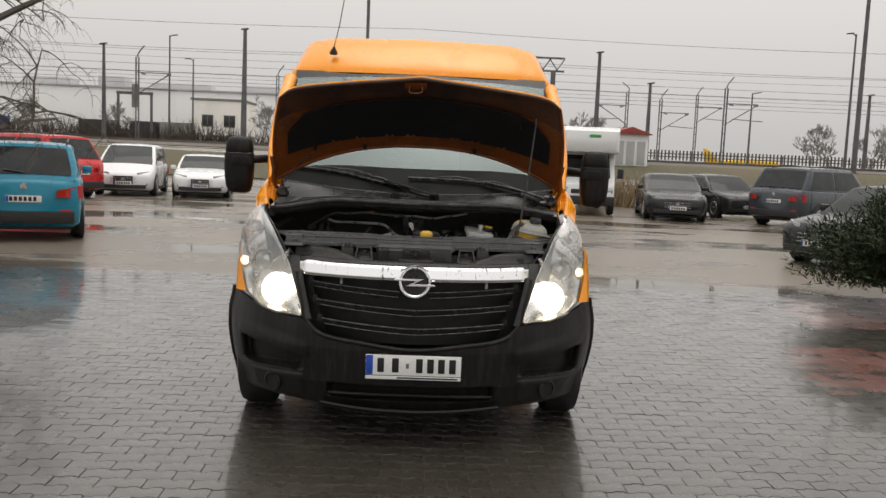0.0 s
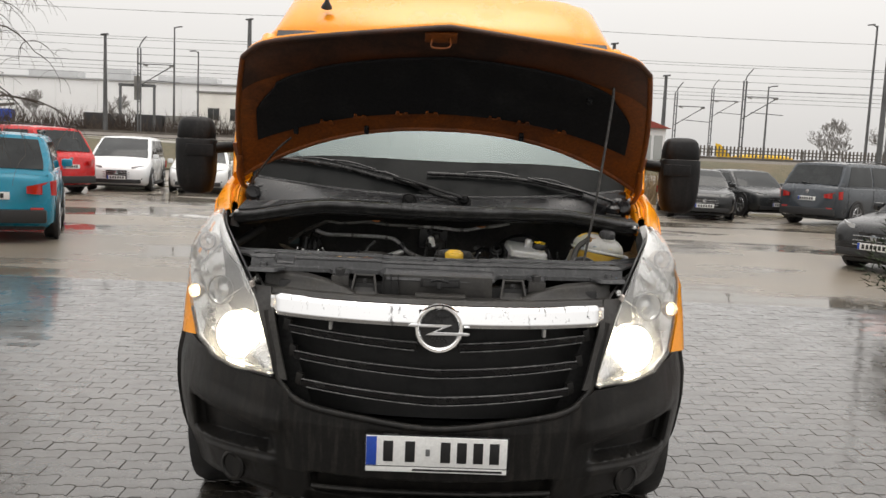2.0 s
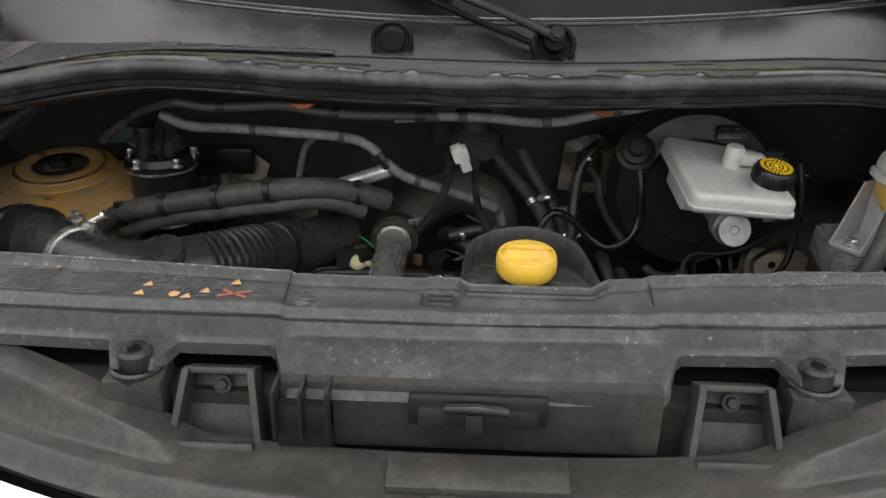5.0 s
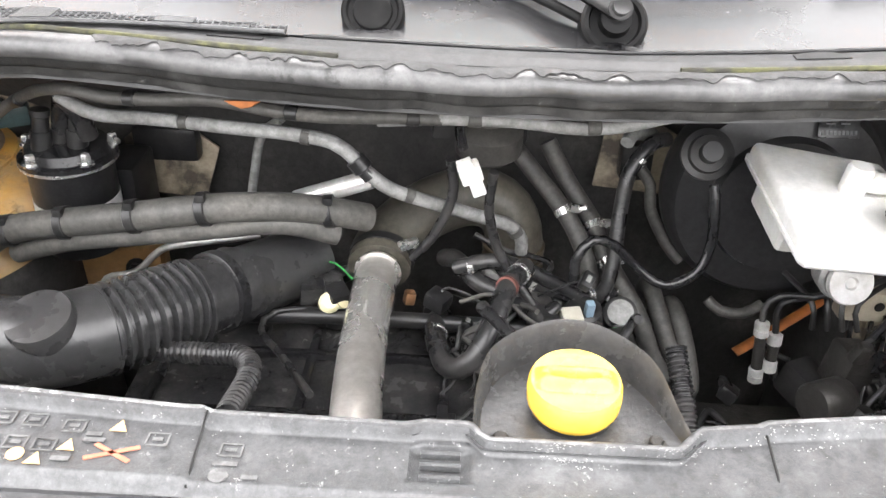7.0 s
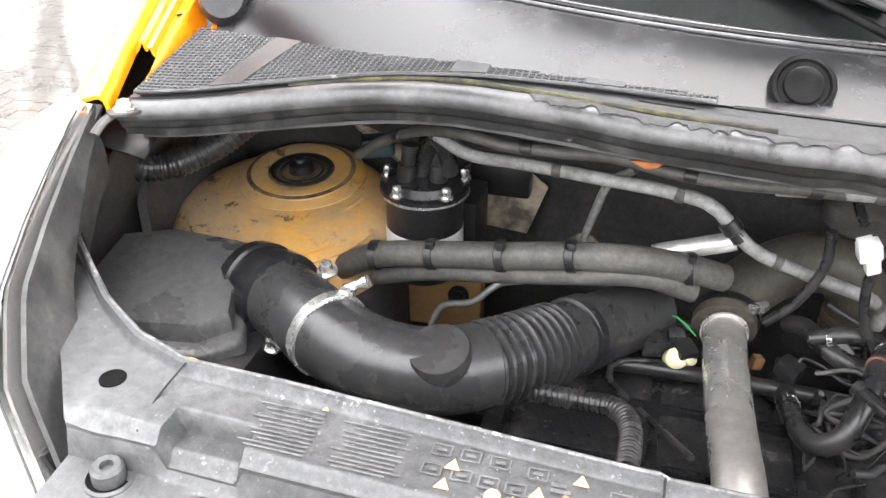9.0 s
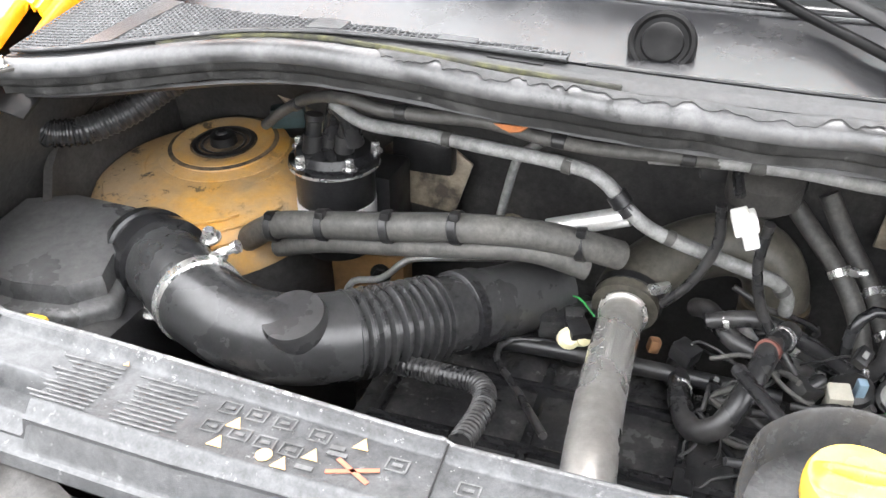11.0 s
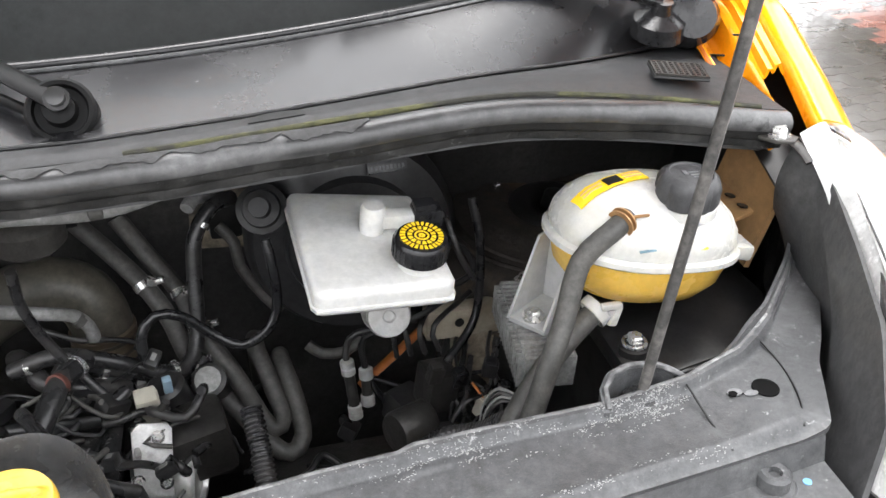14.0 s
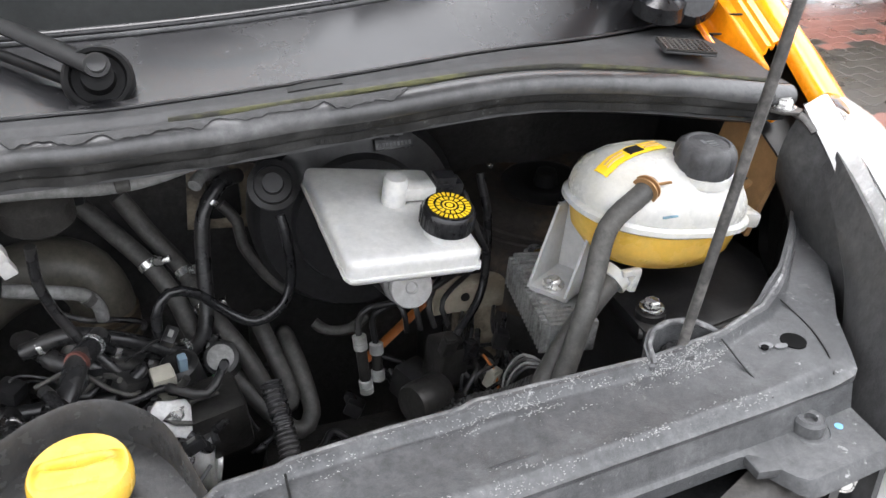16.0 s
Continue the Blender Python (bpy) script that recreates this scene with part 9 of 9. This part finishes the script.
def fence_run(name, x0, x1, y, z, h, step, label):
    f = thing(name, ((x0 + x1) / 2, y, z), label, "fence")
    verts_all = []
    for zz in (.22, h - .22):
        part("rail", box(((x0 + x1) / 2, y, z + zz), (x1 - x0, .05, .06), 0), fence_mat, f)
    slats = [box((x, y - .03, z + h / 2), (step * .42, .03, h), 0) for x in np.arange(x0, x1, step)]
    tagged(part("fence_slats", merge(*slats), fence_mat, f), kind="stuff")
    for x in np.arange(x0, x1, 3.0):
        part("post", box((x, y + .04, z + h / 2 - .1), (.10, .10, h), .01), concrete, f)
    return f


fence_run("palisade_fence", 9, 62, 56, 2.12, .64, .24, "long weathered palisade fence beside the railway")
hedge_mat = surface("bare_hedge", (.055, .042, .034), .9, grain=(.10, .075, .06), grain_scale=4, grain_amount=.8, stain=(.03, .024, .02), stain_amount=.7, stain_scale=.8)


def bare_bush(me_verts, me_faces, c, w, h, n, r):
    """Many thin bare twigs springing from the ground round c."""
    for _ in range(n):
        p = Vector(c) + V(r.uniform(-w, w), r.uniform(-.5, .5), 0)
        tip = p + V(r.uniform(-.5, .5) * h, r.uniform(-.3, .3) * h, h * r.uniform(.5, 1.0))
        side = V(.012 + .012 * h, 0, 0)
        k = len(me_verts)
        me_verts.extend([p - side, p + side, p + V(0, .03, 0), tip])
        me_faces.extend([(k, k + 1, k + 3), (k + 1, k + 2, k + 3), (k + 2, k, k + 3)])


def mesh_of(v, f):
    me = bpy.data.meshes.new("m")
    me.from_pydata([tuple(p) for p in v], [], f)
    return me


hv, hf = [], []
hr = random.Random(11)
for x in np.arange(-75, 2, 1.1):
    bare_bush(hv, hf, (x, 62 + hr.uniform(-1, 1), 1.7), .8, 1.9 + hr.uniform(-.4, .5), 60, hr)
hedge = link("hedge", mesh_of(hv, hf), None, hedge_mat)
tagged(hedge, "long bare brown hedge beside the railway", "hedge", kind="stuff")

rail_bed = link("track_bed", sheet(lambda u, v: V(-140 + 280 * u, 51 + 4 * v, 1.74 + .18 * math.sin(math.pi * v)), 30, 6, .05), None, surface("ballast", (.12, .105, .09), .9, grain=(.2, .18, .16), grain_scale=8, grain_amount=.8, bump=.6, bump_scale=10))
tagged(rail_bed, "brown ballast track bed", "track bed", kind="structure")
for y in (52.2, 53.7):
    rl = link("rail_line", box((0, y, 1.98), (270, .07, .14), 0), None, fence_mat)
    tagged(rl, "long rusty railway rail", "rail", "railway rails", kind="structure")


def lamp_pole(x, y, top, r, label, arm=.0, base=None):
    z0 = ground_z(x, y) if base is None else base
    p = thing("street_lamp", (x, y, z0), label, "lamp post", "lamp posts")
    part("pole", tube([(x, y, z0), (x, y, z0 + (top - z0) * .5), (x, y, top)], r, 10, 1.0, rfun=lambda s: r * (1 - .45 * s)), pole_steel, p)
    part("lamp_head", box((x + arm * .6, y - .1, top + .03), (.55 if arm else .5, .22, .10), .03, (0, -8, 0)), pole_steel, p)
    if arm:
        part("arm", tube([(x, y, top - .15), (x + arm * .3, y - .05, top + .02), (x + arm * .7, y - .1, top + .03)], .05, 6, .2), pole_steel, p)
    return p


lamp_pole(-21.5, 60, 8.35, .17, "dark street lamp by the railway")
lamp_pole(-12.0, 60, 9.75, .22, "dark street lamp by the railway")
lamp_pole(12.35, 60, 9.3, .20, "dark street lamp by the railway")
lamp_pole(16.0, 60, 7.35, .18, "dark street lamp by the railway")
lamp_pole(-25.6, 90, 12.9, .13, "slim pale street lamp far off", .9)
lamp_pole(-23.2, 90, 10.6, .12, "slim pale street lamp far off", -.9)
lamp_pole(32.5, 84, 9.2, .12, "slim pale street lamp far off", .9)
lamp_pole(35.2, 70, 13.0, .13, "slim pale street lamp far off", -.9)
lamp_pole(32.6, 62, 7.4, .18, "dark street lamp by the railway")
tall = thing("tall_mast", (25.7, 50, 1.7), "tall tapered steel floodlight mast", "mast")
part("pole", tube([(25.7, 50, 1.7), (25.7, 50, 8), (25.7, 50, 16.5)], .16, 12, 1.0, rfun=lambda s: .16 * (1 - .5 * s)), pole_steel, tall)
tall2 = thing("tall_mast", (-4.3, 70, 2.0), "tall slim mast behind the van", "mast")
part("pole", tube([(-4.3, 70, 2.0), (-4.3, 70, 17)], .13, 10, 1.0), pole_steel, tall2)


def catenary_mast(x, y, h, side=1, name="catenary_mast"):
    z0 = 1.8
    t = thing(name, (x, y, z0), "steel railway catenary mast with bracket arms", "mast", "catenary masts")
    part("mast", merge(box((x - .09, y, z0 + h / 2), (.05, .16, h), 0), box((x + .09, y, z0 + h / 2), (.05, .16, h), 0), *[box((x, y, z0 + .4 + .6 * k), (.18, .10, .05), 0) for k in range(int(h / .6))]), mast_steel, t)
    part("bracket", merge(tube([(x, y, z0 + h - 1.0), (x + side * 2.2, y, z0 + h - 1.0)], .035, 6, .5), tube([(x, y, z0 + h - 2.4), (x + side * 2.2, y, z0 + h - 1.0)], .035, 6, .5), tube([(x + side * .5, y, z0 + h - 2.0), (x + side * 2.6, y, z0 + h - 2.1)], .03, 6, .5)), mast_steel, t)
    part("top_horn", tube([(x, y, z0 + h), (x + .1, y, z0 + h + .3), (x + side * .45, y, z0 + h + .75)], .04, 6, .2), mast_steel, t)
    for dx in (.25, 1.9):
        part("insulator", lathe([(.03, 0), (.07, .05), (.03, .1), (.07, .15), (.03, .2), (.07, .25), (.03, .3)], (x + side * dx, y, z0 + h - 1.0 - .05), (side, 0, -.2), 8), concrete, t)
    return t


catenary_mast(20.3, 57, 5.2, 1)
catenary_mast(24.2, 75, 6.2, 1)
catenary_mast(15.9, 66, 5.4, -1)
catenary_mast(18.5, 66, 5.0, 1)
catenary_mast(-18.6, 58, 5.6, 1)
catenary_mast(-10.7, 66, 5.5, 1)
catenary_mast(37.0, 60, 6.0, -1)
gantry = thing("signal_gantry", (9.5, 68, 1.9), "steel lattice signal gantry above the railway", "gantry")
part("truss", merge(*[box((8.2 + .55 * k, 68, 9.25), (.08, .12, 1.1), 0, (0, 35 if k % 2 else -35, 0)) for k in range(6)], box((9.6, 68, 9.75), (3.3, .14, .14), 0), box((9.6, 68, 8.75), (3.3, .14, .14), 0)), mast_steel, gantry)
part("leg", box((10.4, 68, 5.3), (.35, .3, 7.0), 0), mast_steel, gantry)
part("leg", box((8.1, 68, 5.3), (.2, .3, 7.0), 0), mast_steel, gantry)
sig = thing("railway_signal", (-21, 64, 1.8), "grey railway signal frame with a cabinet", "signal")
part("post", box((-21.9, 64, 3.6), (.15, .15, 3.6), 0), mast_steel, sig)
part("post", box((-19.5, 64, 3.6), (.15, .15, 3.6), 0), mast_steel, sig)
part("beam", box((-20.7, 64, 5.4), (2.6, .2, .2), 0), mast_steel, sig)
part("signal_board", box((-20.6, 63.8, 5.2), (.5, .15, 1.7), .03), concrete, sig)

wires = thing("overhead_wires", (0, 60, 1.9), "thin black overhead railway wires", "wires")
for y, z, sag in ((57, 9.6, .3), (58, 7.0, .12), (58, 6.0, .05), (60, 8.3, .25), (66, 7.2, .15), (66, 6.3, .06), (66, 8.8, .3), (75, 9.2, .2), (75, 7.6, .1), (57.5, 6.45, .05)):
    pts = [(x, y, z + sag * ((x / 20) % 2 - 1) ** 2) for x in range(-80, 101, 5)]
    part("wire", tube(pts, .014, 4, 3.0), mast_steel, wires)
# masts that carry the wires at both ends
for x in (-80, 100):
    part("end_mast", box((x, 63, 6), (.3, 20, 8.5), 0), mast_steel, wires)

# ---------------------------------------------------------------- far buildings and trees
# Far walls and metal are paled: distance haze is put into the colour.
wall_pale = surface("hazy_pale_cladding", (.88, .885, .885), .6, grain=(.84, .845, .845), grain_scale=2, stain=(.80, .805, .805), stain_amount=.5, stain_scale=.08)
misty_grey = surface("misty_grey_metal", (.42, .425, .43), .7, grain=(.36, .365, .37), grain_scale=2, stain=(.32, .325, .33), stain_amount=.5, stain_scale=.2)
hall = thing("warehouse", (-52, 175, 1.5), "long pale grey warehouse hall behind the railway", "building")
part("wall", box((-62, 180, 6.2), (110, 40, 11.5), .2), wall_pale, hall)
part("roof_edge", box((-62, 159.9, 12.0), (110.6, .5, .35), .05), misty_grey, hall)
for k in range(14):
    part("cladding_joint", box((-112 + 7.5 * k, 159.9, 6.2), (.10, .25, 11), 0), wall_pale, hall)
for x, w, h in ((-70, 9, 1.6), (-58, 5, 2.2), (-45, 11, 1.3), (-30, 6, 1.5), (-88, 6, 1.8)):
    part("roof_unit", box((x, 168, 12.2 + h / 2), (w, 4, h), .1), misty_grey, hall)
for k in range(9):
    part("dock_door", box((-100 + 9.5 * k, 159.75, 3.0), (3.4, .3, 3.2), .05), misty_grey, hall)
office = thing("office_block", (-27, 120, 1.5), "small pale office block with two windows", "building")
# Cream is lightened by distance haze put into the colour.
part("wall", box((-27.5, 124, 4.9), (7.2, 8, 6.6), .1), surface("hazy_cream_render", (.84, .82, .77), .8, grain=(.80, .78, .73), grain_scale=3, stain=(.70, .68, .63), stain_amount=.5, stain_scale=.3), office)
part("roof_slab", box((-27.5, 124, 8.3), (7.5, 8.3, .3), .05), concrete, office)
for x in (-28.9, -25.9):
    win = part("window", box((x, 119.95, 5.4), (1.5, .2, 1.5), .02), car_glass, office)
    part("window_frame", merge(box((x, 119.88, 6.17), (1.6, .12, .1), 0), box((x, 119.88, 4.63), (1.6, .12, .1), 0), box((x, 119.88, 5.4), (.08, .12, 1.5), 0)), concrete, win)
part("canopy", box((-26.6, 119.2, 3.3), (8.6, 1.6, .3), .05), concrete, office)
shed = thing("railway_hut", (11.9, 48, 1.7), "small white hut with a red tin roof", "hut")
part("wall", box((11.9, 49.5, 2.5), (2.0, 3.0, 1.8), .03), wall_pale, shed)
part("roof", prism([(-1.2, 0), (1.2, 0), (0, .42)], -1.8, 1.8, .02, Matrix.Translation((11.9, 49.5, 3.38)) @ pose(0, 0, 0, 90, 0, 0)), surface("red_tin_roof", (.28, .05, .035), .6, grain=(.2, .04, .03), grain_scale=6), shed)
for k in range(3):
    part("door", box((11.3 + .6 * k, 47.97, 2.35), (.45, .06, 1.3), .02), surface("grey_door", (.42, .43, .42), .6) if k == 0 else bpy.data.materials["grey_door"], shed)
for k, (x, w, mat) in enumerate(((-66, 9, plate_blue), (-57, 7, label_white), (-48, 5, trim_black), (-41, 4, trim_black), (-36, 5, concrete), (-30.5, 3, trim_black))):
    lorry = thing("parked_trailer", (x, 130, 1.7), "parked trailer in front of the warehouse", "trailer", "parked trailers")
    part("trailer_body", box((x, 132, 3.9), (w, 3, 2.7), .1), mat, lorry)
    part("trailer_chassis", box((x, 132, 2.3), (w * .9, 2.2, .7), .05), trim_black, lorry)
tail = thing("aircraft_tail", (40, 140, 2.0), "yellow aircraft tail fin beyond the fence", "aircraft")
part("fin", prism([(0, 0), (2.6, 0), (.5, 2.1), (-.3, 2.3)], 0, .3, .02, Matrix.Translation((47, 140, 2.7)) @ pose(0, 0, 0, 90, 0, 0)), surface("yellow_aircraft_paint", (.80, .50, .03), .4, grain=(.7, .42, .03), grain_scale=2), tail)
part("fuselage", lathe([(.2, 0), (.5, 2), (.6, 3), (.6, 8), (.4, 9.5), (.1, 10)], (50, 141, 2.9), (1, 0, 0), 16), bpy.data.materials["yellow_aircraft_paint"], tail)

bark = surface("grey_bark", (.075, .065, .055), .9, grain=(.12, .105, .09), grain_scale=30, stain=(.04, .035, .03), stain_amount=.6, stain_scale=4, bump=.5, bump_scale=40)


# Far twigs get a paler grey, with distance haze put into it.
hazy_bark = surface("mist_grey_twigs", (.26, .25, .24), .9, grain=(.20, .19, .185), grain_scale=3)


def bare_tree(name, x, y, z, h, seed, label, depth=5, droop=.0, twig=.006, spread=.55, thick=.03):
    r = random.Random(seed)
    big_v, big_f, small_v, small_f = [], [], [], []

    def limb(p, d, length, rad, level):
        steps = 4
        pts = [p]
        for i in range(steps):
            d = (d + V(r.uniform(-.22, .22), r.uniform(-.22, .22), r.uniform(-.12, .16) - droop * level * .10)).normalized()
            pts.append(pts[-1] + d * length / steps)
        n = 6 if level < 2 else 3
        v, f = (big_v, big_f) if level < 2 else (small_v, small_f)
        k0 = len(v)
        for i, q in enumerate(pts):
            rr = max(twig * .6, rad * (1 - .6 * i / steps))
            t = (pts[min(i + 1, steps)] - pts[max(i - 1, 0)]).normalized()
            s = t.cross(V(.3, .9, .2)).normalized()
            o = t.cross(s)
            for j in range(n):
                a = 2 * math.pi * j / n
                v.append(q + s * rr * math.cos(a) + o * rr * math.sin(a))
        for i in range(steps):
            for j in range(n):
                a, b = k0 + i * n + j, k0 + i * n + (j + 1) % n
                f.append((a, b, b + n, a + n))
        if level >= depth:
            return
        for i in range(r.choice((3, 4)) if level else 5):
            q = pts[r.choice((2, 3, 4))] if level else pts[1 + i % 4]
            a = V(r.uniform(-1, 1), r.uniform(-1, 1), r.uniform(-.1, .8)).normalized()
            limb(q, (d * (1 - spread) + a * spread).normalized(), length * r.uniform(.55, .78), max(twig, rad * .52), level + 1)
    limb(V(x, y, z), V(0, 0, 1), h * .42, h * thick, 0)
    t = thing(name, (x, y, z), label, "tree")
    wood = hazy_bark if y > 60 else bark
    part("trunk", mesh_of(big_v, big_f), wood, t)
    tagged(part("crown", mesh_of(small_v, small_f), wood, t), kind="stuff")
    return t


bare_tree("bare_tree", -7.1, 13.2, -.01, 8.6, 4, "bare winter tree with fine hanging twigs", 6, .8, .0035, .66, .02)
for i, (x, y, h) in enumerate(((17.5, 96, 5.2), (20.5, 98, 5.0), (22.5, 100, 4.2), (11.5, 92, 4.4), (60, 130, 7), (64, 132, 7.5), (68, 128, 7), (73, 131, 6.5), (78, 130, 6), (-16.5, 100, 5.5), (-38, 110, 5.0), (-47, 108, 5.5))):
    bare_tree("bare_tree", x, y, 2.2, h, 20 + i, "distant bare winter tree behind the railway", 5, 0, .03, .5, .022)
tall_grass, tgf = [], []
for x in np.arange(6.6, 9.0, .12):
    bare_bush(tall_grass, tgf, (x, 34 + hr.uniform(-.6, .6), 0.0), .2, 1.6 + hr.uniform(-.3, .3), 14, hr)
reeds = link("dry_reeds", mesh_of(tall_grass, tgf), None, surface("dry_reed", (.30, .22, .13), .9, grain=(.2, .14, .08), grain_scale=5))
tagged(reeds, "tall dry tan reeds beside the camper", "reeds", kind="stuff")

# juniper bush in its bed
needle = surface("juniper_green", (.018, .034, .017), .75, spec=.2, grain=(.032, .050, .024), grain_scale=25, grain_amount=.8, stain=(.045, .042, .025), stain_amount=.6, stain_scale=3)
juniper = thing("juniper_bush", (6.42, 10.1, 0), "spreading dark green juniper bush", "shrub")
jr = random.Random(5)
jv, jf, wv, wf = [], [], [], []
for k in range(1300):
    a = jr.uniform(0, 2 * math.pi)
    reach = jr.uniform(.35, 1.0)
    base = V(6.42, 10.1, .05) + V(jr.uniform(-.25, .25), jr.uniform(-.25, .25), 0)
    up = jr.uniform(.12, 1.0) ** .6
    tip = V(6.42 + 1.75 * reach * math.cos(a), 10.1 + 1.2 * reach * math.sin(a), .06 + 1.75 * up * (1.10 - .50 * reach) + .25 * math.cos(a) * up)
    line = [base, base.lerp(tip, .5) + V(0, 0, .12), tip, tip + (tip - base).normalized() * .16 + V(0, 0, -.03)]
    if k % 4 == 0:
        kk = len(wv)
        for q, rr in zip(line, (.02, .012, .006, .003)):
            for j in range(3):
                wv.append(q + V(rr * math.cos(2.1 * j), rr * math.sin(2.1 * j), 0))
        for i in range(3):
            for j in range(3):
                wf.append((kk + i * 3 + j, kk + i * 3 + (j + 1) % 3, kk + (i + 1) * 3 + (j + 1) % 3, kk + (i + 1) * 3 + j))
    for j in range(40):
        f = jr.uniform(.15, 1.0) ** .7
        p = along(line, f) + V(jr.gauss(0, .035), jr.gauss(0, .035), jr.gauss(0, .03))
        d = (tip - base).normalized() * .7 + V(jr.uniform(-1, 1), jr.uniform(-1, 1), jr.uniform(-.5, .9))
        d = d.normalized() * jr.uniform(.05, .10)
        s = d.cross(V(jr.uniform(-1, 1), jr.uniform(-1, 1), 1)).normalized() * .010
        q = len(jv)
        jv.extend([p - s, p + s, p + d + s * .3, p + d - s * .3])
        jf.append((q, q + 1, q + 2, q + 3))
part("stems", mesh_of(wv, wf), bark, juniper)
tagged(part("foliage", mesh_of(jv, jf), needle, juniper), kind="stuff")

# the pavers nearest the walk, each a piece of its own, on shared meshes
shapes = []
for k in range(4):
    v, f = [], []
    paver_data(-PL / 2, -PW / 2, (0, 0, 0), v, f)
    me = paver_mesh(v, f)
    me.materials.append(paver_grey)
    shapes.append(me)
for i, (x, y, tilt) in enumerate(near_cells):
    ob = new("paver", shapes[i % 4])
    ob.parent = paving
    ob.matrix_parent_inverse = paving.matrix_basis.inverted()
    ob.matrix_basis = Matrix.Translation((x + PL / 2, y + PW / 2, tilt[0])) @ pose(0, 0, 0, math.degrees(tilt[2]), math.degrees(-tilt[1]), 0)
